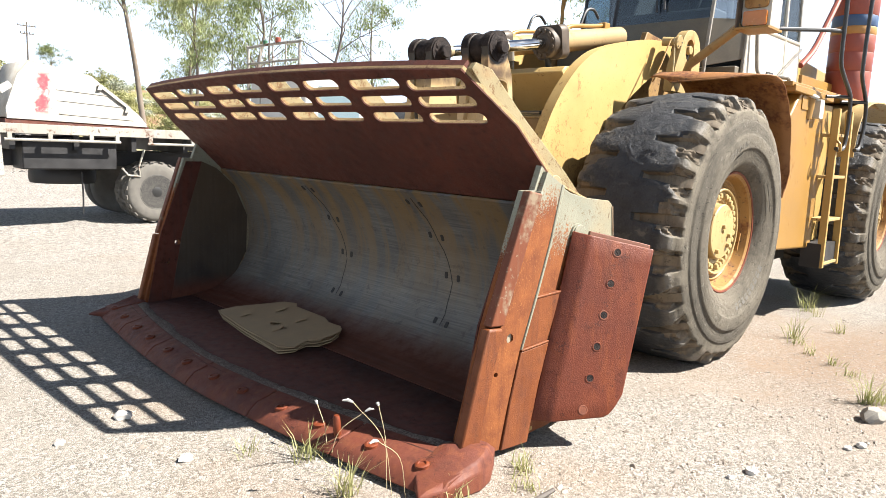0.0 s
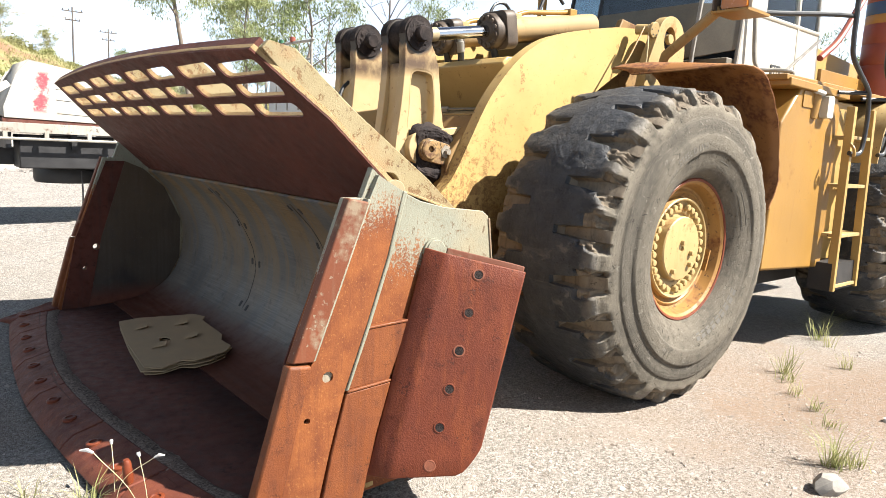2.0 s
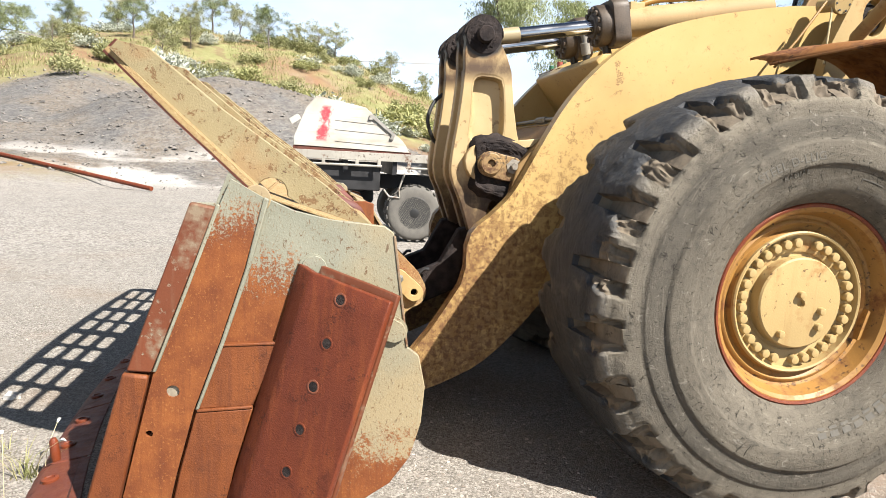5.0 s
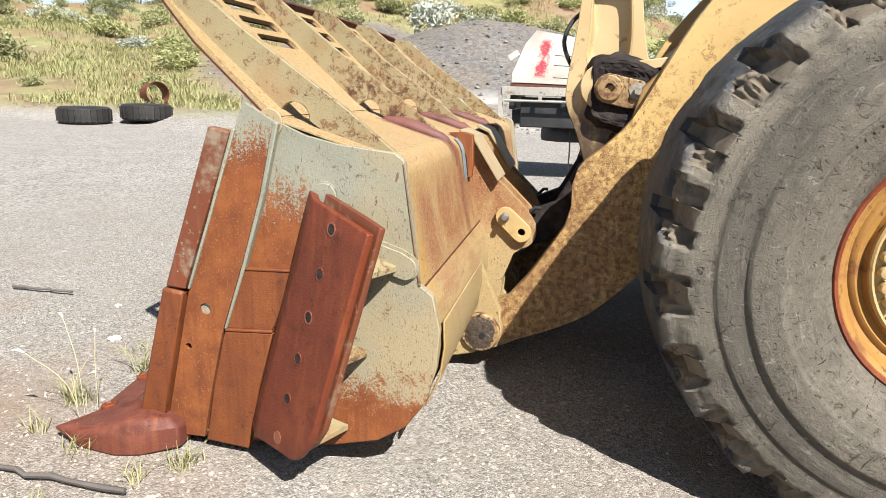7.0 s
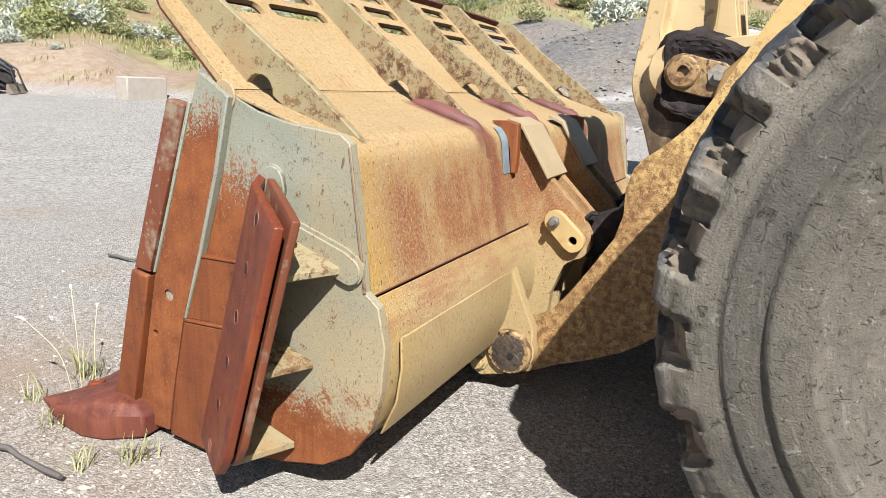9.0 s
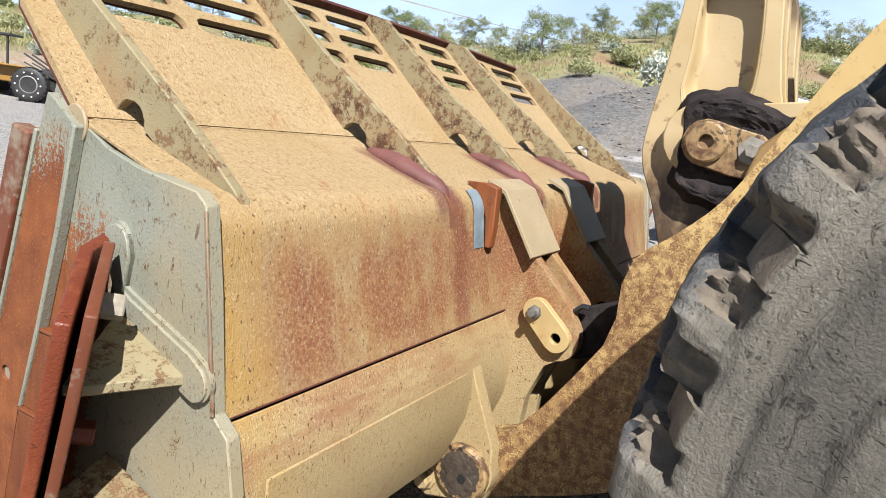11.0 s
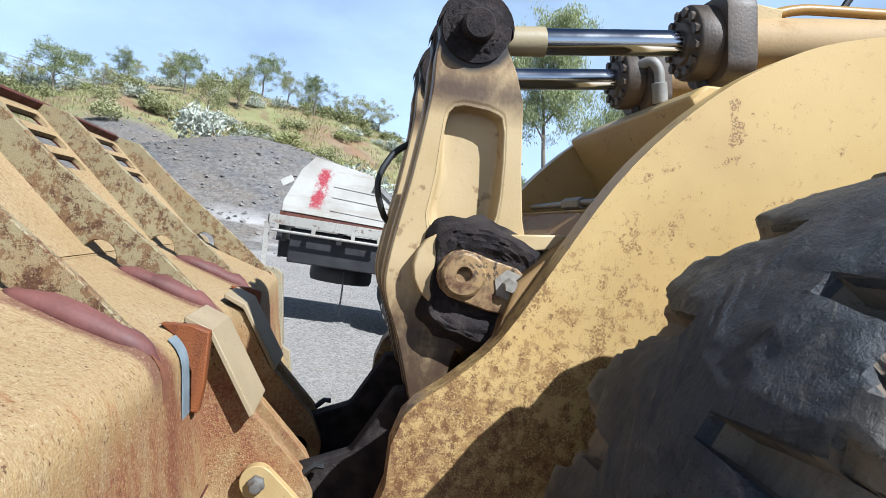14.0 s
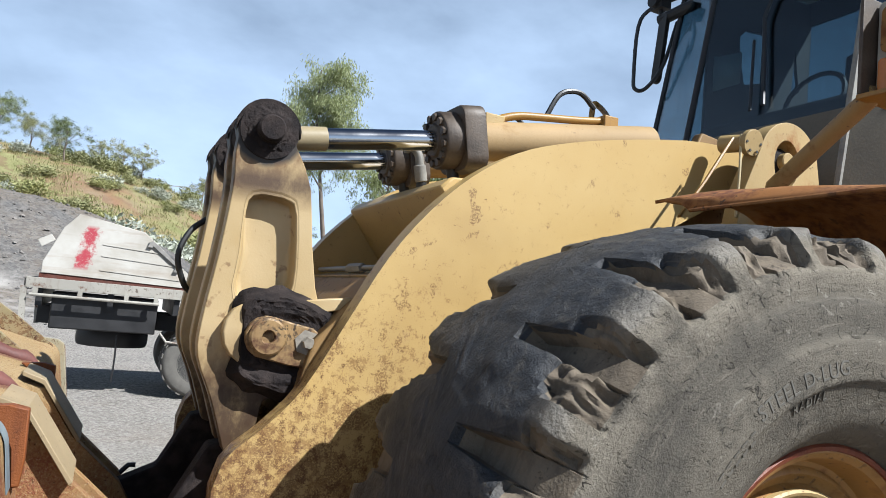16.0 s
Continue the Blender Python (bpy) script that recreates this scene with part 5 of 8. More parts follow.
# seam line and clean-out welds on the back
part("seam_bead", tube([(3.648, NEAR + 0.04, 0.808), (3.652, FAR - 0.04, 0.808)], 0.0028, 6), M["liner"], bucket)
part("seam_bead", tube([(3.062, NEAR + 0.06, 1.432), (3.062, FAR - 0.06, 1.432)], 0.005, 6), M["back"], bucket)
for y0, y1 in ((NEAR + 0.05, MID - 0.75), (MID + 0.75, FAR - 0.05)):
    part("heel_pad", sheet([(3.718, 0.66), (3.724, 0.55), (3.708, 0.42), (3.651, 0.285)], y0 + 0.05, y1 - 0.1, 0.009, 1, 1), M["back"], bucket, "", 0.005)

# weld marks in the mouldboard: two columns of paired dark slots beside a seam


def on_mould(z, lift):
    """A point of the mouldboard's face at height z, the way down it and the way out of it."""
    for p, q in zip(INNER[:-1], INNER[1:]):
        if p[1] >= z >= q[1]:
            f = (p[1] - z) / (p[1] - q[1])
            down = Vector((q[0] - p[0], 0, q[1] - p[1])).normalized()
            out = Vector((down.z, 0, -down.x))
            return Vector((p[0] + (q[0] - p[0]) * f, 0, z)) + out * (0.02 + lift), down, out


for col in (((4.70, 1.217), (4.56, 0.98), (4.45, 0.697), (4.455, 0.37)), ((3.452, 1.215), (3.374, 0.98), (3.262, 0.696), (3.266, 0.371))):
    for yc, z in col:
        for s in (-1, 1):
            c, down, out = on_mould(z + s * 0.004, -0.01)
            c.y = yc + s * 0.058
            mark = slab(rounded(-0.014, -0.024, 0.014, 0.024, 0.010), (), 0.0, 0.013, lambda u, v, w, c=c, down=down, out=out: tuple(c + Vector((0, u, 0)) + down * v + out * w))
            part("weld_mark", mark, M["dark"], bucket)
    seam = []
    for k in range(13):
        z = 1.25 - 0.9 * k / 12
        c, down, out = on_mould(z, 0.0)
        c.y = float(np.interp(-z, [-p[1] for p in col], [p[0] for p in col])) + 0.006 * math.sin(k * 2.1)
        seam.append(tuple(c))
    part("mould_seam", tube(seam, 0.0024, 5), M["dark"], bucket)

# -- hinge brackets on the bucket's back --
for s in (-1, 1):
    for off in (0.40, 0.225):
        y = MID + s * off
        prof = [(3.52, 1.29), (3.60, 1.27), (3.72, 1.08), (3.93, 0.88), (3.975, 0.80)] + ring(3.885, 0.75, 0.10, 8, 20, -80) + [(3.86, 0.62), (3.80, 0.46), (3.79, 0.33)] + ring(3.72, 0.24, 0.115, 10, 40, -150) + [(3.58, 0.22), (3.62, 0.5), (3.60, 0.9)]
        part("hinge_plate", slab(prof, [ring(3.885, 0.75, 0.045, 14)], y - 0.03, y + 0.03), M["back"], bucket, "tan hinge bracket on the bucket's back", 0.006)
    y = MID + s * 0.73
    prof = [(3.60, 0.80), (3.655, 0.79), (3.72, 0.60), (3.83, 0.36)] + ring(3.72, 0.24, 0.125, 10, 25, -150) + [(3.55, 0.20), (3.64, 0.45)]
    part("hinge_plate", slab(prof, (), y - 0.035, y + 0.035), M["back"], bucket, "", 0.006)
    # pin lock on the upper hinge
    yo = MID + s * 0.432
    lock = [(u, v) for u, v in ring(3.80, 0.845, 0.055, 8, 50, 220)] + [(u, v) for u, v in ring(3.90, 0.755, 0.058, 8, 230, 410)]
    pl = part("pin_lock", slab(lock, [ring(3.90, 0.757, 0.022, 12)], yo if s > 0 else yo - 0.04, yo + 0.04 if s > 0 else yo), M["hub"], bucket, "yellow pin lock plate", 0.006)
    part("lock_bolt", turned([(0.028, 0), (0.028, 0.018), (0.018, 0.022), (0.017, 0.05), (0, 0.052)], (3.80, yo + s * 0.04, 0.845), (0, s, 0), 6), M["steel"], pl)
    # cover plates over the link
    q0, q1 = MID + s * 0.485, MID + s * 0.18
    cover = [(3.515, 1.338), (3.60, 1.306), (3.760, 1.062), (3.748, 1.050), (3.592, 1.288), (3.512, 1.322)]
    part("cover_plate", slab(cover, (), min(q0, q1), max(q0, q1)), M["tan"], bucket, "flat tan cover plate", 0.003)
    ys2 = MID + s * 0.575
    stop = [(3.47, 1.325), (3.565, 1.330), (3.612, 1.318), (3.618, 1.16), (3.612, 1.078), (3.590, 1.075), (3.575, 1.20), (3.54, 1.275)]
    part("stop_block", slab(stop, (), ys2 - 0.016, ys2 + 0.030), M["rust_orange"], bucket, "rusty stop plate", 0.005)
    if s < 0:
        patch = ring(3.45, 1.20, 0.1195, 6, 55, 6) + [(3.588, 1.08)]
        part("primer_patch", sheet(patch, ys2 - 0.100, ys2 - 0.02, 0.002, 1, 1), M["primer"], bucket, "pale blue primer patch")

def crust(c, size, seed, flat=False):
    """A rough crust of old grease."""
    bm = bmesh.new()
    bmesh.ops.create_icosphere(bm, subdivisions=5, radius=1)
    for v in bm.verts:
        q = v.co.copy()
        if not flat:
            m = max(abs(q.x), abs(q.z))
            q = Vector((q.x * (1.0 + 0.35 * abs(q.z)), q.y, q.z * (1.0 + 0.35 * abs(q.x))))
        f = 1 + 0.22 * noise.noise(q * 2.2 + Vector((seed, 3, seed))) + 0.16 * noise.noise(q * 6 + Vector((seed, 9, 1))) + 0.08 * noise.noise(q * 15)
        g = 1 + 0.25 * noise.noise(q * 5 + Vector((2, seed, 7))) + 0.2 * noise.noise(q * 13 + Vector((5, seed, 1)))
        v.co = Vector((c[0] + q.x * size[0] * f, c[1] + q.y * size[1] * g, c[2] + q.z * size[2] * f))
    return bm


# -- lift arms --
ARM = soft2([(3.66, 0.12), (3.80, 0.12), (3.94, 0.185), (4.10, 0.25), (4.33, 0.38), (4.60, 0.66), (4.85, 1.00), (5.20, 1.45), (5.60, 1.85), (6.0, 2.16), (6.45, 2.42)], 3)
ARM += ring(6.60, 2.58, 0.14, 8, -60, 80)
ARM += soft2([(6.50, 2.70), (6.18, 2.675), (5.74, 2.59), (5.44, 2.51), (5.25, 2.435), (5.05, 2.305), (4.87, 2.13), (4.72, 1.93), (4.58, 1.67), (4.45, 1.43), (4.33, 1.295), (4.235, 1.215)], 3)
ARM += [(4.20, 1.17), (4.175, 1.08), (4.178, 0.96), (4.15, 0.85)] + [(4.06, 0.70), (3.97, 0.56), (3.86, 0.42), (3.74, 0.37)] + ring(3.72, 0.24, 0.13, 6, 90, 240)
for s in (-1, 1):
    yo = MID + s * 0.69
    yi = MID + s * 0.59
    arm = part("lift_arm", slab(ARM, (), min(yo, yi), max(yo, yi)), M["arm"], loader, "thick faded yellow lift arm plate with rust blotches", 0.006)
    pin = part("bucket_pin", turned([(0.112, -0.03), (0.112, 0.045), (0.104, 0.054), (0.0, 0.054)], (3.725, MID + s * 0.745, 0.235), (0, s, 0), 32), M["keeper"], arm, "worn bucket pin with a grease-caked end")
    part("pin_grease", crust((3.728, MID + s * 0.799, 0.236), (0.082, 0.010, 0.085), 3 + s, True), M["head"], arm, smooth=60)
    # black disc painted on for the dark of the pin's small hole
    part("pin_hole", turned([(0.017, 0), (0.017, 0.0125), (0, 0.0125)], (3.742, MID + s * 0.80, 0.225), (0, s, 0), 14), M["black"], pin)
    a, b = sorted((MID + s * 0.745, MID + s * 0.775))
    part("pin_keeper", slab([(3.535, 0.205), (3.525, 0.105), (3.58, 0.072), (3.70, 0.105), (3.70, 0.30), (3.62, 0.285)], (), a, b), M["back"], arm, "bent tan keeper plate beside the pin", 0.008)
    part("keeper_bolt", turned([(0.046, 0), (0.046, 0.010), (0.034, 0.012), (0.032, 0.045), (0.026, 0.052), (0, 0.052)], (3.572, MID + s * 0.775, 0.150), (0, s, 0), 8), M["back"], arm)
    part("lower_bracket", slab([(3.52, 0.14), (3.62, 0.08), (3.82, 0.13), (3.80, 0.30), (3.64, 0.33)], (), yo - 0.03, yo + 0.01 if s < 0 else yo + 0.03), M["back"], arm, "", 0.006)
# cross tube and torque box between the arms
part("cross_tube", rod((4.36, MID - 0.43, 1.58), (4.36, MID + 0.43, 1.58), 0.13, 32), M["dark"], loader, "oily cross tube between the lift arms")
# the lower box wears the brown frame paint to imitate its shade
part("cross_box", slab([(4.42, 1.28), (4.70, 1.40), (4.95, 1.80), (4.75, 1.86), (4.5, 1.6)], (), MID - 0.59, MID + 0.59), M["frame"], loader, "", 0.01)
part("cross_box", slab([(5.20, 1.935), (4.95, 2.258), (5.00, 2.305), (5.46, 2.345), (5.46, 2.05), (5.30, 1.935)], (), MID - 0.588, MID + 0.588), M["arm"], loader, "yellow torque box between the lift arms", 0.010)
part("ledge", slab([(4.76, 1.87), (5.02, 1.925), (5.22, 1.955), (5.22, 1.925), (4.98, 1.88), (4.78, 1.845)], (), MID - 0.588, MID + 0.588), M["lever"], loader, "", 0.004)
linkage = part("linkage_rod", rod((4.80, MID - 0.50, 1.905), (4.80, MID + 0.52, 1.905), 0.013, 14), M["steel"], loader, "thin oily linkage rod")
part("turnbuckle", rod((4.80, MID - 0.18, 1.905), (4.80, MID + 0.02, 1.905), 0.024, 6, 0.003), M["steel_dull"], linkage)

def grease_field(yo, s):
    """Caked grease spread round the keeper: thick and crumbly above and below it."""
    edge = soft2([(4.212, 1.52), (4.225, 1.42), (4.33, 1.375), (4.45, 1.355), (4.55, 1.40), (4.60, 1.50), (4.595, 1.66), (4.55, 1.725), (4.44, 1.765), (4.30, 1.770), (4.225, 1.745), (4.212, 1.63), (4.212, 1.52)], 5)[:-1]
    c = Vector((4.405, 1.565))
    vs, fs = [], []
    n, m = len(edge), 34
    for j in range(m + 1):
        f = j / m
        for i, e in enumerate(edge):
            p = c + (Vector(e) - c) * f
            if f > 0.7:
                p += (Vector(e) - c) * 0.4 * (f - 0.7) * noise.noise((e[0] * 15, e[1] * 15, 2))
            q = (p.x, p.y, s)
            lumps = noise.noise((q[0] * 22, q[1] * 22, 1.0)) * 0.006 + abs(noise.noise((q[0] * 60, q[1] * 60, 4.0))) * 0.012 + noise.noise((q[0] * 150, q[1] * 150, 7.0)) * 0.005
            cake = 0.012 * max(0.0, min(1.0, (p.y - 1.655) / 0.03)) + 0.014 * max(0.0, min(1.0, (1.465 - p.y) / 0.03))
            rim = min(1.0, (1 - f) / 0.18)
            vs.append((p.x, yo + s * (0.012 + (0.050 + cake + lumps) * rim), p.y))
    for j in range(m):
        for i in range(n):
            k = (i + 1) % n
            fs.append((j * n + i, j * n + k, (j + 1) * n + k, (j + 1) * n + i) if s > 0 else (j * n + k, j * n + i, (j + 1) * n + i, (j + 1) * n + k))
    return vs, fs


# -- tilt levers --
LEVER = ring(4.265, 2.375, 0.118, 14, -20, 200) + soft2([(4.150, 2.27), (4.155, 2.13), (4.135, 1.88), (4.105, 1.64), (4.105, 1.50), (4.165, 1.36), (4.215, 1.22), (4.235, 1.16)], 3)
LEVER += [(4.29, 1.14), (4.335, 1.19), (4.36, 1.34), (4.47, 1.42), (4.535, 1.52), (4.545, 1.70), (4.515, 1.79), (4.485, 1.95), (4.455, 2.17), (4.42, 2.26)]
POCKET = [(4.205, 1.78), (4.215, 1.90), (4.215, 2.06), (4.235, 2.115), (4.30, 2.125), (4.375, 2.115), (4.405, 2.07), (4.425, 1.86), (4.415, 1.75), (4.37, 1.705), (4.28, 1.69), (4.225, 1.715)]
POCKET = soft2(POCKET + [POCKET[0]], 2)[:-1]
def pocket_dish(yo, s):
    """The cast lever's pocket: a dish with soft sides and a flat floor."""
    cx, cz = sum(p[0] for p in POCKET) / len(POCKET), sum(p[1] for p in POCKET) / len(POCKET)
    vs, fs = [], []
    n = len(POCKET)
    steps = ((1.10, -0.0015), (1.03, 0.001), (0.97, 0.007), (0.90, 0.024), (0.82, 0.044), (0.74, 0.058), (0.62, 0.066), (0.30, 0.068))
    for f, deep in steps:
        for x, z in POCKET:
            steep = 0.30 + 0.70 * min(1.0, max(0.0, 0.55 - (z - cz) / 0.20 - (x - cx) / 0.40))
            g = 1 - (1 - f) * 0.075 * steep / max(0.04, math.hypot(x - cx, z - cz))
            g = f if f > 1 else max(0.05, g)
            vs.append((cx + (x - cx) * g, yo - s * deep, cz + (z - cz) * g))
    for k in range(len(steps) - 1):
        for i in range(n):
            m = (i + 1) % n
            q = (k * n + i, k * n + m, (k + 1) * n + m, (k + 1) * n + i)
            fs.append(q if s < 0 else q[::-1])
    last = tuple((len(steps) - 1) * n + i for i in range(n))
    fs.append(last if s < 0 else last[::-1])
    return vs, fs


for s in (-1, 1):
    yo, yi = MID + s * 0.455, MID + s * 0.17
    # cast body: outer skin with a recessed pocket, web behind it, inner skin
    a, b = sorted((yo, yo - s * 0.075))
    body = part("tilt_lever", slab(LEVER, [POCKET], a, b), M["lever"], loader, "cream-yellow cast tilt lever with a recessed pocket", 0.018)
    part("pocket", pocket_dish(yo, s), M["lever"], body, "", smooth=70)
    inner = [p for p in LEVER]
    a, b = sorted((yi, yi + s * 0.075))
    part("inner_plate", slab(inner, (), a, b), M["lever"], body, "", 0.012)
    a, b = sorted((yo - s * 0.073, yi + s * 0.073))
    web = soft2([(4.175, 2.18), (4.175, 1.92), (4.145, 1.64), (4.145, 1.5), (4.20, 1.36), (4.25, 1.20)], 3) + [(4.31, 1.22), (4.34, 1.36), (4.46, 1.46), (4.50, 1.60), (4.46, 1.85), (4.42, 2.16)]
    part("web", slab(web, (), a, b), M["lever"], body, "", 0.01)
    # greasy top pins on both ears
    for yy, d in ((yo, s), (yi, -s)):
        part("top_pin", turned([(0.112, -0.002), (0.112, 0.012), (0.055, 0.016), (0.052, 0.062), (0.045, 0.070), (0.0, 0.070)], (4.265, yy, 2.375), (0, d, 0), 26), M["grease"], body, "pin caked in black grease")
        part("grease_cake", crust((4.265, yy + d * 0.008, 2.375), (0.088, 0.022, 0.088), d + s, True), M["grease"], body, smooth=60)
    for yy in (yo - s * 0.035, yi + s * 0.035):
        cap = ring(4.265, 2.375, 0.126, 14, 10, 170)
        part("ear_cap", slab(cap + [(u, v - 0.03) for u, v in cap[::-1]], (), yy - 0.036, yy + 0.036), M["grease"], body, "", 0.008)
    # middle pivot: keeper block, bolt and caked grease
    block = ring(4.30, 1.60, 0.125, 8, 95, 265) + [(4.34, 1.475), (4.50, 1.47), (4.56, 1.55), (4.56, 1.66), (4.50, 1.69), (4.38, 1.72)]
    a, b = sorted((yo - s * 0.01, yo + s * 0.055))
    part("pivot_boss", slab(block, (), a, b), M["lever"], body, "", 0.010)
    keep = ring(4.330, 1.590, 0.080, 8, 70, 270) + [(4.42, 1.490), (4.50, 1.482), (4.545, 1.52), (4.548, 1.60), (4.50, 1.635), (4.42, 1.650)]
    a, b = sorted((yo + s * 0.055, yo + s * 0.095))
    part("keeper_block", slab(keep, [ring(4.331, 1.592, 0.022, 14)], a, b), M["keeper"], body, "stained keeper block with a bolt", 0.012)
    part("keeper_disc", turned([(0.070, 0), (0.070, 0.014), (0.062, 0.020), (0.027, 0.020), (0.023, 0.016), (0.022, -0.036), (0.0, -0.036)], (4.331, yo + s * 0.093, 1.592), (0, s, 0), 22), M["keeper"], body)
    # black disc that darkens the floor of the keeper's hole
    part("pin_hole", turned([(0.0216, 0.0), (0.0216, 0.003), (0.0, 0.003)], (4.331, yo + s * 0.058, 1.592), (0, s, 0), 18), M["black"], body, "black disc for the dark of the pin hole")
    part("keeper_bolt", turned([(0.050, 0), (0.050, 0.006), (0.024, 0.008), (0.024, 0.032), (0.021, 0.036), (0, 0.036)], (4.480, yo + s * 0.094, 1.580), (0, s, 0), 6), M["bolt"], body, "worn hexagonal bolt")
    part("grease_cake", grease_field(yo, s), M["grease"], body, "thick crust of black grease round the keeper", smooth=25)
    # flange with a slot reaching back from the boss
    slot = [(4.530, 1.680), (4.535, 1.694), (4.62, 1.712), (4.64, 1.712), (4.642, 1.700), (4.62, 1.694)]
    a, b = sorted((yo - s * 0.02, yo + s * 0.040))
    part("lever_flange", slab([(4.42, 1.732), (4.66, 1.766), (4.71, 1.730), (4.64, 1.655), (4.55, 1.600), (4.46, 1.620)], [slot], a, b), M["lever"], body, "", 0.005)
    # hose clipped to the far lever's front edge
    if s > 0:
        part("hose", tube(soft([(4.16, yi + s * 0.1, 2.07), (4.09, yi + s * 0.08, 2.0), (4.05, yi + s * 0.06, 1.88), (4.09, yi + s * 0.08, 1.76), (4.13, yi + s * 0.12, 1.72)], 5), 0.014, 8), M["black"], body)
    # link from the lever's foot to the bucket
    lk = [(4.20, 1.16), (4.32, 1.18), (4.38, 0.98), (4.32, 0.82), (3.96, 0.66), (3.84, 0.66), (3.80, 0.76), (3.85, 0.83), (4.08, 0.93)]
    a, b = sorted((MID + s * 0.365, MID + s * 0.26))
    part("tilt_link", slab(lk, (), a, b), M["grease"], loader, "oily link between lever and bucket", 0.012)
    part("link_nipple", tube([(3.93, MID + s * 0.40, 0.86), (3.97, MID + s * 0.41, 0.90), (4.00, MID + s * 0.41, 0.90)], 0.012, 6), M["black"], loader)

    # -- tilt cylinders --
    yc = MID + s * 0.31
    p0, p1 = Vector((4.265, yc, 2.375)), Vector((5.03, yc, 2.515))
    way = (p1 - p0).normalized()
    p2 = p1 + way * 1.28
    cyl = part("tilt_cylinder", rod(p1 + way * 0.17, p2, 0.094, 32, 0.006), M["cylinder"], loader, "faded yellow tilt cylinder barrel")
    part("piston_rod", rod(p0 + way * 0.10, p1, 0.046, 28), M["chrome"], cyl, "bright chromed piston rod")
    part("rod_sleeve", rod(p0 + way * 0.02, p0 + way * 0.265, 0.0505, 28), M["sleeve"], cyl, "cream painted end of the rod")
    part("rod_eye", turned([(0.10, -0.075), (0.11, -0.06), (0.11, 0.06), (0.10, 0.075)], p0, (0, 1, 0), 26), M["grease"], cyl)
    head = part("cylinder_head", turned([(0.052, -0.010), (0.070, -0.012), (0.078, 0.0), (0.126, 0.004), (0.132, 0.014), (0.132, 0.090), (0.10, 0.095)], p1, way, 36), M["head"], cyl, "brown-stained cylinder head with bolts", 0.004, smooth=35)
    across = Vector((0, 1, 0))
    upward = across.cross(way) * -1
    flange = []
    for d, grow in ((0.088, 0.985), (0.094, 1.0), (0.188, 1.0), (0.196, 0.98)):
        for k in range(4):
            for a in range(0, 91, 15):
                an = radians(k * 90 + a)
                cu, cv = (0.088, -0.088, -0.088, 0.088)[k], (0.088, 0.088, -0.088, -0.088)[k]
                flange.append(tuple(p1 + way * d + (across * (cu + 0.058 * math.cos(an)) + upward * (cv + 0.058 * math.sin(an))) * grow))
    nf = len(flange) // 4
    ff = [(r * nf + k, r * nf + (k + 1) % nf, (r + 1) * nf + (k + 1) % nf, (r + 1) * nf + k) for r in range(3) for k in range(nf)] + [tuple(range(nf))[::-1], tuple(range(3 * nf, 4 * nf))]
    part("square_flange", (flange, ff), M["head"], head, "", smooth=35)
    u = way.orthogonal().normalized()
    v = way.cross(u)
    for k in range(12):
        an = 2 * math.pi * k / 12
        c = p1 + way * -0.012 + (u * math.cos(an) + v * math.sin(an)) * 0.105
        part("head_bolt", rod(c, c + way * 0.03, 0.018, 6), M["head"], cyl)
    # hydraulic hoses dropping from the head
    h0 = p1 + way * 0.10 + Vector((0, -0.02 * s, -0.10))
    if s > 0:
        part("elbow", tube(soft([p1 + way * 0.05 + Vector((0, -0.10, 0.035)), p1 + Vector((0.09, -0.145, 0.065)), p1 + Vector((0.125, -0.155, 0.03)), p1 + Vector((0.14, -0.155, -0.03))], 6), 0.023, 16), M["steel_dull"], cyl, "pale steel elbow", smooth=60)
        part("hose_ferrule", rod(p1 + Vector((0.136, -0.155, -0.02)), p1 + Vector((0.158, -0.15, -0.105)), 0.033, 18, 0.004), M["steel_dull"], cyl, smooth=40)
    if s > 0:
        part("hose", tube(soft([p1 + Vector((0.156, -0.15, -0.10)), p1 + Vector((0.175, -0.14, -0.17)), p1 + Vector((0.24, -0.09, -0.255)), p1 + Vector((0.42, -0.02, -0.33))], 6), 0.028, 16), M["black"], cyl, "black hydraulic hose")
    part("hose", tube(soft([h0, h0 + Vector((0.05, 0, -0.12)), h0 + Vector((0.17, 0.02, -0.20)), h0 + Vector((0.4, 0.02, -0.24))], 6), 0.028, 16), M["black"], cyl)
    # steel pipe along the barrel's top
    q = [p1 + way * 0.30 + Vector((0, 0, 0.10)), p1 + way * 0.36 + Vector((0, 0, 0.118)), p1 + way * 0.42 + Vector((0, 0, 0.128)), p1 + way * 0.50 + Vector((0, 0, 0.130)), p1 + way * 0.80 + Vector((0, 0, 0.118)), p1 + way * 1.0 + Vector((0, 0, 0.118))]
    part("hydraulic_pipe", tube(soft(q, 3), 0.020, 16), M["tank"], cyl, "yellow hydraulic pipe", smooth=60)
    part("pipe_clamp", box(p1.x + 0.225, p1.x + 0.33, yc - 0.05, yc + 0.05, p1.z + 0.115, p1.z + 0.175), M["hub"], cyl, "", 0.006)
    c = p1 + way * 0.98 + Vector((0, 0, 0.115))
    part("pipe_union", box(c.x - 0.04, c.x + 0.05, yc - 0.04, yc + 0.04, c.z - 0.06, c.z + 0.025), M["tank"], cyl, "", 0.006)
    part("hose", tube(soft([p1 + way * 0.62 + Vector((0, 0.03, 0.14)), p1 + way * 0.70 + Vector((0, 0.03, 0.26)), p1 + way * 0.82 + Vector((0, 0.03, 0.27)), p1 + way * 0.92 + Vector((0, 0.03, 0.19))], 6), 0.014, 8), M["pipe_black"], cyl)

# -- wheels --
LUGS = 22


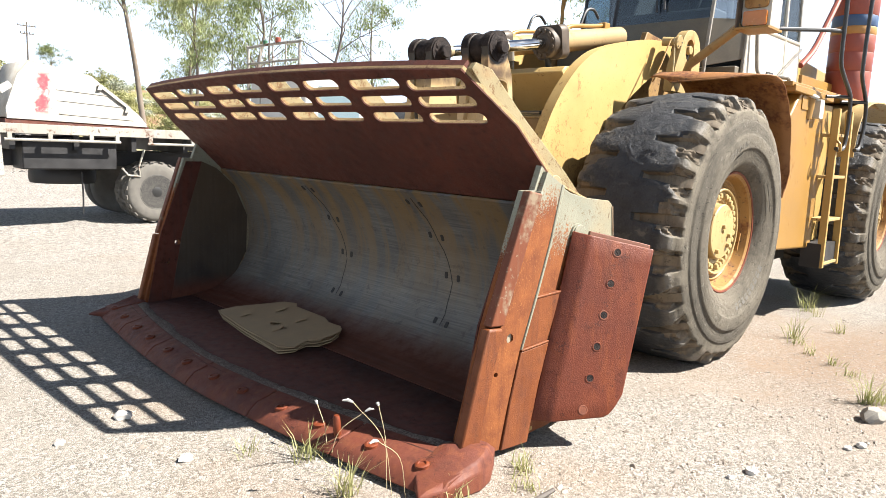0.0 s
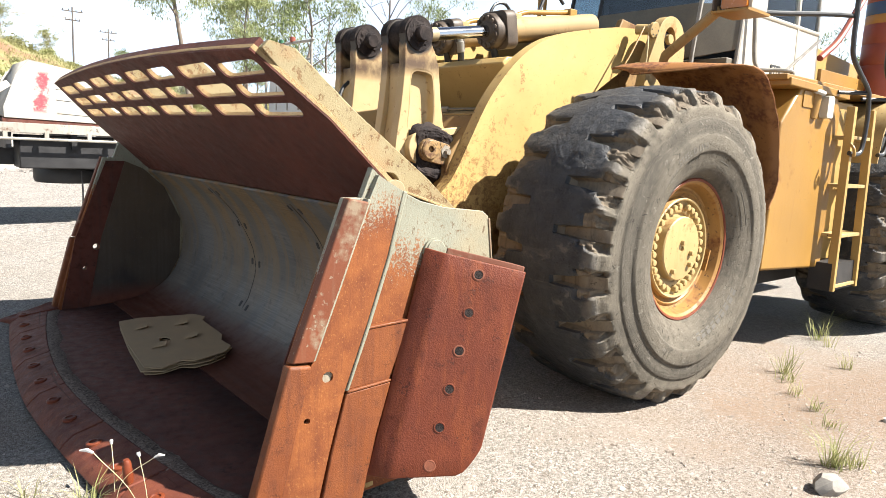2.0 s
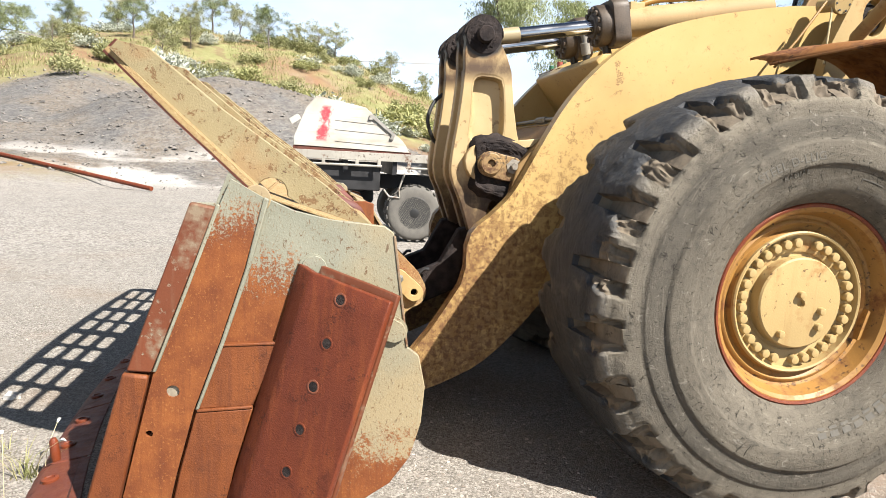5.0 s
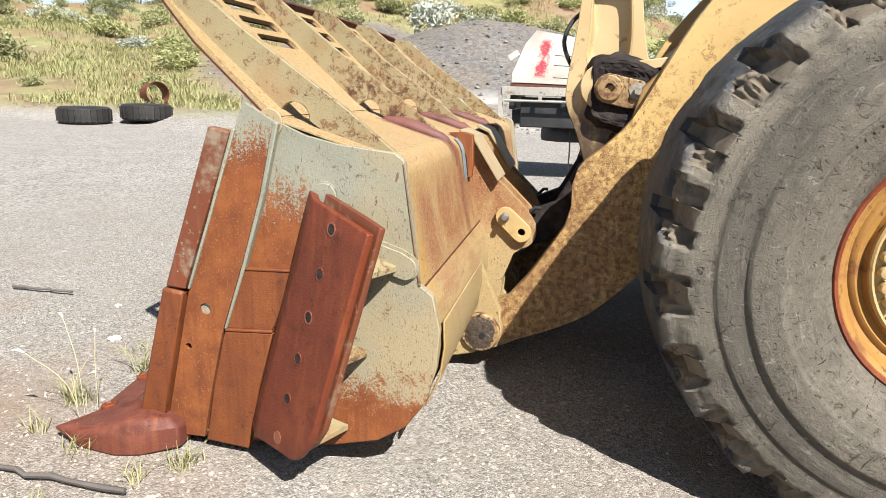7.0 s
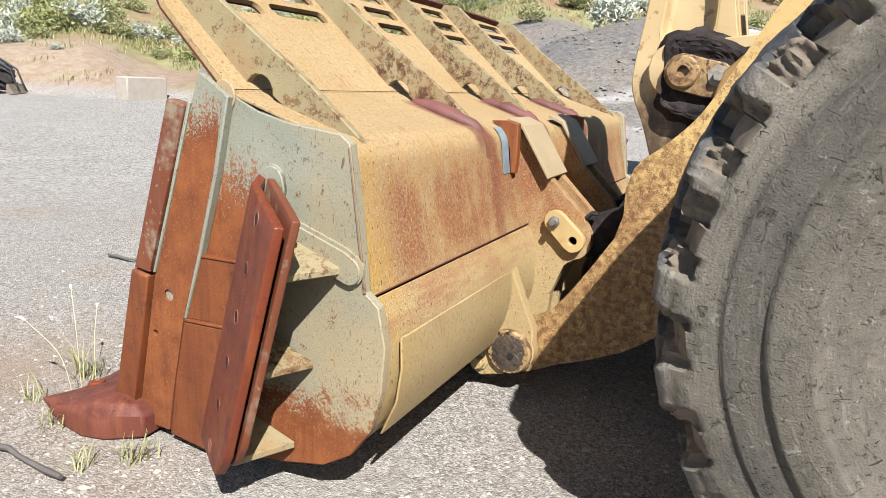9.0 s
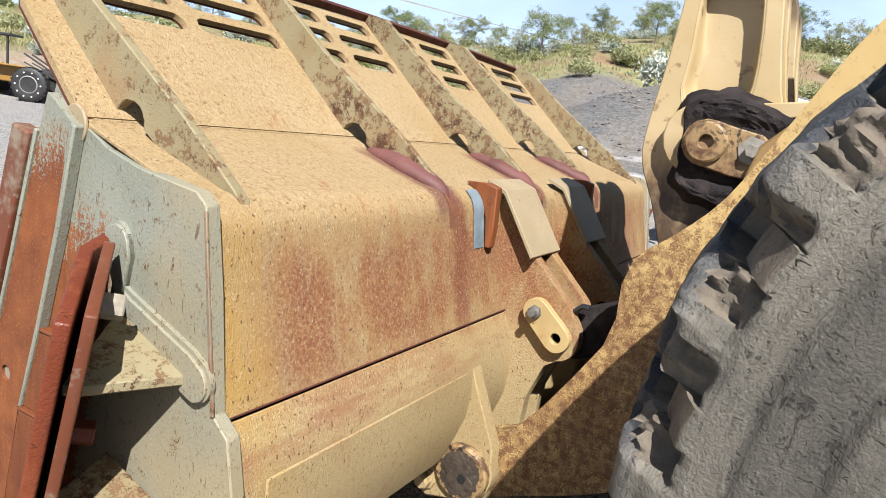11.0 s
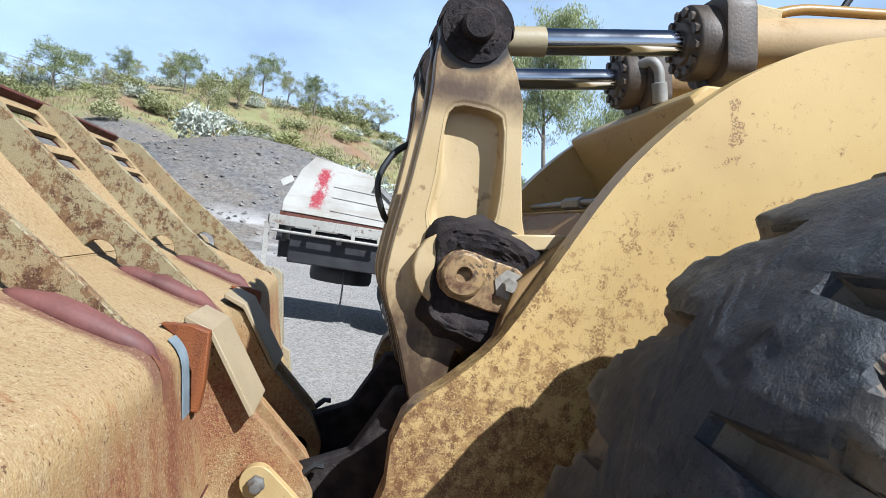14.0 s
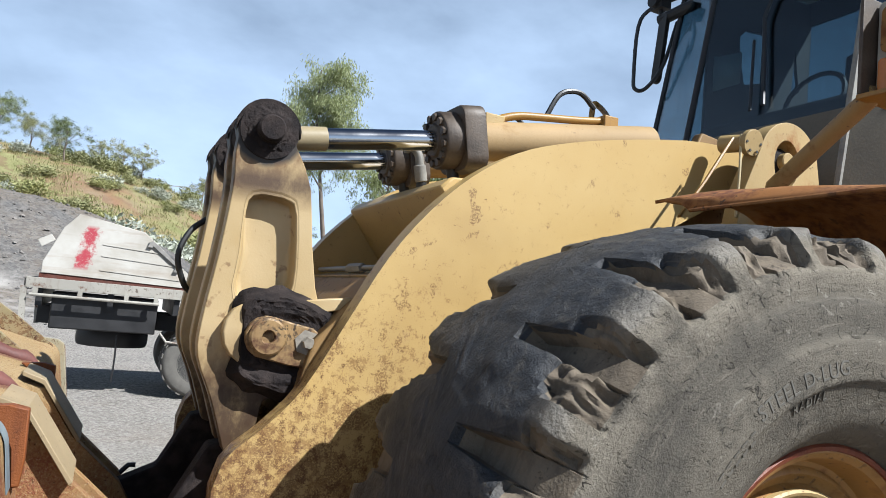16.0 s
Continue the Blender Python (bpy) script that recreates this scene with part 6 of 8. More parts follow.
def tyre_geo():
    """A lug tyre about the y axis: deep slots opening at the shoulders of a worn tread, torn lug corners, stepped sidewalls."""
    prof = [(0.470, 0.36), (0.500, 0.415), (0.545, 0.465), (0.60, 0.495), (0.665, 0.507), (0.672, 0.513), (0.680, 0.522), (0.69, 0.524), (0.72, 0.524), (0.775, 0.522), (0.785, 0.518), (0.792, 0.506), (0.80, 0.502),
            (0.84, 0.50), (0.882, 0.497), (0.890, 0.492), (0.896, 0.484), (0.91, 0.482), (0.93, 0.479), (0.95, 0.475), (0.965, 0.471), (0.98, 0.466), (0.992, 0.461), (1.004, 0.455), (1.016, 0.448), (1.027, 0.440),
            (1.042, 0.432), (1.055, 0.424), (1.066, 0.415), (1.075, 0.405), (1.081, 0.391), (1.084, 0.372), (1.086, 0.350), (1.088, 0.320), (1.091, 0.292), (1.095, 0.262), (1.098, 0.23), (1.101, 0.20), (1.103, 0.17),
            (1.105, 0.15), (1.106, 0.138), (1.107, 0.128), (1.108, 0.118), (1.109, 0.09), (1.110, 0.05), (1.110, 0.0)]
    full = prof + [(r, -y) for r, y in prof[-2::-1]]
    # phases within one lug, crowded at the slot's walls
    half_w = 0.15
    phases = [0.333 * k / 16 for k in range(17)] + [0.343, 0.350, 0.358, 0.370, 0.40, 0.432, 0.466, 0.5]
    phases = phases + [1 - p for p in phases[-2:0:-1]]
    per = len(phases)
    n = LUGS * per
    vs, clay = [], []
    for r, y in full:
        side = 1 if y >= 0 else -1
        ay = abs(y)
        # slots are narrow and pointed at their inner ends and widen to the shoulder
        w = 0.085 + (half_w - 0.085) * min(1.0, max(0.0, ay - 0.12) / 0.25)
        for i in range(n):
            ph = phases[i % per]
            d0 = abs(ph - 0.5)
            d = d0 / half_w * w if d0 <= half_w else w + (d0 - half_w) / (0.5 - half_w) * (0.5 - w)
            ph = 0.5 + math.copysign(d, ph - 0.5)
            a = 2 * math.pi * ((i // per) + ph + (0.5 if side < 0 and ay > 0.02 else 0.0) * (1 if ay > 0.11 else ay / 0.11)) / LUGS
            ca, sa = math.cos(a), math.sin(a)
            lug = (i // per) * 1.37
            rr, yy = r, y
            slot = 0.0
            if r > 0.972 and ay > 0.117:
                slot = max(0.0, min(1.0, (half_w - d0) / 0.020)) * min(1.0, (ay - 0.117) / 0.03)
            if slot:
                floor = 1.026 + 0.010 * noise.noise((ca * 12, sa * 12, y * 20)) - 0.36 * max(0.0, ay - 0.34)
                rr = r + (min(r, floor) - r) * slot
            elif r > 1.0:
                # lugs worn round towards the slots
                rr -= 0.010 * max(0.0, min(1.0, 1 - (d0 - half_w) / 0.12)) ** 2 * min(1.0, max(0.0, ay - 0.11) / 0.12)
            tear = 0.0
            if r > 0.975 and ay > 0.28 and slot < 0.5:
                # torn corners: broken rubber beside the slot's mouth
                near = 1.0 - min(1.0, max(0.0, (d0 - half_w) / 0.26))
                q = noise.noise((ca * 6 + lug, sa * 6, side * 3 + y * 5)) + 0.35 * noise.noise((ca * 15, sa * 15, y * 15 + 2))
                tear = max(0.0, min(1.0, (near + 0.8 * q - (0.38 if ay < 0.36 else 0.20)) * 4.0)) * min(1.0, (ay - 0.28) / 0.05) * min(1.0, (r - 0.975) / 0.025)
                rag = 1.3 * abs(noise.noise((ca * 17, sa * 17, y * 17 + 4))) + 0.8 * abs(noise.noise((ca * 37, sa * 37, y * 37)))
                rr -= (0.016 + 0.026 * rag) * tear
                yy -= side * (0.012 + 0.030 * rag) * tear
            if r > 0.97 and not slot:
                rr -= 0.006 * noise.noise((ca * 11, sa * 11, y * 11)) + 0.003 * noise.noise((ca * 34, sa * 34, y * 34))
            z, x = rr * sa, rr * ca
            if z < -1.088:
                sq = -1.088 - z
                z = -1.088 - sq * 0.05
                yy += side * sq * 0.4 * (1 if ay > 0.2 else 0)
            vs.append((x, yy, z))
            clay.append(slot > 0.05 or tear > 0.5)
    m = len(full)
    fs = []
    for j in range(m - 1):
        for i in range(n):
            k = (i + 1) % n
            fs.append((j * n + i, j * n + k, (j + 1) * n + k, (j + 1) * n + i))
    return vs, fs, [sum(clay[q] for q in f) >= 3 for f in fs]


tyre_v, tyre_f, in_clay = tyre_geo()
TYRE = to_mesh("tyre", (tyre_v, tyre_f), [M["tyre"], M["clay"]], 50)
TYRE.polygons.foreach_set("material_index", [int(c) for c in in_clay])
RIM = to_mesh("wheel", turned([(0.45, 0.20), (0.465, 0.28), (0.470, 0.325), (0.490, 0.375), (0.495, 0.392), (0.487, 0.402), (0.470, 0.402), (0.452, 0.388), (0.440, 0.345), (0.428, 0.312), (0.412, 0.305),
                              (0.404, 0.314), (0.392, 0.318), (0.382, 0.306), (0.362, 0.298), (0.352, 0.318), (0.352, 0.300), (0.30, 0.29), (0.30, -0.3), (0.43, -0.32), (0.47, -0.38), (0.46, -0.3), (0.45, 0.20)], (0, 0, 0), (0, 1, 0), 64), M["rim"], 30)
FLANGE = to_mesh("rim_flange", turned([(0.468, 0.385), (0.476, 0.408), (0.488, 0.412), (0.499, 0.402), (0.503, 0.385), (0.468, 0.385)], (0, 0, 0), (0, 1, 0), 64), M["rust_plate"], 40)
RING = to_mesh("hub_ring", turned([(0.352, 0.28), (0.352, 0.334), (0.345, 0.340), (0.336, 0.336), (0.330, 0.300), (0.255, 0.298), (0.247, 0.294), (0.244, 0.25)], (0, 0, 0), (0, 1, 0), 64), M["hub"], 30)
DISC = to_mesh("hub_disc", turned([(0.246, 0.20), (0.246, 0.285), (0.228, 0.285), (0.225, 0.345), (0.217, 0.353), (0.05, 0.356), (0.022, 0.356), (0.018, 0.335), (0.0, 0.335)], (0, 0, 0), (0, 1, 0), 56), M["hub"], 30)
NUT = to_mesh("wheel_nut", turned([(0.024, 0.0), (0.024, 0.024), (0.020, 0.033), (0.011, 0.035), (0.0, 0.035)], (0, 0, 0), (0, 1, 0), 12), M["hub"], 30)


def wheel(x, y, z, side, turn):
    """side -1: the face looks to -y."""
    m = Matrix.Translation((x, y, z)) @ Matrix.Rotation(math.pi if side < 0 else 0.0, 4, "Z") @ Matrix.Rotation(radians(turn), 4, "Y")
    w = part("wheel", RIM, None, loader, "orange-yellow rim with rust at the flange", at=m)
    part("tyre", TYRE, None, w, "worn black lug tyre grey with dried mud", at=m)
    part("rim_flange", FLANGE, None, w, "dark rusted rim flange", at=m)
    part("hub_ring", RING, None, w, "pale yellow bolted hub ring", at=m)
    part("hub_disc", DISC, None, w, "pale yellow hub cover", at=m)
    for k in range(32):
        a = 2 * math.pi * (k + 0.5) / 32
        if k in (8, 24):
            continue
        part("wheel_nut", NUT, None, w, at=m @ Matrix.Translation((0.293 * math.cos(a), 0.299, 0.293 * math.sin(a))))
    for px, pz in ((-0.11, -0.035), (-0.105, -0.115), (0.01, 0.045), (0.10, -0.15)):
        part("hub_plug", NUT, None, w, at=m @ Matrix.Translation((px, 0.354, pz)) @ Matrix.Scale(0.8, 4))
    lug = slab([(-0.05, 0.0), (0.05, 0.0), (0.045, 0.05), (-0.045, 0.05)], (), 0.0, 0.05, lambda u, v, t: (-0.385 - v * 0.3 + 0.0 * t, 0.300 + t, u * 1.6))
    part("lock_lug", to_mesh("lock_lug", lug, M["rim"], 30), None, w, at=m @ Matrix.Rotation(radians(-16), 4, "Y"))
    return w


front_wheel = wheel(5.59, 2.625, 1.0, -1, 0)
wheel(5.59, 2 * MID - 2.625, 1.0, 1, 9)
wheel(9.9, 2.46, 1.0, -1, 13)
wheel(9.9, 2 * MID - 2.80, 1.0, 1, 21)
for x in (5.59, 9.9):
    ax = part("axle", turned([(0.24, -1.25), (0.24, -0.85), (0.17, -0.8), (0.17, -0.4), (0.32, -0.25), (0.36, 0.0), (0.32, 0.25), (0.17, 0.4), (0.17, 0.8), (0.24, 0.85), (0.24, 1.25)], (x, MID, 1.0), (0, 1, 0), 28), M["dark"], loader, "oily axle housing")

# -- front frame, tower and lift-arm pivots --
FRAME = [(4.95, 0.75), (5.4, 0.62), (6.9, 0.62), (7.1, 0.9), (7.1, 2.2), (6.9, 2.75), (6.45, 2.80), (6.2, 2.3), (5.5, 1.9), (5.0, 1.3)]
for s in (-1, 1):
    a, b = sorted((MID + s * 0.53, MID + s * 0.47))
    part("frame_plate", slab(FRAME, (), a, b), M["frame"], loader, "", 0.008)
    EYE_PLATE = [(6.28, 2.20), (6.32, 2.42)] + ring(6.62, 2.60, 0.205, 16, 165, 15) + [(6.84, 2.55), (6.84, 2.20)]
    y = MID + s * 0.86
    a, b = sorted((y + s * 0.06, y - s * 0.03))
    piv = part("pivot_plate", slab(EYE_PLATE, [ring(6.60, 2.60, 0.085, 20, 0, 360, 0.115)], a, b), M["hub"], loader, "pale yellow pivot plate with a greasy eye", 0.003)
    part("pivot_pin", turned([(0.082, -0.1), (0.082, 0.02), (0.05, 0.03), (0.0, 0.03)], (6.60, y, 2.60), (0, s, 0), 24), M["grease"], piv)
    part("pin_cap", rod((6.61, y + s * 0.02, 2.615), (6.61, y + s * 0.065, 2.615), 0.042, 18, 0.005), M["hub"], piv)
    # drum-shaped sensor on a stalk beside the pivot
    part("sensor_drum", join(rod((6.37, y + s * 0.03, 2.665), (6.37, y + s * 0.060, 2.66), 0.062, 24, 0.003), rod((6.34, y - s * 0.10, 2.675), (6.37, y + s * 0.03, 2.665), 0.042, 20)), M["hub"], piv, "pale round sensor plate with bolt holes")
    for k in range(6):
        an = k * math.pi / 3
        # dark discs imitate the unlit insides of the sensor's bolt holes
        part("bolt_hole", rod((6.37 + 0.045 * math.cos(an), y + s * 0.058, 2.66 + 0.045 * math.sin(an)), (6.37 + 0.045 * math.cos(an), y + s * 0.0625, 2.66 + 0.045 * math.sin(an)), 0.007, 8), M["dark"], piv)
    part("wire", tube(soft([(6.33, y + s * 0.02, 2.70), (6.30, y + s * 0.05, 2.5), (6.29, y + s * 0.05, 2.30)], 4), 0.007, 6), M["straw"], piv)
    part("wire", tube([(6.30, y + s * 0.0, 2.68), (6.12, y + s * 0.02, 2.44), (5.98, y + s * 0.02, 2.26)], 0.008, 6), M["tank"], piv)
part("frame_block", box(5.0, 7.0, MID - 0.47, MID + 0.47, 0.72, 1.75), M["dark"], loader, "dark oily front frame", 0.02)
part("frame_top", box(6.35, 7.05, MID - 0.47, MID + 0.47, 1.75, 2.70), M["cab_dark"], loader, "", 0.02)
part("belly_frame", box(6.9, 11.6, MID - 0.75, MID + 0.75, 0.62, 1.5), M["dark"], loader, "dark rear frame", 0.03)
# lift cylinder under each arm
for s in (-1, 1):
    part("lift_cylinder", rod((6.1, MID + s * 0.42, 1.0), (5.15, MID + s * 0.52, 1.62), 0.10, 24, 0.006), M["frame"], loader)

# -- front fenders --
for s in (-1, 1):
    FEN = soft2([(5.74, 2.275), (5.95, 2.33), (6.25, 2.31), (6.45, 2.20), (6.62, 2.00), (6.73, 1.74), (6.76, 1.50), (6.68, 1.27)], 5)
    nfen = len(FEN)
    cols = 10
    vs, fs = [], []
    for i, (x, z) in enumerate(FEN):
        t = i / (nfen - 1)
        reach = 0.20 + 0.80 * min(1, t / 0.22) ** 0.7
        for j in range(cols + 1):
            f = j / cols
            y = MID + s * (0.985 + f * (0.925 * reach))
            droop = 0.055 * f ** 3 + 0.018 * noise.noise((x * 5, f * 3, 1.7 + s)) * f
            wob = 0.02 * noise.noise((x * 7, f * 4, 5.1))
            d = Vector((x - 5.75, z - 1.1)).normalized()
            vs.append((x - d.x * droop + wob * 0.3 * f, y + 0.012 * noise.noise((x * 9, z * 9, 2)) * (f > 0.9), z - d.y * droop))
    for i in range(nfen - 1):
        for j in range(cols):
            p = i * (cols + 1) + j
            fs.append((p, p + 1, p + cols + 2, p + cols + 1))
    fen = part("fender", (vs, fs), M["fender"], loader, "bent rusty front fender over the tyre", solid=0.014, smooth=60)
    edge = [vs[i * (cols + 1) + cols] for i in range(nfen)]
    part("fender_lip", tube([(x, y, z + 0.004) for x, y, z in edge], 0.008, 7), M["fender"], fen)

# -- tank, platform, ladder and rails beside the cab --
tank = part("side_tank", slab([(6.96, 0.72), (8.20, 0.66), (8.20, 2.10), (8.10, 2.23), (7.30, 2.25), (7.02, 1.95)], (), 2.34, 3.05), M["tank"], loader, "tall orange-yellow side tank", 0.02)
# added dark rail: blocks the light showing through the gap under the tank
part("frame_rail", slab([(6.98, 0.45), (8.7, 0.45), (8.7, 1.35), (6.98, 1.35)], (), 2.75, 3.335), M["dark"], loader, "dark rail added to close the gap beside the tank", 0.01)
part("tank_trim", slab([(7.02, 2.245), (8.26, 2.225), (8.26, 2.29), (7.02, 2.31)], (), 2.30, 3.15), M["tank"], tank, "", 0.008)
part("tank_panel", slab(rounded(7.36, 2.10, 7.60, 2.235, 0.02), (), 2.330, 2.342), M["tank"], tank, "", 0.004)
part("filler_neck", rod((7.60, 2.36, 2.02), (7.61, 2.34, 2.24), 0.055, 20), M["tank"], tank)
part("filler_cap", turned([(0.075, 0), (0.08, 0.02), (0.07, 0.035), (0.03, 0.04), (0, 0.04)], (7.61, 2.34, 2.235), (0, -0.4, 1), 22), M["cream"], tank, "pale filler cap")
part("reflector_box", slab(rounded(7.72, 2.03, 7.85, 2.22, 0.025), (), 2.27, 2.345), M["cream"], tank, "cream plastic box", 0.008)
part("side_post", slab([(8.22, 0.70), (8.70, 0.70), (8.70, 2.22), (8.20, 2.22)], (), 2.42, 2.50), M["yellow"], tank, "", 0.008)
ladder = part("ladder", slab([(8.11, 0.46), (8.16, 0.46), (8.11, 2.15), (8.05, 2.15)], (), 2.17, 2.24), M["yellow"], loader, "yellow steel access ladder", 0.004)
part("ladder_side", slab([(8.66, 0.46), (8.71, 0.46), (8.58, 2.15), (8.52, 2.15)], (), 2.17, 2.24), M["yellow"], ladder, "", 0.004)
for k, z in enumerate((0.50, 0.98, 1.44, 1.88)):
    part("rung", box(8.14 - 0.012 * k, 8.67 - 0.03 * k, 2.18, 2.36, z - 0.016, z + 0.016), M["hub"], ladder, "", 0.004)
part("ladder_foot", box(8.10, 8.72, 2.20, 2.40, 0.46, 0.72), M["dark"], ladder)
platform = part("platform", box(6.98, 10.8, 2.32, 3.10, 2.29, 2.335), M["tank"], loader, "yellow walkway platform", 0.006)
part("toe_board", box(8.95, 10.2, 2.86, 2.90, 2.335, 2.61), M["tank"], platform, "", 0.005)


def rail(pts, r=0.021, mat=None, name="handrail", lab=""):
    return part(name, tube(soft(pts, 5), r, 10), mat or M["pipe_black"], loader, lab)


rail([(6.70, 2.52, 2.80), (6.95, 2.48, 2.81), (7.5, 2.24, 2.86), (7.76, 2.15, 2.875)], lab="black tubular handrail")
rail([(7.70, 2.14, 3.3), (7.72, 2.14, 2.9), (7.73, 2.14, 2.66), (7.80, 2.14, 2.52), (8.18, 2.14, 2.32), (8.25, 2.14, 2.22), (8.28, 2.14, 2.0), (8.23, 2.14, 1.77), (8.10, 2.15, 1.73), (8.02, 2.16, 1.74)])
rail([(8.59, 2.14, 3.4), (8.56, 2.14, 2.9), (8.56, 2.14, 2.62), (8.60, 2.14, 2.50), (8.82, 2.14, 2.32), (8.90, 2.14, 2.2), (8.92, 2.14, 2.0), (8.82, 2.14, 1.77), (8.70, 2.15, 1.74)])
rail([(7.40, 2.88, 3.3), (7.43, 2.84, 2.62), (7.45, 2.815, 2.47), (7.49, 2.78, 2.44), (7.61, 2.62, 2.435), (7.655, 2.575, 2.41), (7.66, 2.57, 2.29)], 0.020, M["steel_dull"], "grab_rail", "bent grey grab rail")
part("rail_tie", tube([(8.24, 2.14, 2.28), (7.96, 2.30, 2.27)], 0.018, 8), M["pipe_black"], loader)
part("rail_tie", tube([(8.86, 2.14, 2.27), (8.60, 2.32, 2.26)], 0.018, 8), M["pipe_black"], loader)
part("hinge_eye", tube(soft([(8.02, 2.16, 1.82), (8.00, 2.12, 1.78), (8.03, 2.12, 1.72), (8.06, 2.15, 1.74)], 4), 0.014, 7), M["yellow"], ladder)
drum_c = (10.4, 2.75)
for z0, z1, mm in ((2.335, 2.78, "red_drum"), (2.78, 3.02, "red_drum"), (3.02, 3.24, "red_drum"), (3.24, 3.34, "orange_band"), (3.34, 3.48, "blue_band"), (3.48, 3.8, "red_drum")):
    part("air_cleaner", turned([(0.26, z0), (0.265, z0 + 0.01), (0.265, z1 - 0.01), (0.26, z1)], (drum_c[0], drum_c[1], 0), (0, 0, 1), 36), M[mm], loader, "red cylindrical housing with blue and orange bands")
part("strap", tube(soft([(10.1, 2.86, 3.75), (9.7, 2.88, 3.30), (9.35, 2.89, 2.95), (8.97, 2.90, 2.72)], 5), 0.035, 8), M["red_drum"], loader, "red hose across the rails")

# -- rear body, engine hood --
part("engine_hood", slab([(9.0, 1.5), (12.6, 1.5), (12.7, 2.4), (12.4, 2.75), (9.0, 2.95)], (), MID - 0.95, MID + 0.95), M["yellow"], loader, "yellow engine hood", 0.05)
for s in (-1, 1):
    RF = soft2([(8.86, 1.66), (8.93, 1.95), (9.15, 2.20), (9.6, 2.31), (10.3, 2.30), (10.9, 2.05)], 4)
    a, b = sorted((MID + s * 0.95, MID + s * 1.90))
    part("rear_fender", sheet(RF, a, b, 0.02, 1, 1), M["hub"], loader, "pale yellow rear fender", 0.004)

# -- cab --
CAB_M = 3.79         # the cab sits a little to the near side
CAB_N, CAB_F = 2.92, CAB_M + 1.03
cab = part("cab", box(7.15, 8.90, CAB_N + 0.02, CAB_F - 0.02, 2.34, 2.52), M["cab_dark"], loader, "dusty cab with tinted windows", 0.01)
# corner posts: the front screen leans forward at its foot and its corners are cut
CORNERS = [((7.05, CAB_M - 0.57), (7.40, CAB_M - 0.55)), ((7.05, CAB_M + 0.57), (7.40, CAB_M + 0.55)), ((7.28, CAB_N), (7.58, CAB_N + 0.06)), ((7.24, CAB_F + 0.10), (7.60, CAB_F + 0.06)), ((8.91, CAB_N), (8.86, CAB_N + 0.05)), ((8.91, CAB_F), (8.86, CAB_F - 0.05))]
Z0, Z1 = 2.52, 4.65


def lean(c, z):
    f = (z - 2.52) / (Z1 - 2.52)
    return Vector((c[0][0] + (c[1][0] - c[0][0]) * f, c[0][1] + (c[1][1] - c[0][1]) * f, z))


def cab_panel(name, a, b, z0, z1, mat, t=0.012, lab="", z0b=None):
    z0b = z0 if z0b is None else z0b
    v = [lean(a, z0), lean(b, z0b), lean(b, z1), lean(a, z1)]
    return part(name, (v, [(0, 1, 2, 3)]), mat, cab, lab, solid=t, smooth=None)


FL, FR, SL, SR, RL, RR = CORNERS
for c in CORNERS:
    part("cab_post", tube([lean(c, 2.45), lean(c, Z1)], 0.022, 8), M["steel_dull"] if c in (SL, RL, FL) else M["seat"], cab)
cab_panel("front_panel", FL, FR, 2.52, 3.01, M["cab_dark"], 0.03, "dusty brown panel under the windscreen")
for c, d in ((FL, SL), (FR, SR)):
    cab_panel("corner_panel", c, d, 2.52, 3.00, M["cab_dark"], 0.03, "", 2.60)
panes = [cab_panel("windscreen", FL, FR, 3.01, Z1, M["glass"], 0.008, "tinted blue-green windscreen"), cab_panel("corner_window", FL, SL, 3.01, Z1, M["glass_pale"], 0.008, "", 2.62), cab_panel("corner_window", FR, SR, 3.01, Z1, M["glass"], 0.008, "", 2.62)]
panes += [cab_panel("side_window", SL, RL, 2.95, Z1, M["glass_clear"], 0.008, "cab door glass"), cab_panel("side_window", SR, RR, 2.95, Z1, M["glass"], 0.008), cab_panel("rear_window", RL, RR, 3.75, 4.45, M["glass"], 0.008)]
for p in panes:
    p.visible_shadow = False
cab_panel("cab_door", SL, RL, 2.40, 2.95, M["cream"], 0.03, "cream lower door panel")
cab_panel("side_panel", SR, RR, 2.45, 2.95, M["cab_dark"], 0.03)
cab_panel("rear_panel", RL, RR, 2.45, 3.75, M["seat"], 0.03)
cab_panel("rear_panel", RL, RR, 4.45, Z1, M["seat"], 0.03)
part("headliner", box(7.5, 8.6, CAB_N + 0.1, CAB_F - 0.1, Z1 - 0.06, Z1 - 0.005), M["seat"], cab)
for a, b in ((7.6, 8.6),):
    part("trim_panel", slab([(7.70, 2.9), (8.86, 2.9), (8.86, 4.62), (7.70, 4.62)], [[(8.03, 4.14), (8.1, 4.21), (8.32, 4.23), (8.31, 3.82), (8.1, 3.76), (8.03, 4.01)], [(8.68, 4.19), (8.75, 3.84), (8.65, 3.81)]], CAB_F - 0.07, CAB_F - 0.04), M["seat"], cab, "dark trim on the far side of the cab")
dpost = ((8.42, CAB_N), (8.42, CAB_N + 0.05))
part("door_post", tube([lean(dpost, 2.42), lean(dpost, Z1)], 0.028, 8), M["cream"], cab)
part("door_frame", tube([lean(SL, 2.95) + Vector((0.02, -0.01, 0)), lean(RL, 2.95) + Vector((0, -0.01, 0))], 0.022, 8), M["cream"], cab)
part("door_stay", tube([(8.20, CAB_N - 0.04, 2.52), (8.84, CAB_N - 0.05, 2.88)], 0.014, 8), M["steel"], cab)
part("door_notice", slab(rounded(7.90, 2.40, 8.10, 2.54, 0.01), (), CAB_N - 0.024, CAB_N - 0.017), M["seat"], cab, "dark notice plate")
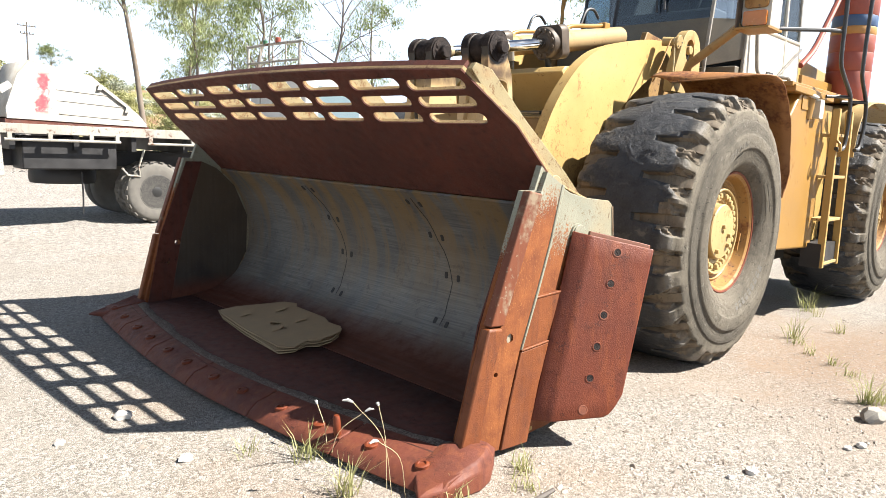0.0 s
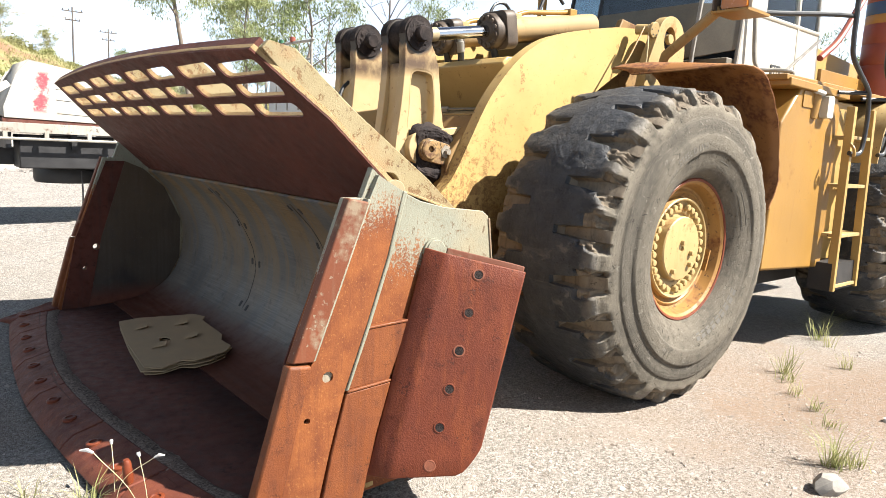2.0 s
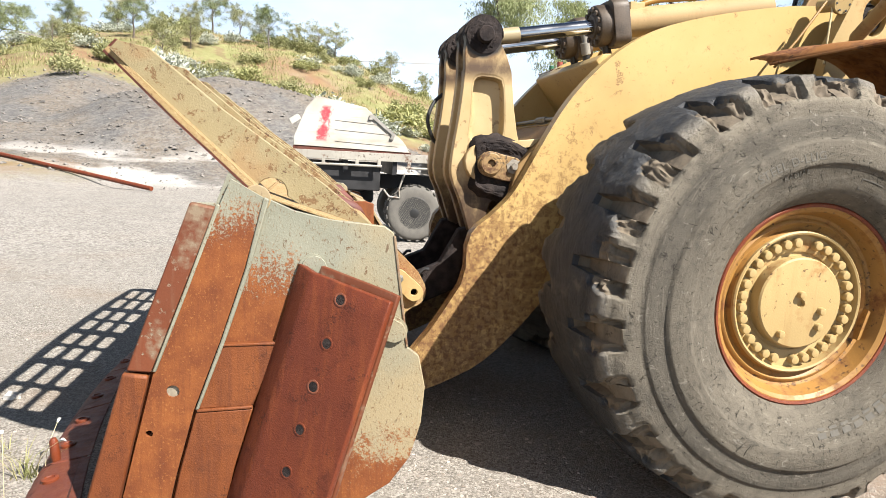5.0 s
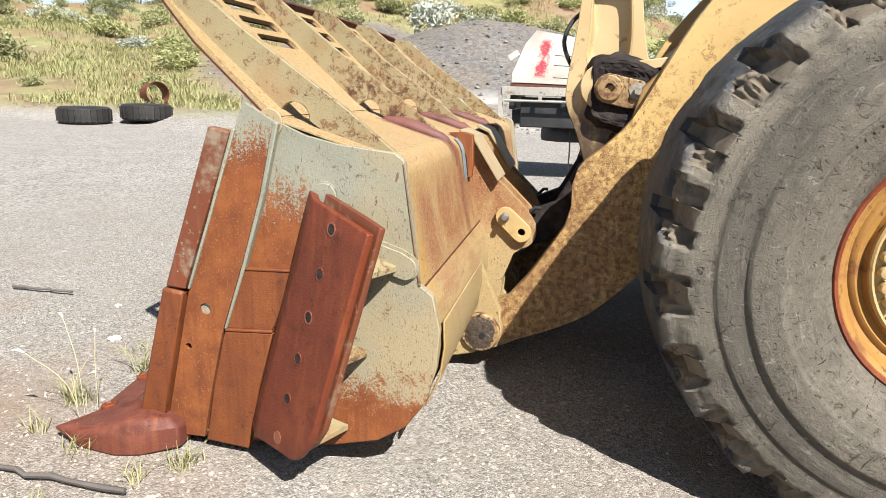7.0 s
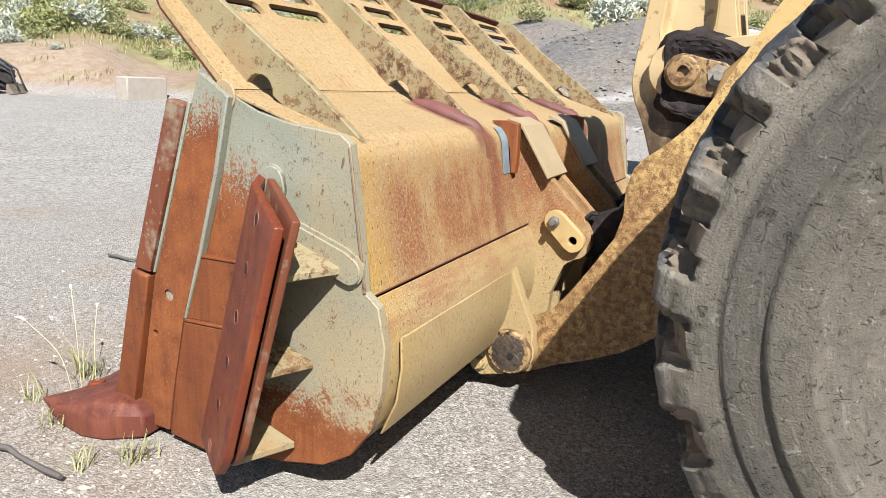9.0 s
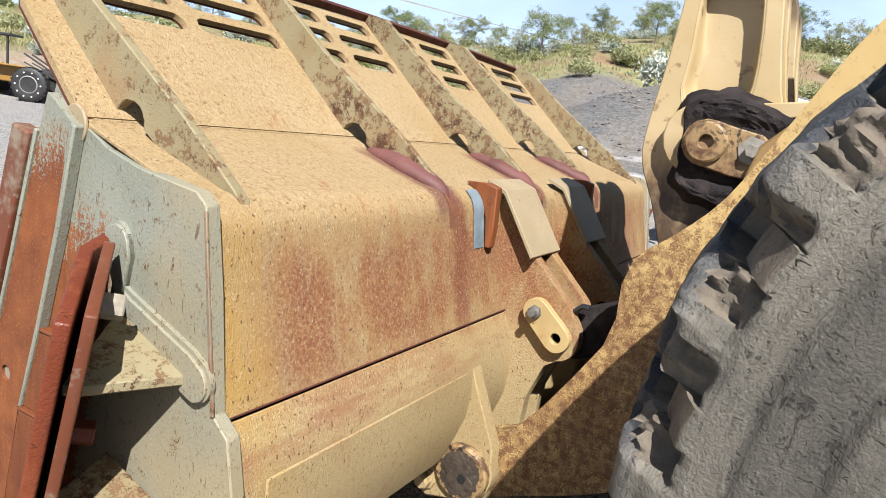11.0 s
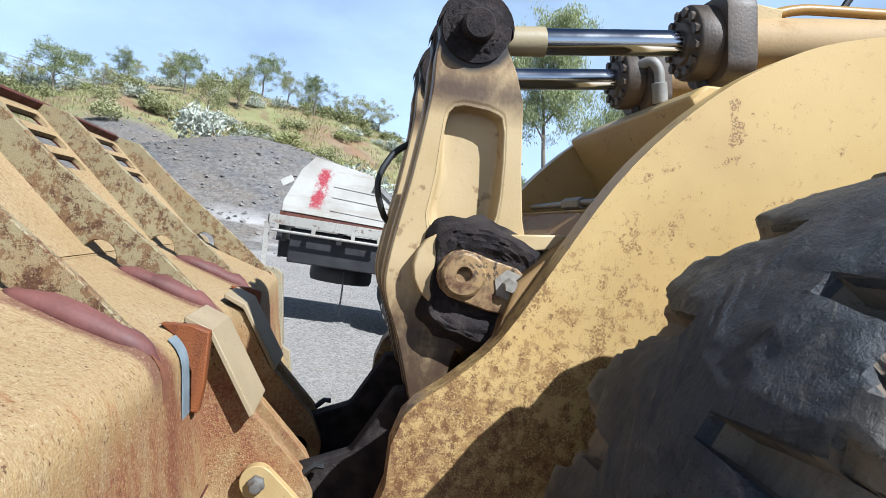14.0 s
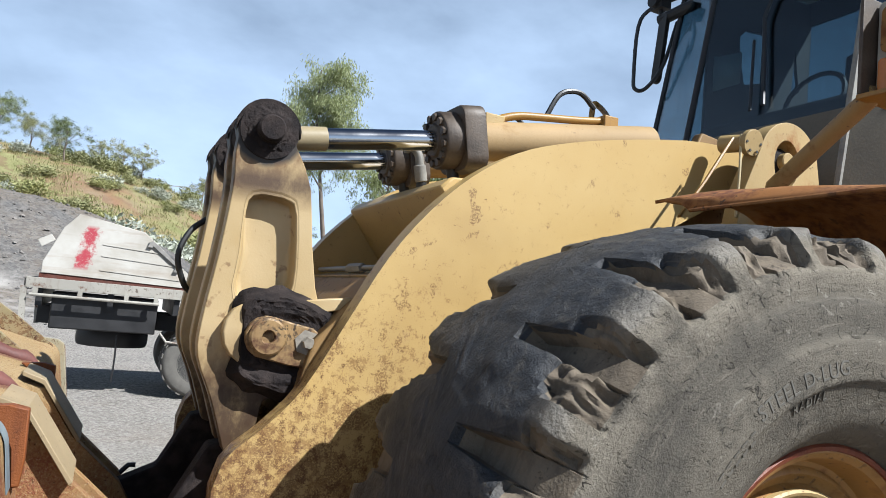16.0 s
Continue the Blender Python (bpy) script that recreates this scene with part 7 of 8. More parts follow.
for k in range(3):
    part("notice_bar", slab(rounded(7.93 + 0.05 * k, 2.42, 7.955 + 0.05 * k, 2.52, 0.004), (), CAB_N - 0.028, CAB_N - 0.0245), M["cream"], cab)
part("cab_roof", slab([(7.35, CAB_M - 1.1), (8.98, CAB_M - 1.1), (8.98, CAB_M + 1.1), (7.35, CAB_M + 1.1), (7.2, CAB_M + 0.7), (7.2, CAB_M - 0.7)], (), Z1, Z1 + 0.14, lambda u, v, w: (u, v, w)), M["cream"], cab, "cream cab roof", 0.03)
part("dashboard", box(7.22, 7.55, CAB_M - 0.55, CAB_M + 0.55, 2.9, 3.14), M["seat"], cab, "dark dashboard", 0.03)
part("seat", join(box(7.9, 8.35, CAB_M - 0.27, CAB_M + 0.27, 2.9, 3.05), box(8.28, 8.42, CAB_M - 0.27, CAB_M + 0.27, 3.0, 3.85)), M["seat"], cab, "dark operator seat", 0.05)
part("steering_wheel", tube([(7.62 + 0.06 * math.cos(a), CAB_M + 0.2 * math.sin(a), 3.30 + 0.18 * math.cos(a)) for a in [2 * math.pi * k / 20 for k in range(21)]], 0.016, 7), M["seat"], cab)
note_v = [(7.20, 4.22, 3.36), (7.20, 4.00, 3.36), (7.23, 4.02, 3.58), (7.24, 4.26, 3.62)]
part("paper_notice", (note_v, [(0, 1, 2, 3)]), M["paper"], cab, "curling paper notice behind the windscreen", solid=0.003)
part("wiper", tube([lean(FL, 3.14) + Vector((-0.04, 0.52, 0)), lean(FL, 3.75) + Vector((-0.04, 0.62, 0)), lean(FL, 4.5) + Vector((-0.035, 0.42, 0))], 0.013, 6), M["pipe_black"], cab)
part("wiper", tube([lean(FL, 3.12) + Vector((-0.05, 0.60, 0)), lean(FL, 3.6) + Vector((-0.05, 0.66, 0))], 0.010, 6), M["pipe_black"], cab)
# mirror on the far side, held on a tube frame
part("mirror_frame", tube(soft([(7.55, 4.98, 4.40), (7.44, 5.14, 4.34), (7.39, 5.22, 4.20), (7.38, 5.22, 3.78), (7.39, 5.20, 3.67), (7.43, 5.12, 3.67), (7.50, 5.02, 3.85), (7.56, 4.96, 4.2)], 4), 0.016, 8), M["pipe_black"], cab, "black mirror frame")
part("mirror_head", slab(rounded(5.0, 3.72, 5.08, 4.25, 0.035), (), 7.46, 7.50, lambda u, v, w: (w - (v - 4.0) * 0.1, u - (v - 4.0) * 0.22, v)), M["black"], cab, "black side mirror", 0.012)
part("work_lamp", join(box(7.42, 7.52, 5.0, 5.13, 4.31, 4.43), rod((7.42, 5.065, 4.37), (7.38, 5.065, 4.37), 0.055, 18), rod((7.47, 5.06, 4.31), (7.47, 5.04, 4.24), 0.02, 8), rod((7.47, 5.06, 4.22), (7.52, 4.72, 4.26), 0.045, 10)), M["seat"], cab)
# headlamp on a stalk over the fender
stalk = part("lamp_stalk", tube([(6.44, 3.14, 2.30), (6.41, 3.08, 2.45), (6.36, 2.60, 2.765)], 0.040, 12), M["hub_dull"], loader, "brown-yellow lamp stalk")
across = lambda u, v, w: (w, u, v)
part("headlamp_box", slab(rounded(2.36, 2.735, 2.61, 3.12, 0.02), (), 6.36, 6.60, across), M["cream"], stalk, "cream lamp box with headlamp and amber indicator", 0.010)
part("headlamp", slab(rounded(2.385, 2.90, 2.585, 3.09, 0.03), (), 6.335, 6.362, across), M["rim"], stalk, "dusty headlamp glass", 0.006)
part("indicator", slab(rounded(2.385, 2.75, 2.585, 2.875, 0.015), (), 6.325, 6.362, across), M["amber"], stalk, "amber indicator lens", 0.008)
part("lamp_shield", slab([(2.34, 2.715), (2.63, 2.715), (2.63, 2.733), (2.34, 2.733)], (), 6.27, 6.61, across), M["tank"], stalk)
part("lamp_side", slab([(6.27, 2.735), (6.59, 2.735), (6.59, 3.13), (6.27, 3.13)], (), 2.613, 2.628), M["head"], stalk, "", 0.003)
# bent rail and valve pipes on the far front frame
rail([(6.6, 4.7, 2.9), (6.6, 4.7, 3.22), (6.66, 4.72, 3.26), (6.9, 4.9, 3.26), (6.95, 4.95, 3.2), (6.95, 4.95, 2.9)], 0.02, M["tank"], "guard_rail", "yellow bent guard rail")


def tyre_side(r):
    """How far the near front tyre's side stands out at radius r."""
    return 2.625 - float(np.interp(r, (0.545, 0.60, 0.665, 0.680, 0.69, 0.775), (0.465, 0.495, 0.507, 0.522, 0.524, 0.522)))


def arc_word(body, wheel_at, r, a_mid, size, name="raised_word", gap=1.08):
    """Moulded letters bent round the tyre's side."""
    cu = bpy.data.curves.new("word", "FONT")
    cu.body, cu.size, cu.extrude, cu.space_character, cu.align_x = body, size, 0.0022, gap, "CENTER"
    tmp = bpy.data.objects.new("word", cu)
    me = bpy.data.meshes.new_from_object(tmp)
    bpy.data.objects.remove(tmp)
    bpy.data.curves.remove(cu)
    for v in me.vertices:
        u, h, w = v.co
        a = radians(a_mid) - u / r
        rr = r + h
        v.co = (wheel_at[0] + rr * math.cos(a), tyre_side(rr) - w, wheel_at[2] + rr * math.sin(a))
    return me


hub_at = (5.59, 2.1025, 1.0)
for body, r, am, size in (("STEEL D-LUG", 0.700, 112.0, 0.055), ("RADIAL", 0.645, 110.0, 0.036)):
    me = arc_word(body, hub_at, r, am, size)
    me.materials.append(M["tyre_mark"])
    part("raised_lettering", me, None, front_wheel, "raised moulded lettering")


def arc_bar(r0, r1, a0, a1, n=5):
    v = []
    for k in range(n + 1):
        a = radians(a0 + (a1 - a0) * k / n)
        for r in (r0, r1):
            for y in (tyre_side(r) + 0.002, tyre_side(r) - 0.003):
                v.append((5.59 + r * math.cos(a), y, 1.0 + r * math.sin(a)))
    f = []
    for k in range(n):
        b = k * 4
        for p, q in ((0, 1), (1, 3), (3, 2), (2, 0)):
            f.append((b + p, b + q, b + 4 + q, b + 4 + p))
    f += [(0, 2, 3, 1), (n * 4, n * 4 + 1, n * 4 + 3, n * 4 + 2)]
    return v, f


# a worn trade mark and size marking, unreadable: plain bars
for k in range(5):
    part("raised_mark", arc_bar(0.660, 0.700, 141.0 - 2.7 * k, 139.2 - 2.7 * k), M["tyre_mark"], front_wheel)
for k in range(9):
    part("raised_mark", arc_bar(0.585, 0.635, -84 + 6.2 * k, -80 + 6.2 * k), M["tyre_mark"], front_wheel)
for r0, r1, a0, a1 in ((0.575, 0.580, 66, 79), (0.625, 0.630, 68, 79), (0.580, 0.625, 78.4, 79), (0.580, 0.625, 66, 66.6), (0.575, 0.579, 15, 42), (0.610, 0.614, 15, 42)):
    part("raised_frame", arc_bar(r0, r1, a0, a1, 8), M["tyre_mark"], front_wheel)

# ---- flatbed truck parked behind ----
truck = thing("flatbed_truck", (6.0, 12.9, 0.0), "old flatbed truck with a worn white deck edge and black chassis", "truck")
TY = 11.92           # the deck's near edge
part("deck", box(2.85, 8.0, TY, TY + 2.4, 1.56, 1.64), M["deck"], truck, "worn steel deck", 0.008)
part("deck_rail", box(2.82, 8.0, TY - 0.03, TY, 1.50, 1.65), M["deck"], truck, "chipped white edge rail", 0.006)
part("deck_rail", box(2.80, 2.85, TY, TY + 2.4, 1.50, 1.65), M["deck"], truck, "", 0.006)
part("rub_rail", tube([(2.88, TY - 0.06, 1.41), (4.55, TY - 0.06, 1.41)], 0.022, 8), M["deck"], truck)
part("rub_rail", tube([(5.0, TY - 0.06, 1.40), (7.9, TY - 0.06, 1.40)], 0.022, 8), M["deck"], truck)
for x in (2.95, 3.5, 4.1, 4.5, 5.05, 5.8, 6.6, 7.5):
    part("rail_hook", box(x - 0.03, x + 0.03, TY - 0.07, TY - 0.03, 1.39, 1.52), M["deck"], truck)
part("tail_post", slab([(2.80, 0.86), (2.87, 0.86), (2.84, 1.52), (2.76, 1.52)], (), TY - 0.02, TY + 0.04), M["deck"], truck, "leaning white corner post", 0.006)
part("tail_post", slab([(2.80, 0.86), (2.87, 0.86), (2.84, 1.52), (2.76, 1.52)], (), TY + 2.3, TY + 2.36), M["deck"], truck, "", 0.006)
part("toolbox", box(3.15, 4.55, TY + 0.12, TY + 0.7, 0.95, 1.47), M["chassis"], truck, "black toolbox under the deck", 0.02)
part("spare_wheel", turned([(0.2, -0.12), (0.5, -0.12), (0.52, -0.06), (0.52, 0.06), (0.5, 0.12), (0.2, 0.12)], (4.0, TY + 1.1, 0.80), (0, 0, 1), 32), M["chassis"], truck, "spare wheel slung under the deck")
for y in (TY + 0.75, TY + 1.6):
    part("chassis_rail", box(2.95, 10.5, y - 0.05, y + 0.05, 0.98, 1.24), M["chassis"], truck, "", 0.006)
for x in (3.0, 3.9, 4.8, 5.7, 6.6, 7.5):
    part("cross_bearer", box(x - 0.04, x + 0.04, TY + 0.03, TY + 2.35, 1.26, 1.56), M["chassis"], truck)
part("mudguard_stay", tube([(4.62, TY + 0.1, 0.98), (4.72, TY + 0.1, 0.86), (4.92, TY + 0.1, 0.84), (4.9, TY + 0.1, 1.0), (5.0, TY + 0.1, 1.3)], 0.018, 7), M["deck"], truck)
part("chain", tube(soft([(4.05, TY + 0.3, 0.9), (4.06, TY + 0.3, 0.5), (4.05, TY + 0.3, 0.2)], 4), 0.014, 6), M["chassis"], truck)

TR_T = to_mesh("truck_tyre", turned([(0.29, -0.13), (0.36, -0.145), (0.46, -0.14), (0.505, -0.12), (0.52, -0.09), (0.525, 0.0), (0.52, 0.09), (0.505, 0.12), (0.46, 0.14), (0.36, 0.145), (0.29, 0.13)], (0, 0, 0), (0, 1, 0), 48), M["truck_tyre"], 40)
TR_R = to_mesh("truck_rim", turned([(0.31, 0.13), (0.30, 0.135), (0.285, 0.12), (0.27, 0.03), (0.20, 0.0), (0.13, -0.01), (0.13, 0.06), (0.10, 0.09), (0.09, 0.13), (0.05, 0.14), (0.0, 0.14)], (0, 0, 0), (0, 1, 0), 36), M["black"], 35)
TR_L = to_mesh("tread_block", box(-0.035, 0.035, -0.055, 0.055, 0.515, 0.535), M["truck_tyre"], 30)


def truck_wheel(x, y, side):
    m = Matrix.Translation((x, y, 0.56)) @ Matrix.Rotation(math.pi if side < 0 else 0, 4, "Z")
    w = part("truck_wheel", TR_R, None, truck, "black steel truck rim", at=m)
    part("truck_tyre", TR_T, None, w, "dusty grey truck tyre", at=m)
    if side < 0:
        for k in range(40):
            part("tread_block", TR_L, None, w, at=m @ Matrix.Rotation(2 * math.pi * k / 40, 4, "Y") @ Matrix.Translation((0, 0.085 if k % 2 else -0.02, 0)))
        for k in range(8):
            a = 2 * math.pi * k / 8
            part("wheel_nut", NUT, None, w, at=m @ Matrix.Translation((0.105 * math.cos(a), 0.07, 0.105 * math.sin(a))))


for y, s in ((TY + 0.25, -1), (TY + 0.58, -1), (TY + 1.8, 1), (TY + 2.13, 1)):
    truck_wheel(5.22, y, s)
for y, s in ((TY + 0.25, -1), (TY + 2.13, 1)):
    truck_wheel(9.4, y, s)
part("rear_axle", rod((5.22, TY + 0.4, 0.56), (5.22, TY + 2.0, 0.56), 0.10, 16), M["chassis"], truck)
part("front_axle", rod((9.4, TY + 0.4, 0.56), (9.4, TY + 2.0, 0.56), 0.07, 16), M["chassis"], truck)
tcab = part("truck_cab", slab([(8.25, 1.0), (10.2, 1.0), (10.25, 1.9), (9.95, 2.9), (8.3, 2.95)], (), TY + 0.1, TY + 2.3), M["white_plain"], truck, "white truck cab", 0.08)
part("stripe", slab([(8.27, 1.55), (10.2, 1.55), (10.2, 1.78), (8.27, 1.78)], (), TY + 0.085, TY + 0.098), M["green_paint"], tcab)
part("side_glass", slab([(8.6, 2.05), (9.7, 2.05), (9.65, 2.7), (8.6, 2.7)], (), TY + 0.09, TY + 0.105), M["glass"], tcab)
lb = tube(soft([(8.2, TY + 0.2, 2.2), (8.2, TY + 0.2, 3.45), (8.2, TY + 0.28, 3.55), (8.2, TY + 2.1, 3.55), (8.2, TY + 2.2, 3.45), (8.2, TY + 2.2, 2.2)], 5), 0.03, 8)
bar = part("headboard_frame", lb, M["deck"], truck, "tube headboard frame behind the cab")
part("headboard_tube", tube([(8.2, TY + 0.2, 3.2), (8.2, TY + 2.2, 3.2)], 0.024, 8), M["deck"], bar)
for y in (TY + 0.7, TY + 1.2, TY + 1.7):
    part("headboard_tube", tube([(8.2, y, 2.2), (8.2, y, 3.55)], 0.018, 8), M["deck"], bar)
part("beacon", rod((8.2, TY + 1.0, 3.58), (8.2, TY + 1.0, 3.68), 0.06, 16, 0.01), M["red_drum"], bar)
part("beacon", rod((8.2, TY + 1.5, 3.58), (8.2, TY + 1.5, 3.66), 0.05, 16, 0.01), M["green_paint"], bar)

truck.matrix_basis = Matrix.Translation((5.94, 12.94, 0.0))

# ---- white steel bin lying on the deck ----
bin_ob = thing("steel_bin", (3.9, 12.3, 1.54), "white steel bin with a red splash on a truck deck", "bin")


def bin_face(u, v, w):
    """The bin's near face leans back from the deck's edge."""
    return (u, TY + 0.12 + (v - 1.6) * 0.22 + w, v)


FACE = [(3.02, 1.62), (5.12, 1.58), (5.05, 1.72), (4.98, 1.80), (4.30, 2.36), (3.40, 2.52), (3.22, 2.30), (3.02, 1.78)]
part("face_plate", slab(FACE, (), 0.0, 0.03, bin_face), M["white"], bin_ob, "white face plate with a red splash", 0.006)
part("fold", slab([(3.40, 2.52), (4.30, 2.36), (4.98, 1.80), (5.12, 1.58), (5.12, 1.56), (3.02, 1.60), (3.02, 1.78), (3.22, 2.30)], (), 1.4, 1.43, bin_face), M["white"], bin_ob, "", 0.006)
part("top_plate", ([bin_face(3.40, 2.52, 0.02), bin_face(4.30, 2.36, 0.02), bin_face(4.30, 2.36, 1.42), bin_face(3.40, 2.52, 1.42)], [(0, 1, 2, 3)]), M["white"], bin_ob, solid=0.02)
part("slope_plate", ([bin_face(4.30, 2.36, 0.02), bin_face(5.12, 1.62, 0.02), bin_face(5.12, 1.62, 1.42), bin_face(4.30, 2.36, 1.42)], [(0, 1, 2, 3)]), M["white"], bin_ob, solid=0.02)
part("end_plate", ([bin_face(3.40, 2.52, 0.02), bin_face(3.02, 1.64, 0.02), bin_face(3.02, 1.64, 1.42), bin_face(3.40, 2.52, 1.42)], [(0, 1, 2, 3)]), M["white"], bin_ob, solid=0.02)
part("base_timber", slab([(3.0, 1.535), (5.15, 1.535), (5.15, 1.585), (3.0, 1.615)], (), 0.02, 1.4, bin_face), M["liner"], bin_ob)
part("latch_plate", slab([(2.92, 2.08), (3.08, 2.18), (3.14, 2.10), (2.98, 1.98)], (), -0.04, 0.0, bin_face), M["white"], bin_ob, "", 0.006)
part("hinge_bar", slab([(4.36, 2.22), (4.42, 2.25), (4.86, 1.90), (4.82, 1.86)], (), -0.04, 0.0, bin_face), M["steel"], bin_ob, "", 0.005)
for u, v in ((4.40, 2.20), (4.80, 1.86)):
    part("hinge_tab", slab([(u - 0.05, v - 0.05), (u + 0.02, v - 0.05), (u + 0.04, v + 0.02), (u - 0.02, v + 0.03)], (), -0.05, 0.0, bin_face), M["steel"], bin_ob)
for v in (1.74, 1.95, 2.12):
    part("crease", slab([(3.75, v), (4.9 - (v - 1.74) * 0.8, v - 0.045), (4.9 - (v - 1.74) * 0.8, v - 0.06), (3.75, v - 0.015)], (), -0.012, 0.002, bin_face), M["white"], bin_ob)

bin_ob.matrix_basis = Matrix.Translation((3.79, 12.34, 1.64))

# ---- folded cardboard in the bucket ----
card = thing("cardboard_sheet", (2.85, 4.5, 0.14), "flattened torn cardboard box lying in the bucket", "cardboard")
CARD = [(2.51, 3.965), (2.62, 3.925), (2.74, 3.955), (2.80, 3.90), (2.93, 3.905), (3.02, 3.95), (3.10, 4.04), (3.08, 4.16), (3.13, 4.30), (3.16, 4.72), (3.22, 4.80), (3.17, 4.92), (3.05, 4.97), (2.82, 5.09), (2.69, 5.14), (2.66, 5.02), (2.58, 4.5)]
for k, (dz, sc) in enumerate(((0.0, 0.97), (0.022, 0.985), (0.045, 1.0))):
    rng = random.Random(k)
    o = [(2.85 + (x - 2.85) * sc + rng.uniform(-0.015, 0.015), 4.5 + (y - 4.5) * sc + rng.uniform(-0.015, 0.015)) for x, y in CARD]
    part("cardboard_layer", slab(o, [ring(2.80, 4.45, 0.035, 8, 0, 360, 0.06)] if k == 2 else (), 0.0, 0.006, lambda u, v, w, dz=dz: (u, v, 0.142 + dz + w + max(0.0, u - 2.62) * 0.085 + 0.010 * noise.noise((u * 5, v * 5, dz * 40)))), M["card"], card, smooth=20)
for x, y in ((2.72, 4.3), (2.95, 4.35), (2.75, 4.8), (3.0, 4.7)):
    part("torn_flap", slab([(x - 0.05, y), (x + 0.03, y - 0.02), (x + 0.06, y + 0.05), (x, y + 0.07)], (), 0.0, 0.004, lambda u, v, w, x=x: (u, v, 0.197 + w + max(0.0, u - 2.62) * 0.085 + (u - x + 0.05) * 0.15)), M["card"], card)

# ---- long rusty pipe on the ground by the heap ----
part_pipe = part("rusty_pipe", tube([(x, y, height(x, y) + 0.10) for x, y in [(-9.6 + 7.6 * i / 8, 29.2 - 5.6 * i / 8) for i in (0, 8)]], 0.075, 10), M["rust_plate"])
tagged(part_pipe, "long rusty steel pipe lying at the edge of the yard", "pipe")

# ---- cast-off tyres, drum and slab by the far bank ----
OLD_T = to_mesh("tyre", turned([(0.42, -0.28), (0.62, -0.30), (0.78, -0.29), (0.85, -0.24), (0.87, 0.0), (0.85, 0.24), (0.78, 0.29), (0.62, 0.30), (0.42, 0.28)], (0, 0, 0), (0, 0, 1), 40), M["dark"], 40)
OLD_B = to_mesh("tread_block", box(-0.06, 0.06, 0.84, 0.90, -0.20, 0.20), M["dark"], 30)
for i, (x, y) in enumerate(((-13.2, 21.3), (-11.55, 22.5))):
    z = height(x, y) + 0.30
    old = part("old_tyre", OLD_T, None, at=Matrix.Translation((x, y, z)))
    tagged(old, "cast-off black tyre lying flat on the yard", "tyre", "old tyres")
    for k in range(26):
        part("tread_block", OLD_B, None, old, at=Matrix.Translation((x, y, z)) @ Matrix.Rotation(2 * math.pi * k / 26, 4, "Z"))
dx, dy = -13.0, 25.2
drum = part("rusty_drum", turned([(0.44, -0.45), (0.46, -0.45), (0.46, 0.45), (0.44, 0.45), (0.43, 0.3), (0.42, -0.3), (0.44, -0.45)], (dx, dy, height(dx, dy) + 0.44), (0.75, -0.6, 0.1), 30), M["rust_plate"])
tagged(drum, "short rusty steel pipe section lying on its side", "pipe")
slab_ob = part("concrete_block", box(-20.4, -19.7, 20.2, 22.25, 0.0, 1.0), M["concrete"], bevel=0.05)
slab_ob.matrix_basis = Matrix.Translation((0, 0, height(-20, 21.2) - 0.05))
tagged(slab_ob, "pale concrete block at the foot of the bank", "block")

# ---- small yellow machine far across the yard ----
far_m = thing("yellow_machine", (-25.5, 17.0, 0.0), "small yellow machine with black tyres across the yard", "machine")
FZ = height(-25.0, 16.8)
far_way = Vector((0.80, 0.60, 0)).normalized()
far_side = Vector((far_way.y, -far_way.x, 0))
far_at = Vector((-24.9, 17.3, FZ)) - far_side * 0.85


def far_spot(u, w, z):
    """u ahead of the front axle, w to the side, z up."""
    p = far_at + far_way * u + far_side * w
    return Vector((p.x, p.y, FZ + z))


def far_slab(points, w0, w1):
    return slab(points, (), w0, w1, lambda u, v, w: tuple(far_spot(u, w, v)))


part("body", far_slab([(-3.6, 0.75), (-0.3, 0.70), (0.15, 1.05), (-0.25, 1.35), (-1.2, 1.45), (-3.6, 1.5)], -0.55, 0.55), M["tank"], far_m, "", 0.05)
part("fender", far_slab([(-2.0, 1.38), (-0.2, 1.36), (-0.15, 1.43), (-2.0, 1.46)], 0.5, 0.95), M["tank"], far_m, "", 0.02)
for u in (-2.2, -1.1):
    part("cab_post", rod(far_spot(u, 0.45, 1.4), far_spot(u, 0.45, 2.6), 0.05, 10), M["chassis"], far_m)
part("cab_roof", far_slab([(-2.35, 2.58), (-0.95, 2.58), (-1.0, 2.68), (-2.3, 2.68)], -0.6, 0.6), M["chassis"], far_m, "", 0.02)
for w in (-0.35, 0.35):
    part("loader_arm", tube([far_spot(-0.5, w, 1.95), far_spot(0.3, w, 1.5), far_spot(1.05, w, 1.0), far_spot(1.25, w, 0.35)], 0.04, 8), M["chassis"], far_m)
    part("tilt_rod", tube([far_spot(-0.5, w, 1.6), far_spot(0.95, w, 0.95)], 0.03, 8), M["chassis"], far_m)
part("blade", far_slab([(1.0, 0.05), (1.30, 0.02), (1.18, 0.22), (1.10, 0.42), (1.02, 0.4)], -0.8, 0.8), M["clay"], far_m, "", 0.01)
FAR_T = to_mesh("far_tyre", turned([(0.36, -0.2), (0.50, -0.24), (0.64, -0.22), (0.695, -0.17), (0.70, 0.0), (0.695, 0.17), (0.64, 0.22), (0.50, 0.24), (0.36, 0.2)], (0, 0, 0), (0, 1, 0), 40), M["dark"], 40)
FAR_L = to_mesh("tread_block", box(-0.035, 0.035, -0.19, 0.19, 0.69, 0.725), M["dark"], 30)
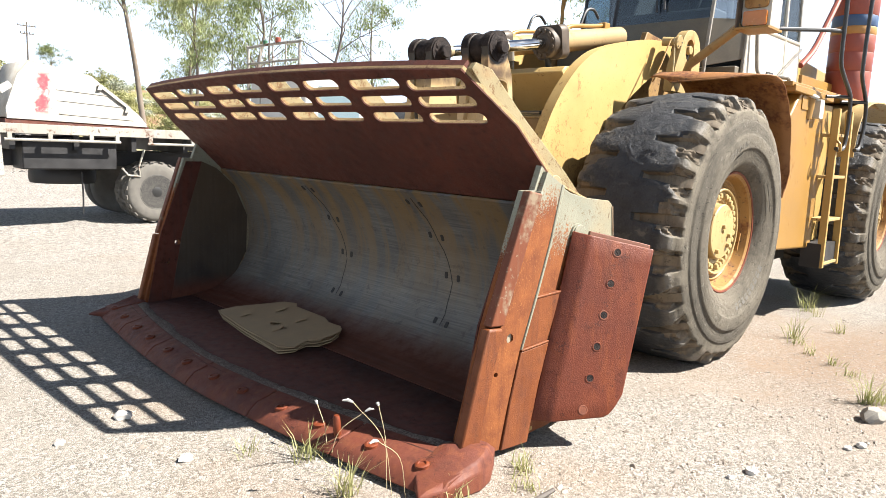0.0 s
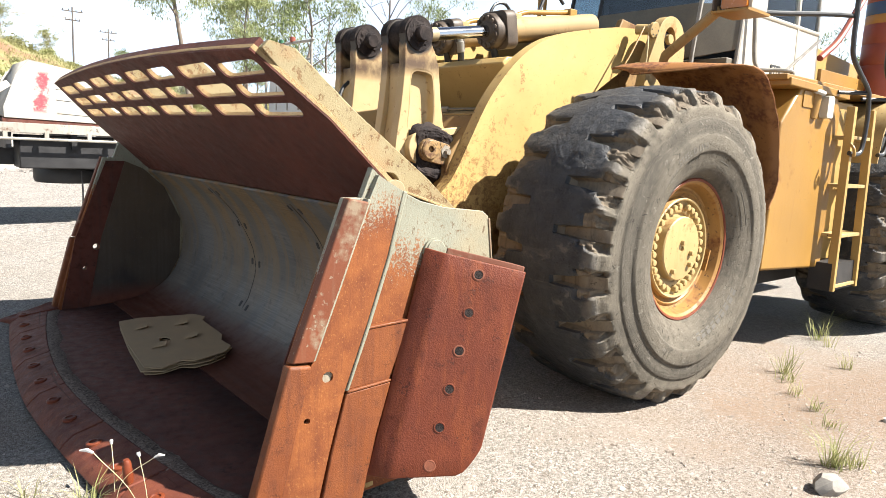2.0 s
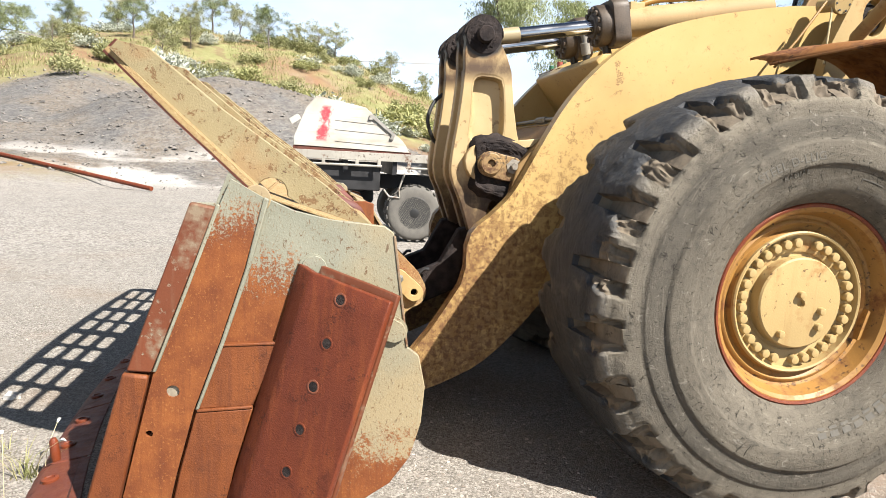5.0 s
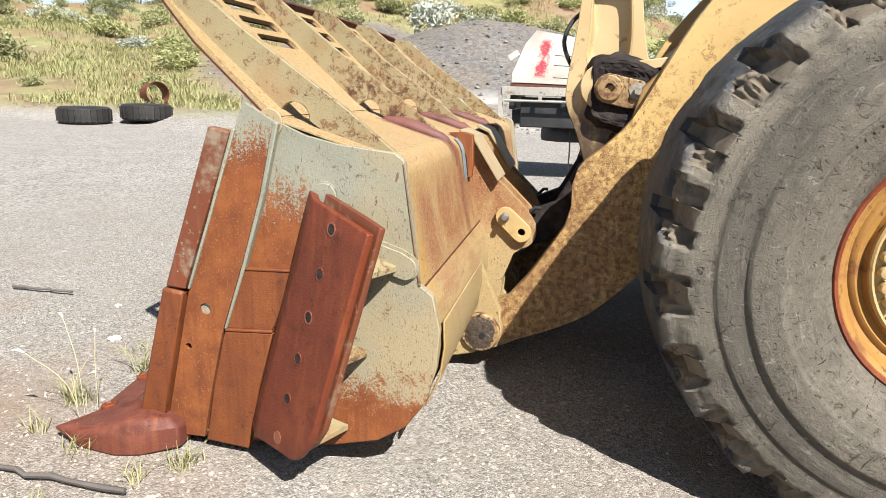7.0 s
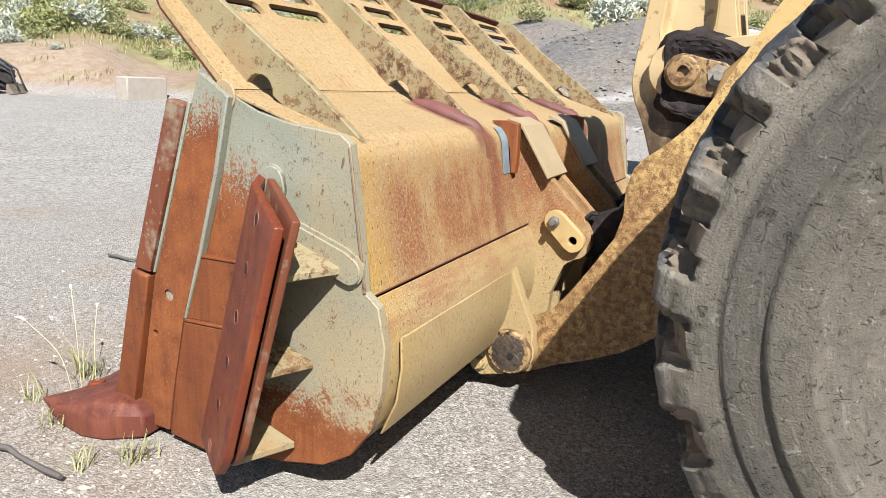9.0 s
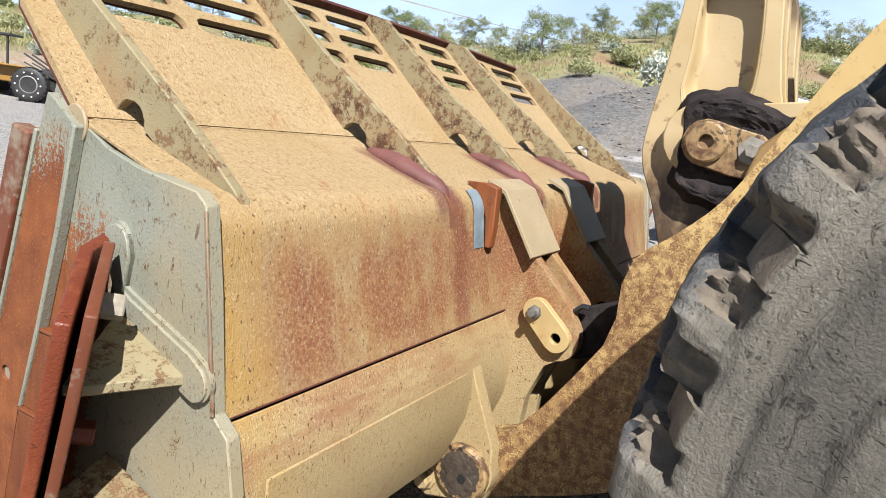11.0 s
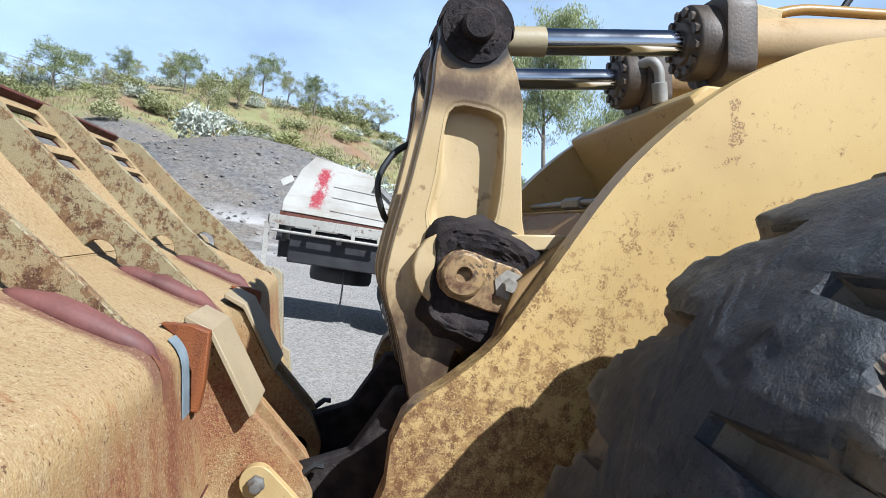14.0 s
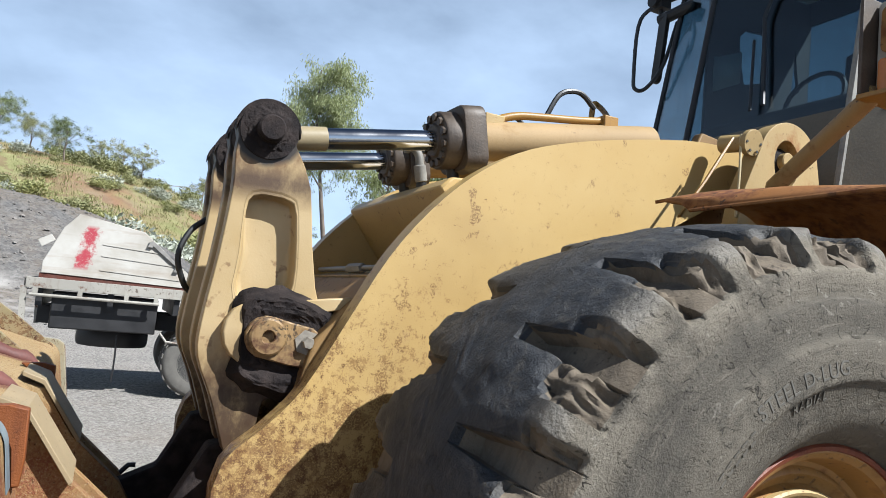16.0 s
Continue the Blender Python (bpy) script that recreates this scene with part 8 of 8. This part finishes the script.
for u in (0.0, -2.3):
    for w in (0.85, -0.85):
        c = far_spot(u, w, 0.70)
        m = Matrix.Translation(c) @ Matrix.Rotation(math.atan2(far_way.y, far_way.x), 4, "Z")
        fw = part("far_wheel", FAR_T, None, far_m, at=m)
        for k in range(24):
            part("tread_block", FAR_L, None, fw, at=m @ Matrix.Rotation(2 * math.pi * k / 24, 4, "Y"))
        d = 1 if w > 0 else -1
        part("far_rim", turned([(0.37, -0.05), (0.37, 0.10), (0.33, 0.13), (0.28, 0.02), (0.0, 0.0)], c + far_side * d * 0.10, far_side * d, 28), M["steel_dull"], fw)
        part("hub_plate", turned([(0.26, 0.03), (0.20, 0.06), (0.0, 0.06)], c + far_side * d * 0.10, far_side * d, 24), M["chassis"], fw)
        if w > 0:
            for k in range(10):
                a = 2 * math.pi * k / 10
                q = c + far_side * 0.235 + (far_way * math.cos(a) + Vector((0, 0, 1)) * math.sin(a)) * 0.50
                part("white_stud", rod(q - far_side * 0.02, q + far_side * 0.02, 0.035, 8), M["white_dot"], fw)

# ---- power poles and lines ----
def power_pole(x, y, h):
    z = height(x, y)
    p = thing("power_pole", (x, y, z), "tall bare power pole with cross arms on the slope", "pole", "power poles")
    part("pole", tube([(x, y, z - 0.3), (x, y, z + h)], 0.14, 8, [0.13, 0.08]), M["bark_dead"], p)
    for dz, w in ((0.5, 1.1), (1.5, 0.8)):
        part("cross_arm", box(x - w, x + w, y - 0.06, y + 0.06, z + h - dz - 0.06, z + h - dz + 0.06), M["bark_dead"], p)
        for s in (-1, -0.4, 0.4, 1):
            part("insulator", rod((x + s * w * 0.9, y, z + h - dz + 0.06), (x + s * w * 0.9, y, z + h - dz + 0.25), 0.05, 8), M["chassis"], p)
    return (x, y, z + h - 0.3)


pole_ends = [power_pole(20.4, 91.0, 15.4 - height(20.4, 91.0)), power_pole(27.5, 104.0, 8.0), power_pole(-50.0, 52.6, 7.0)]
for dx in (-0.8, 0.0, 0.8):
    a, b = Vector(pole_ends[0]) + Vector((dx, 0, -1.0)), Vector(pole_ends[2]) + Vector((dx, 0, 0))
    pts = soft([a, a.lerp(Vector((-14.8, 71.8, 10.1)), 0.5), Vector((-14.8, 71.8 + dx, 10.1)), b], 8)
    wire = part("power_line", tube(pts, 0.028, 4), M["steel_dull"])
    tagged(wire, "thin sagging power line crossing the slope", "cable", "power lines")

# ---- trees and scrub ----
def leaves_at(points, rng, per, spread, size, droop=0.5, narrow=0.3):
    """Many small pointed leaves in loose clumps round points."""
    vs, fs = [], []
    for c in points:
        for _ in range(per):
            p = Vector(c) + Vector((rng.gauss(0, 1), rng.gauss(0, 1), rng.gauss(0, 0.8))) * spread
            d = Vector((rng.gauss(0, 1), rng.gauss(0, 1), rng.gauss(-droop, 0.6))).normalized()
            w = d.cross(Vector((rng.gauss(0, 1), rng.gauss(0, 1), rng.gauss(0, 1)))).normalized()
            s = size * rng.uniform(0.6, 1.4)
            k = len(vs)
            vs += [p, p + d * s * 0.5 + w * s * narrow * 0.5, p + d * s, p + d * s * 0.5 - w * s * narrow * 0.5]
            fs.append((k, k + 1, k + 2, k + 3))
    return vs, fs


def gum_tree(seed, h, crown_r, trunk=0.14, low=0.42, clumps=70, per=60, leaf=0.17, droop=1.2, mat="leaf", lean_x=0.0, spread=0.30, bare=False):
    """A slender gum: forked pale trunk, rising limbs, hanging clumps with gaps between them."""
    rng = random.Random(seed)
    tv, tf = [], []

    def add(geo):
        k = len(tv)
        tv.extend(geo[0])
        tf.extend([tuple(i + k for i in f) for f in geo[1]])
    path = [Vector((0, 0, -0.2))]
    for i in range(1, 7):
        path.append(Vector((lean_x * i / 6 + rng.uniform(-0.12, 0.12) * h / 8, rng.uniform(-0.12, 0.12) * h / 8, h * 0.86 * i / 6)))
    main = soft(path, 3)
    add(tube(main, trunk, 8, [trunk * (1 - 0.82 * i / (len(main) - 1)) for i in range(len(main))]))
    tips = []
    n_l = 13
    for i in range(n_l):
        f = low + (1 - low) * (i + rng.random() * 0.6) / n_l
        f = min(0.99, f)
        p = main[int(f * (len(main) - 1))]
        a = rng.uniform(0, 2 * math.pi)
        reach = crown_r * (0.55 + 0.6 * math.sin(math.pi * min(1, (f - low) / (1 - low) * 0.8 + 0.15))) * rng.uniform(0.6, 1.1)
        q = p + Vector((math.cos(a) * reach, math.sin(a) * reach, reach * rng.uniform(0.35, 0.95)))
        mid = p.lerp(q, 0.5) + Vector((rng.uniform(-0.2, 0.2), rng.uniform(-0.2, 0.2), rng.uniform(0, 0.3)))
        limb = soft([p, mid, q], 3)
        r0 = trunk * 0.42 * (1 - f * 0.5)
        add(tube(limb, r0, 5, [r0 * (1 - 0.8 * k / (len(limb) - 1)) for k in range(len(limb))]))
        tips += [limb[-1], limb[-2], limb[len(limb) // 2 + 1]]
        for _ in range(3 if bare else 2):
            st = limb[rng.randint(len(limb) // 2, len(limb) - 1)]
            e = st + Vector((rng.uniform(-1, 1), rng.uniform(-1, 1), rng.uniform(-0.2, 0.9))) * crown_r * 0.35
            add(tube([st, st.lerp(e, 0.5) + Vector((0, 0, 0.06)), e], 0.02, 4, [r0 * 0.45, r0 * 0.3, r0 * 0.12]))
            tips.append(e)
    tips.append(main[-1])
    cl = []
    while len(cl) < clumps:
        t = rng.choice(tips)
        cl.append(t + Vector((rng.gauss(0, 1), rng.gauss(0, 1), rng.gauss(-0.2, 0.8))) * spread * 1.1)
    return (tv, tf), (None if bare else leaves_at(cl, rng, per, spread * 0.55, leaf, droop, 0.22))


def plant_tree(name, geo, x, y, label, mat="leaf", bark="bark", sc=1.0, turn=0.0, group=""):
    z = height(x, y)
    t = thing(name, (0, 0, 0), label, "tree", group)
    part("trunk", geo[0], M[bark], t, smooth=60)
    if geo[1]:
        part("crown", geo[1], M[mat], t)
    t.matrix_basis = Matrix.Translation((x, y, z)) @ Matrix.Rotation(turn, 4, "Z") @ Matrix.Scale(sc, 4)
    return t


def polar(az, r):
    """A place r metres from the yard's middle, az degrees from +y towards -x."""
    return 3.5 - r * math.sin(radians(az)), 0.5 + r * math.cos(radians(az))


GUM = "slender gum tree with hanging grey-green leaves"
for x, y, h, cr, seed, low, sp in ((17.6, 36.5, 11.5, 1.7, 9, 0.42, 0.42), (17.4, 29.2, 11.0, 1.9, 3, 0.35, 0.42), (27.0, 44.0, 12.0, 2.4, 5, 0.35, 0.5), (33.0, 40.0, 12.5, 2.6, 6, 0.4, 0.5), (31.0, 19.0, 10.5, 2.8, 7, 0.15, 0.5), (36.0, 17.0, 11.0, 3.2, 8, 0.15, 0.55)):
    plant_tree("gum_tree", gum_tree(seed, h, cr, 0.13, low, 66, 70, 0.22, 1.6, spread=sp), x, y, GUM, turn=seed * 1.3, group="gum trees")
plant_tree("gum_tree", gum_tree(31, 13.4, 1.35, 0.15, 0.60, 300, 110, 0.15, 1.9, "leaf_pale", -1.7, 0.34), 12.5, 29.6, GUM, "leaf_pale", group="gum trees")
plant_tree("gum_tree", gum_tree(36, 10.6, 0.9, 0.11, 0.62, 120, 90, 0.15, 1.9, "leaf_pale", 0.5, 0.30), 14.6, 30.4, GUM, "leaf_pale", group="gum trees")
for x, y, h, seed in ((18.9, 25.9, 10.6, 21), (24.0, 45.0, 9.5, 23)):
    plant_tree("dead_tree", gum_tree(seed, h, 2.4, 0.12, 0.45, bare=True, lean_x=0.8), x, y, "bare grey dead tree with crooked branches", bark="bark_dead")

# small spreading trees on the hill
hill_protos = []
for seed in range(5):
    geo = gum_tree(40 + seed, 4.6, 2.0, 0.12, 0.38, 60, 90, 0.22, 0.3, spread=0.38)
    t = thing("hill_tree", (0, 0, 0), "small spreading tree on the slope", "tree", "hill trees")
    part("trunk", geo[0], M["bark"], t, smooth=60)
    part("crown", geo[1], M["leaf"] if seed % 2 else M["leaf_dark"], t)
    hill_protos.append(t)
rng = random.Random(77)
hill_spots = [(11.5, 62), (3.5, 75), (6.0, 80), (8.0, 82), (0.5, 78), (14.5, 80), (12.5, 86), (17, 84), (18.5, 78), (-1.5, 82), (-5.5, 84), (21, 84), (24, 80), (26, 86), (29, 82), (31, 88), (34, 80), (37, 86), (22.5, 70), (40, 84), (44, 88), (48, 80), (52, 86), (57, 88), (63, 84), (-9.5, 88), (-14, 80), (-18, 86), (-23, 84), (-26, 90), (-31, 88), (-36, 84), (70, 84), (76, 86), (30.5, 64), (19.5, 62), (36, 60), (10, 84), (15.5, 86), (5, 86), (1.5, 85), (27.5, 82), (32.5, 84), (42, 86), (46, 84), (50, 88), (55, 84), (60, 88), (13.5, 72), (24.5, 74), (9.5, 70), (33, 70), (45, 66), (53, 70)]
for i, (az, r) in enumerate(hill_spots):
    x, y = polar(az + rng.uniform(-0.6, 0.6), r)
    m = Matrix.Translation((x, y, height(x, y) - 0.1)) @ Matrix.Rotation(rng.uniform(0, 6.28), 4, "Z") @ Matrix.Scale(rng.uniform(0.62, 1.05), 4)
    if i < 5:
        hill_protos[i].matrix_basis = m
    else:
        copy_thing(hill_protos[i % 5], m)

# rounded scrub in green, lime and silver grey


def bush_geo(seed, per=64):
    r = random.Random(seed)
    pts = []
    for _ in range(14):
        a, q = r.uniform(0, 6.28), math.sqrt(r.random()) * 0.8
        pts.append((math.cos(a) * q, math.sin(a) * q, 0.15 + (1 - q * q) * r.uniform(0.25, 0.85)))
    return leaves_at(pts, r, per, 0.20, 0.21, -0.6, 0.36)


bush_kinds = []
for k, (mat, lab) in enumerate((("leaf_dark", "dark green scrub bush on the slope"), ("leaf_grey", "silver-grey scrub bush on the slope"), ("leaf_lime", "bright green scrub bush on the slope"), ("leaf_grey", "silver-grey scrub bush on the slope"), ("leaf_dark", "dark green scrub bush on the slope"))):
    b = part("bush", bush_geo(60 + k), M[mat])
    tagged(b, lab, "bush", "scrub bushes")
    bush_kinds.append(b)
spots = []
for i in range(520):
    az = rng.uniform(-45, 80)
    r = rng.uniform(33, 92)
    x, y = polar(az, r)
    if math.hypot((x - HEAP[0]) * 0.87, y - HEAP[1]) < 15.5 and not (rng.random() < 0.06):
        continue
    if az < -2 and r < 40 or (46 < az < 62 and r < 41):
        continue
    kind = rng.choice((0, 0, 1, 2, 2, 3, 4, 4)) if az > -4 else rng.choice((0, 0, 1, 2, 4))
    if 8 < az < 30 and rng.random() < 0.15:
        kind = 1
    spots.append((x, y, kind, rng.uniform(0.55, 1.5), rng.uniform(0.7, 1.1)))
spots += [(-5.1, 40.9, 1, 1.5, 1.15), (*polar(-7.0, 58), 2, 2.4, 0.9), (*polar(9.0, 48), 1, 1.6, 1.0), (*polar(-3.0, 46), 1, 2.2, 0.9), (*polar(-1.0, 50), 3, 2.4, 0.9), (*polar(-5, 50), 1, 2.0, 0.9), (*polar(1.5, 47), 2, 1.6, 1.0), (*polar(57.5, 41), 1, 0.8, 0.9), (*polar(59, 40), 1, 0.7, 0.9), (*polar(55, 44), 2, 1.5, 1.0), (*polar(53, 45), 1, 1.5, 1.0), (*polar(57, 45), 1, 1.2, 0.9), (*polar(54.5, 38.5), 1, 0.35, 0.9)]
used = set()
spots.sort(key=lambda q: math.hypot(q[0] - 3.5, q[1] - 0.5))
far_v, far_f, far_m_i = [], [], []
for i, (x, y, kind, sc, tall) in enumerate(spots):
    m = Matrix.Translation((x, y, height(x, y) - 0.1)) @ Matrix.Rotation(rng.uniform(0, 6.28), 4, "Z") @ Matrix.Diagonal((sc, sc, sc * tall, 1))
    if kind not in used:
        used.add(kind)
        bush_kinds[kind].matrix_basis = m
    elif i < 270:
        o = bush_kinds[kind].copy()
        scene.collection.objects.link(o)
        o.matrix_basis = m
    else:
        k = len(far_v)
        me = bush_kinds[kind].data
        far_v.extend(m @ v.co for v in me.vertices)
        far_f.extend(tuple(j + k for j in f.vertices) for f in me.polygons)
        far_m_i.extend([(0, 1, 2, 1, 0)[kind]] * len(me.polygons))
scrub_me = to_mesh("far_scrub", (far_v, far_f), [M["leaf_dark"], M["leaf_grey"], M["leaf_lime"]])
scrub_me.polygons.foreach_set("material_index", far_m_i)
scrub = part("far_scrub", scrub_me, None)
tagged(scrub, "mixed green and silver scrub covering the far slope", "scrub", kind="stuff")


# ---- grass, weeds and loose stones ----
def blades(points, rng, per, h, spread, lean=0.5, width=0.012):
    vs, fs = [], []
    for c in points:
        for _ in range(per):
            a = rng.uniform(0, 6.28)
            b = Vector(c) + Vector((rng.gauss(0, spread), rng.gauss(0, spread), 0))
            hh = h * rng.uniform(0.5, 1.2)
            d = Vector((math.cos(a), math.sin(a), 0))
            w = Vector((-d.y, d.x, 0)) * width
            out = d * hh * lean * rng.uniform(0.3, 1.2)
            k = len(vs)
            vs += [b - w, b + w, b + out * 0.35 + Vector((0, 0, hh * 0.6)) + w * 0.7, b + out * 0.35 + Vector((0, 0, hh * 0.6)) - w * 0.7, b + out + Vector((0, 0, hh * 0.92))]
            fs += [(k, k + 1, k + 2, k + 3), (k + 3, k + 2, k + 4)]
    return vs, fs


rng = random.Random(5)
pts = []
while len(pts) < 11000:
    az, r = rng.uniform(-50, 85), rng.uniform(27, 85) 
    x, y = polar(az, r)
    if math.hypot((x - HEAP[0]) * 0.87, y - HEAP[1]) < 15.5 or height(x, y) < 0.5:
        continue
    if noise.noise((x * 0.12, y * 0.12, 9)) < -0.12:
        continue
    if 46 < az < 66 and r < 43 and rng.random() < 0.93:      # the bare bank behind the far machine
        continue
    pts.append((x, y, height(x, y) - 0.02))
hill_grass = part("hill_grass", blades(pts, rng, 12, 0.33, 0.36, 0.9, 0.022), M["grass"])
tagged(hill_grass, "dry yellow-green grass covering the slopes", "grass", kind="stuff")

WEEDS = [(8.51, 2.36, 0.34, 30), (8.3, 2.2, 0.26, 12), (6.99, 2.06, 0.24, 34), (6.8, 1.95, 0.14, 20), (5.26, 1.03, 0.20, 60), (5.34, 0.98, 0.12, 30), (5.62, 0.72, 0.16, 30), (1.94, 2.80, 0.15, 40), (1.88, 2.38, 0.20, 46), (2.32, 1.54, 0.11, 40), (2.69, 1.99, 0.10, 34), (2.2, 2.0, 0.12, 20), (6.2, 1.5, 0.10, 26), (6.5, 1.75, 0.12, 22), (5.9, 1.3, 0.08, 22), (1.75, 3.05, 0.10, 14), (1.9, 2.1, 0.12, 16), (4.6, 0.55, 0.06, 16), (7.6, 1.8, 0.16, 26), (2.55, 1.86, 0.08, 26)]
for x, y, h, n in WEEDS:
    w = part("grass_tuft", blades([(x, y, height(x, y) - 0.005)], rng, n, h, 0.032, 1.15, 0.0030), M["grass"])
    tagged(w, "thin green and yellow grass tuft in the gravel", "grass", "grass tufts")
# tall seeding stalks beside the lip
for k, (x, y, h, lx, ly) in enumerate(((2.03, 2.24, 0.46, -0.16, 0.10), (2.05, 2.30, 0.40, -0.02, 0.05), (2.06, 2.18, 0.36, -0.22, -0.05), (2.02, 2.70, 0.26, 0.14, -0.10), (2.04, 2.75, 0.24, 0.02, 0.12))):
    top = Vector((x + lx, y + ly, h))
    st = thing("grass_stalk", (x, y, 0), "dry bending grass stalk with a pale seed head", "grass", "seeding stalks")
    curve = soft([(x, y, 0.0), (x + lx * 0.25, y + ly * 0.25, h * 0.6), tuple(top)], 5)
    part("stem", tube(curve, 0.0015, 5), M["straw"], st)
    part("seed_head", tube([top, top + Vector((lx * 0.12, ly * 0.12, 0.012)), top + Vector((lx * 0.25, ly * 0.25, 0.01))], 0.006, 6, [0.005, 0.008, 0.003]), M["paper"], st)

# loose stones strewn over the yard
vs, fs = [], []
rng = random.Random(11)
STONE_V = [(-1, 0, 0), (1, 0, 0), (0, -1, 0), (0, 1, 0), (0.2, 0.1, 0.8), (0, 0, -0.4), (0.6, 0.6, 0.25), (-0.6, -0.6, 0.3)]
STONE_F = [(0, 7, 4), (7, 2, 4), (2, 1, 4), (1, 6, 4), (6, 3, 4), (3, 0, 4), (0, 2, 7), (1, 3, 6)]
for i in range(42000):
    d = abs(rng.gauss(0, 1)) * 4.2 + 0.2
    a = rng.uniform(0, 6.28)
    x, y = 3.4 + d * math.cos(a), 1.2 + d * 0.9 * math.sin(a)
    if 2.45 < x < 3.7 and 2.1 < y < 6.1:
        continue
    s = 0.003 + 0.010 * rng.random() ** 3 + (0.022 * rng.random() if rng.random() < 0.006 else 0)
    ro = rng.uniform(0, 6.28)
    c, sn = math.cos(ro), math.sin(ro)
    k = len(vs)
    q = [1 + 0.35 * rng.uniform(-1, 1) for _ in range(3)]
    for px, py, pz in STONE_V:
        px, py, pz = px * q[0], py * q[1], pz * q[2]
        vs.append((x + s * (px * c - py * sn), y + s * (px * sn + py * c), height(x, y) + s * pz * 0.8))
    fs += [tuple(j + k for j in f) for f in STONE_F]
gm = Graph("loose_gravel")
gm.done(gm.mix(gm.island(), (0.20, 0.16, 0.128), (0.54, 0.48, 0.41)), 0.9, 0, gm.noise(80), 0.4, 0.004)
gravel = part("gravel", (vs, fs), gm.mat)
tagged(gravel, "loose pale stones strewn over the yard", "gravel", kind="stuff")
for i, (x, y, s) in enumerate(((3.575, 1.197, 0.030), (3.43, 1.25, 0.016), (4.40, 0.89, 0.028), (4.30, 0.93, 0.020), (1.49, 3.17, 0.030), (1.46, 3.88, 0.042), (4.92, 0.94, 0.075), (5.25, 0.72, 0.030), (1.09, 3.74, 0.022), (6.3, 1.1, 0.03))):
    st = part("stone", lump((x, y, height(x, y) + s * 0.35), (s * 1.2, s, s * 0.7), i, 2, 0.5), M["stone_white"] if s < 0.05 else M["stone"], smooth=25)
    tagged(st, "pale angular stone lying on the gravel", "stone", "loose stones")
# boulders and rubble along the heap's foot and crown
rub_v, rub_f = [], []
rng = random.Random(31)
for i in range(9000):
    a, q = rng.uniform(0, 6.28), 15.5 * math.sqrt(rng.random())
    x, y = HEAP[0] + q / 0.87 * math.cos(a), HEAP[1] + q * math.sin(a)
    s = 0.025 + 0.11 * rng.random() ** 6
    k = len(rub_v)
    ro = rng.uniform(0, 6.28)
    c, sn = math.cos(ro), math.sin(ro)
    for px, py, pz in STONE_V:
        rub_v.append((x + s * (px * c - py * sn), y + s * (px * sn + py * c), height(x, y) + s * pz))
    rub_f += [tuple(j + k for j in f) for f in STONE_F]
gr = Graph("broken_rock")
gr.done(gr.mix(gr.island(), (0.085, 0.08, 0.076), (0.30, 0.27, 0.24)), 0.9, 0, gr.noise(20), 0.4, 0.02)
rubble = part("rubble", (rub_v, rub_f), gr.mat)
tagged(rubble, "grey broken rock covering the spoil heap", "rubble", kind="stuff")
# fallen sticks
for i, (x0, y0, x1, y1) in enumerate(((1.55, 1.80, 2.60, 1.735), (0.10, 3.88, 0.62, 3.87), (3.9, 4.6, 4.2, 4.9))):
    a, b = Vector((x0, y0, 0.015)), Vector((x1, y1, 0.02))
    st = part("stick", tube([a.lerp(b, k / 12) + Vector((0.02 * noise.noise((k * 0.9, i, 1)), 0.03 * noise.noise((k * 0.8, i, 5)), 0.010)) for k in range(13)], 0.012, 6, [0.011 + 0.005 * noise.noise((k * 1.7, i, 9)) for k in range(13)]), M["bark_dead"])
    tagged(st, "dead twig lying on the gravel", "stick", "fallen sticks")
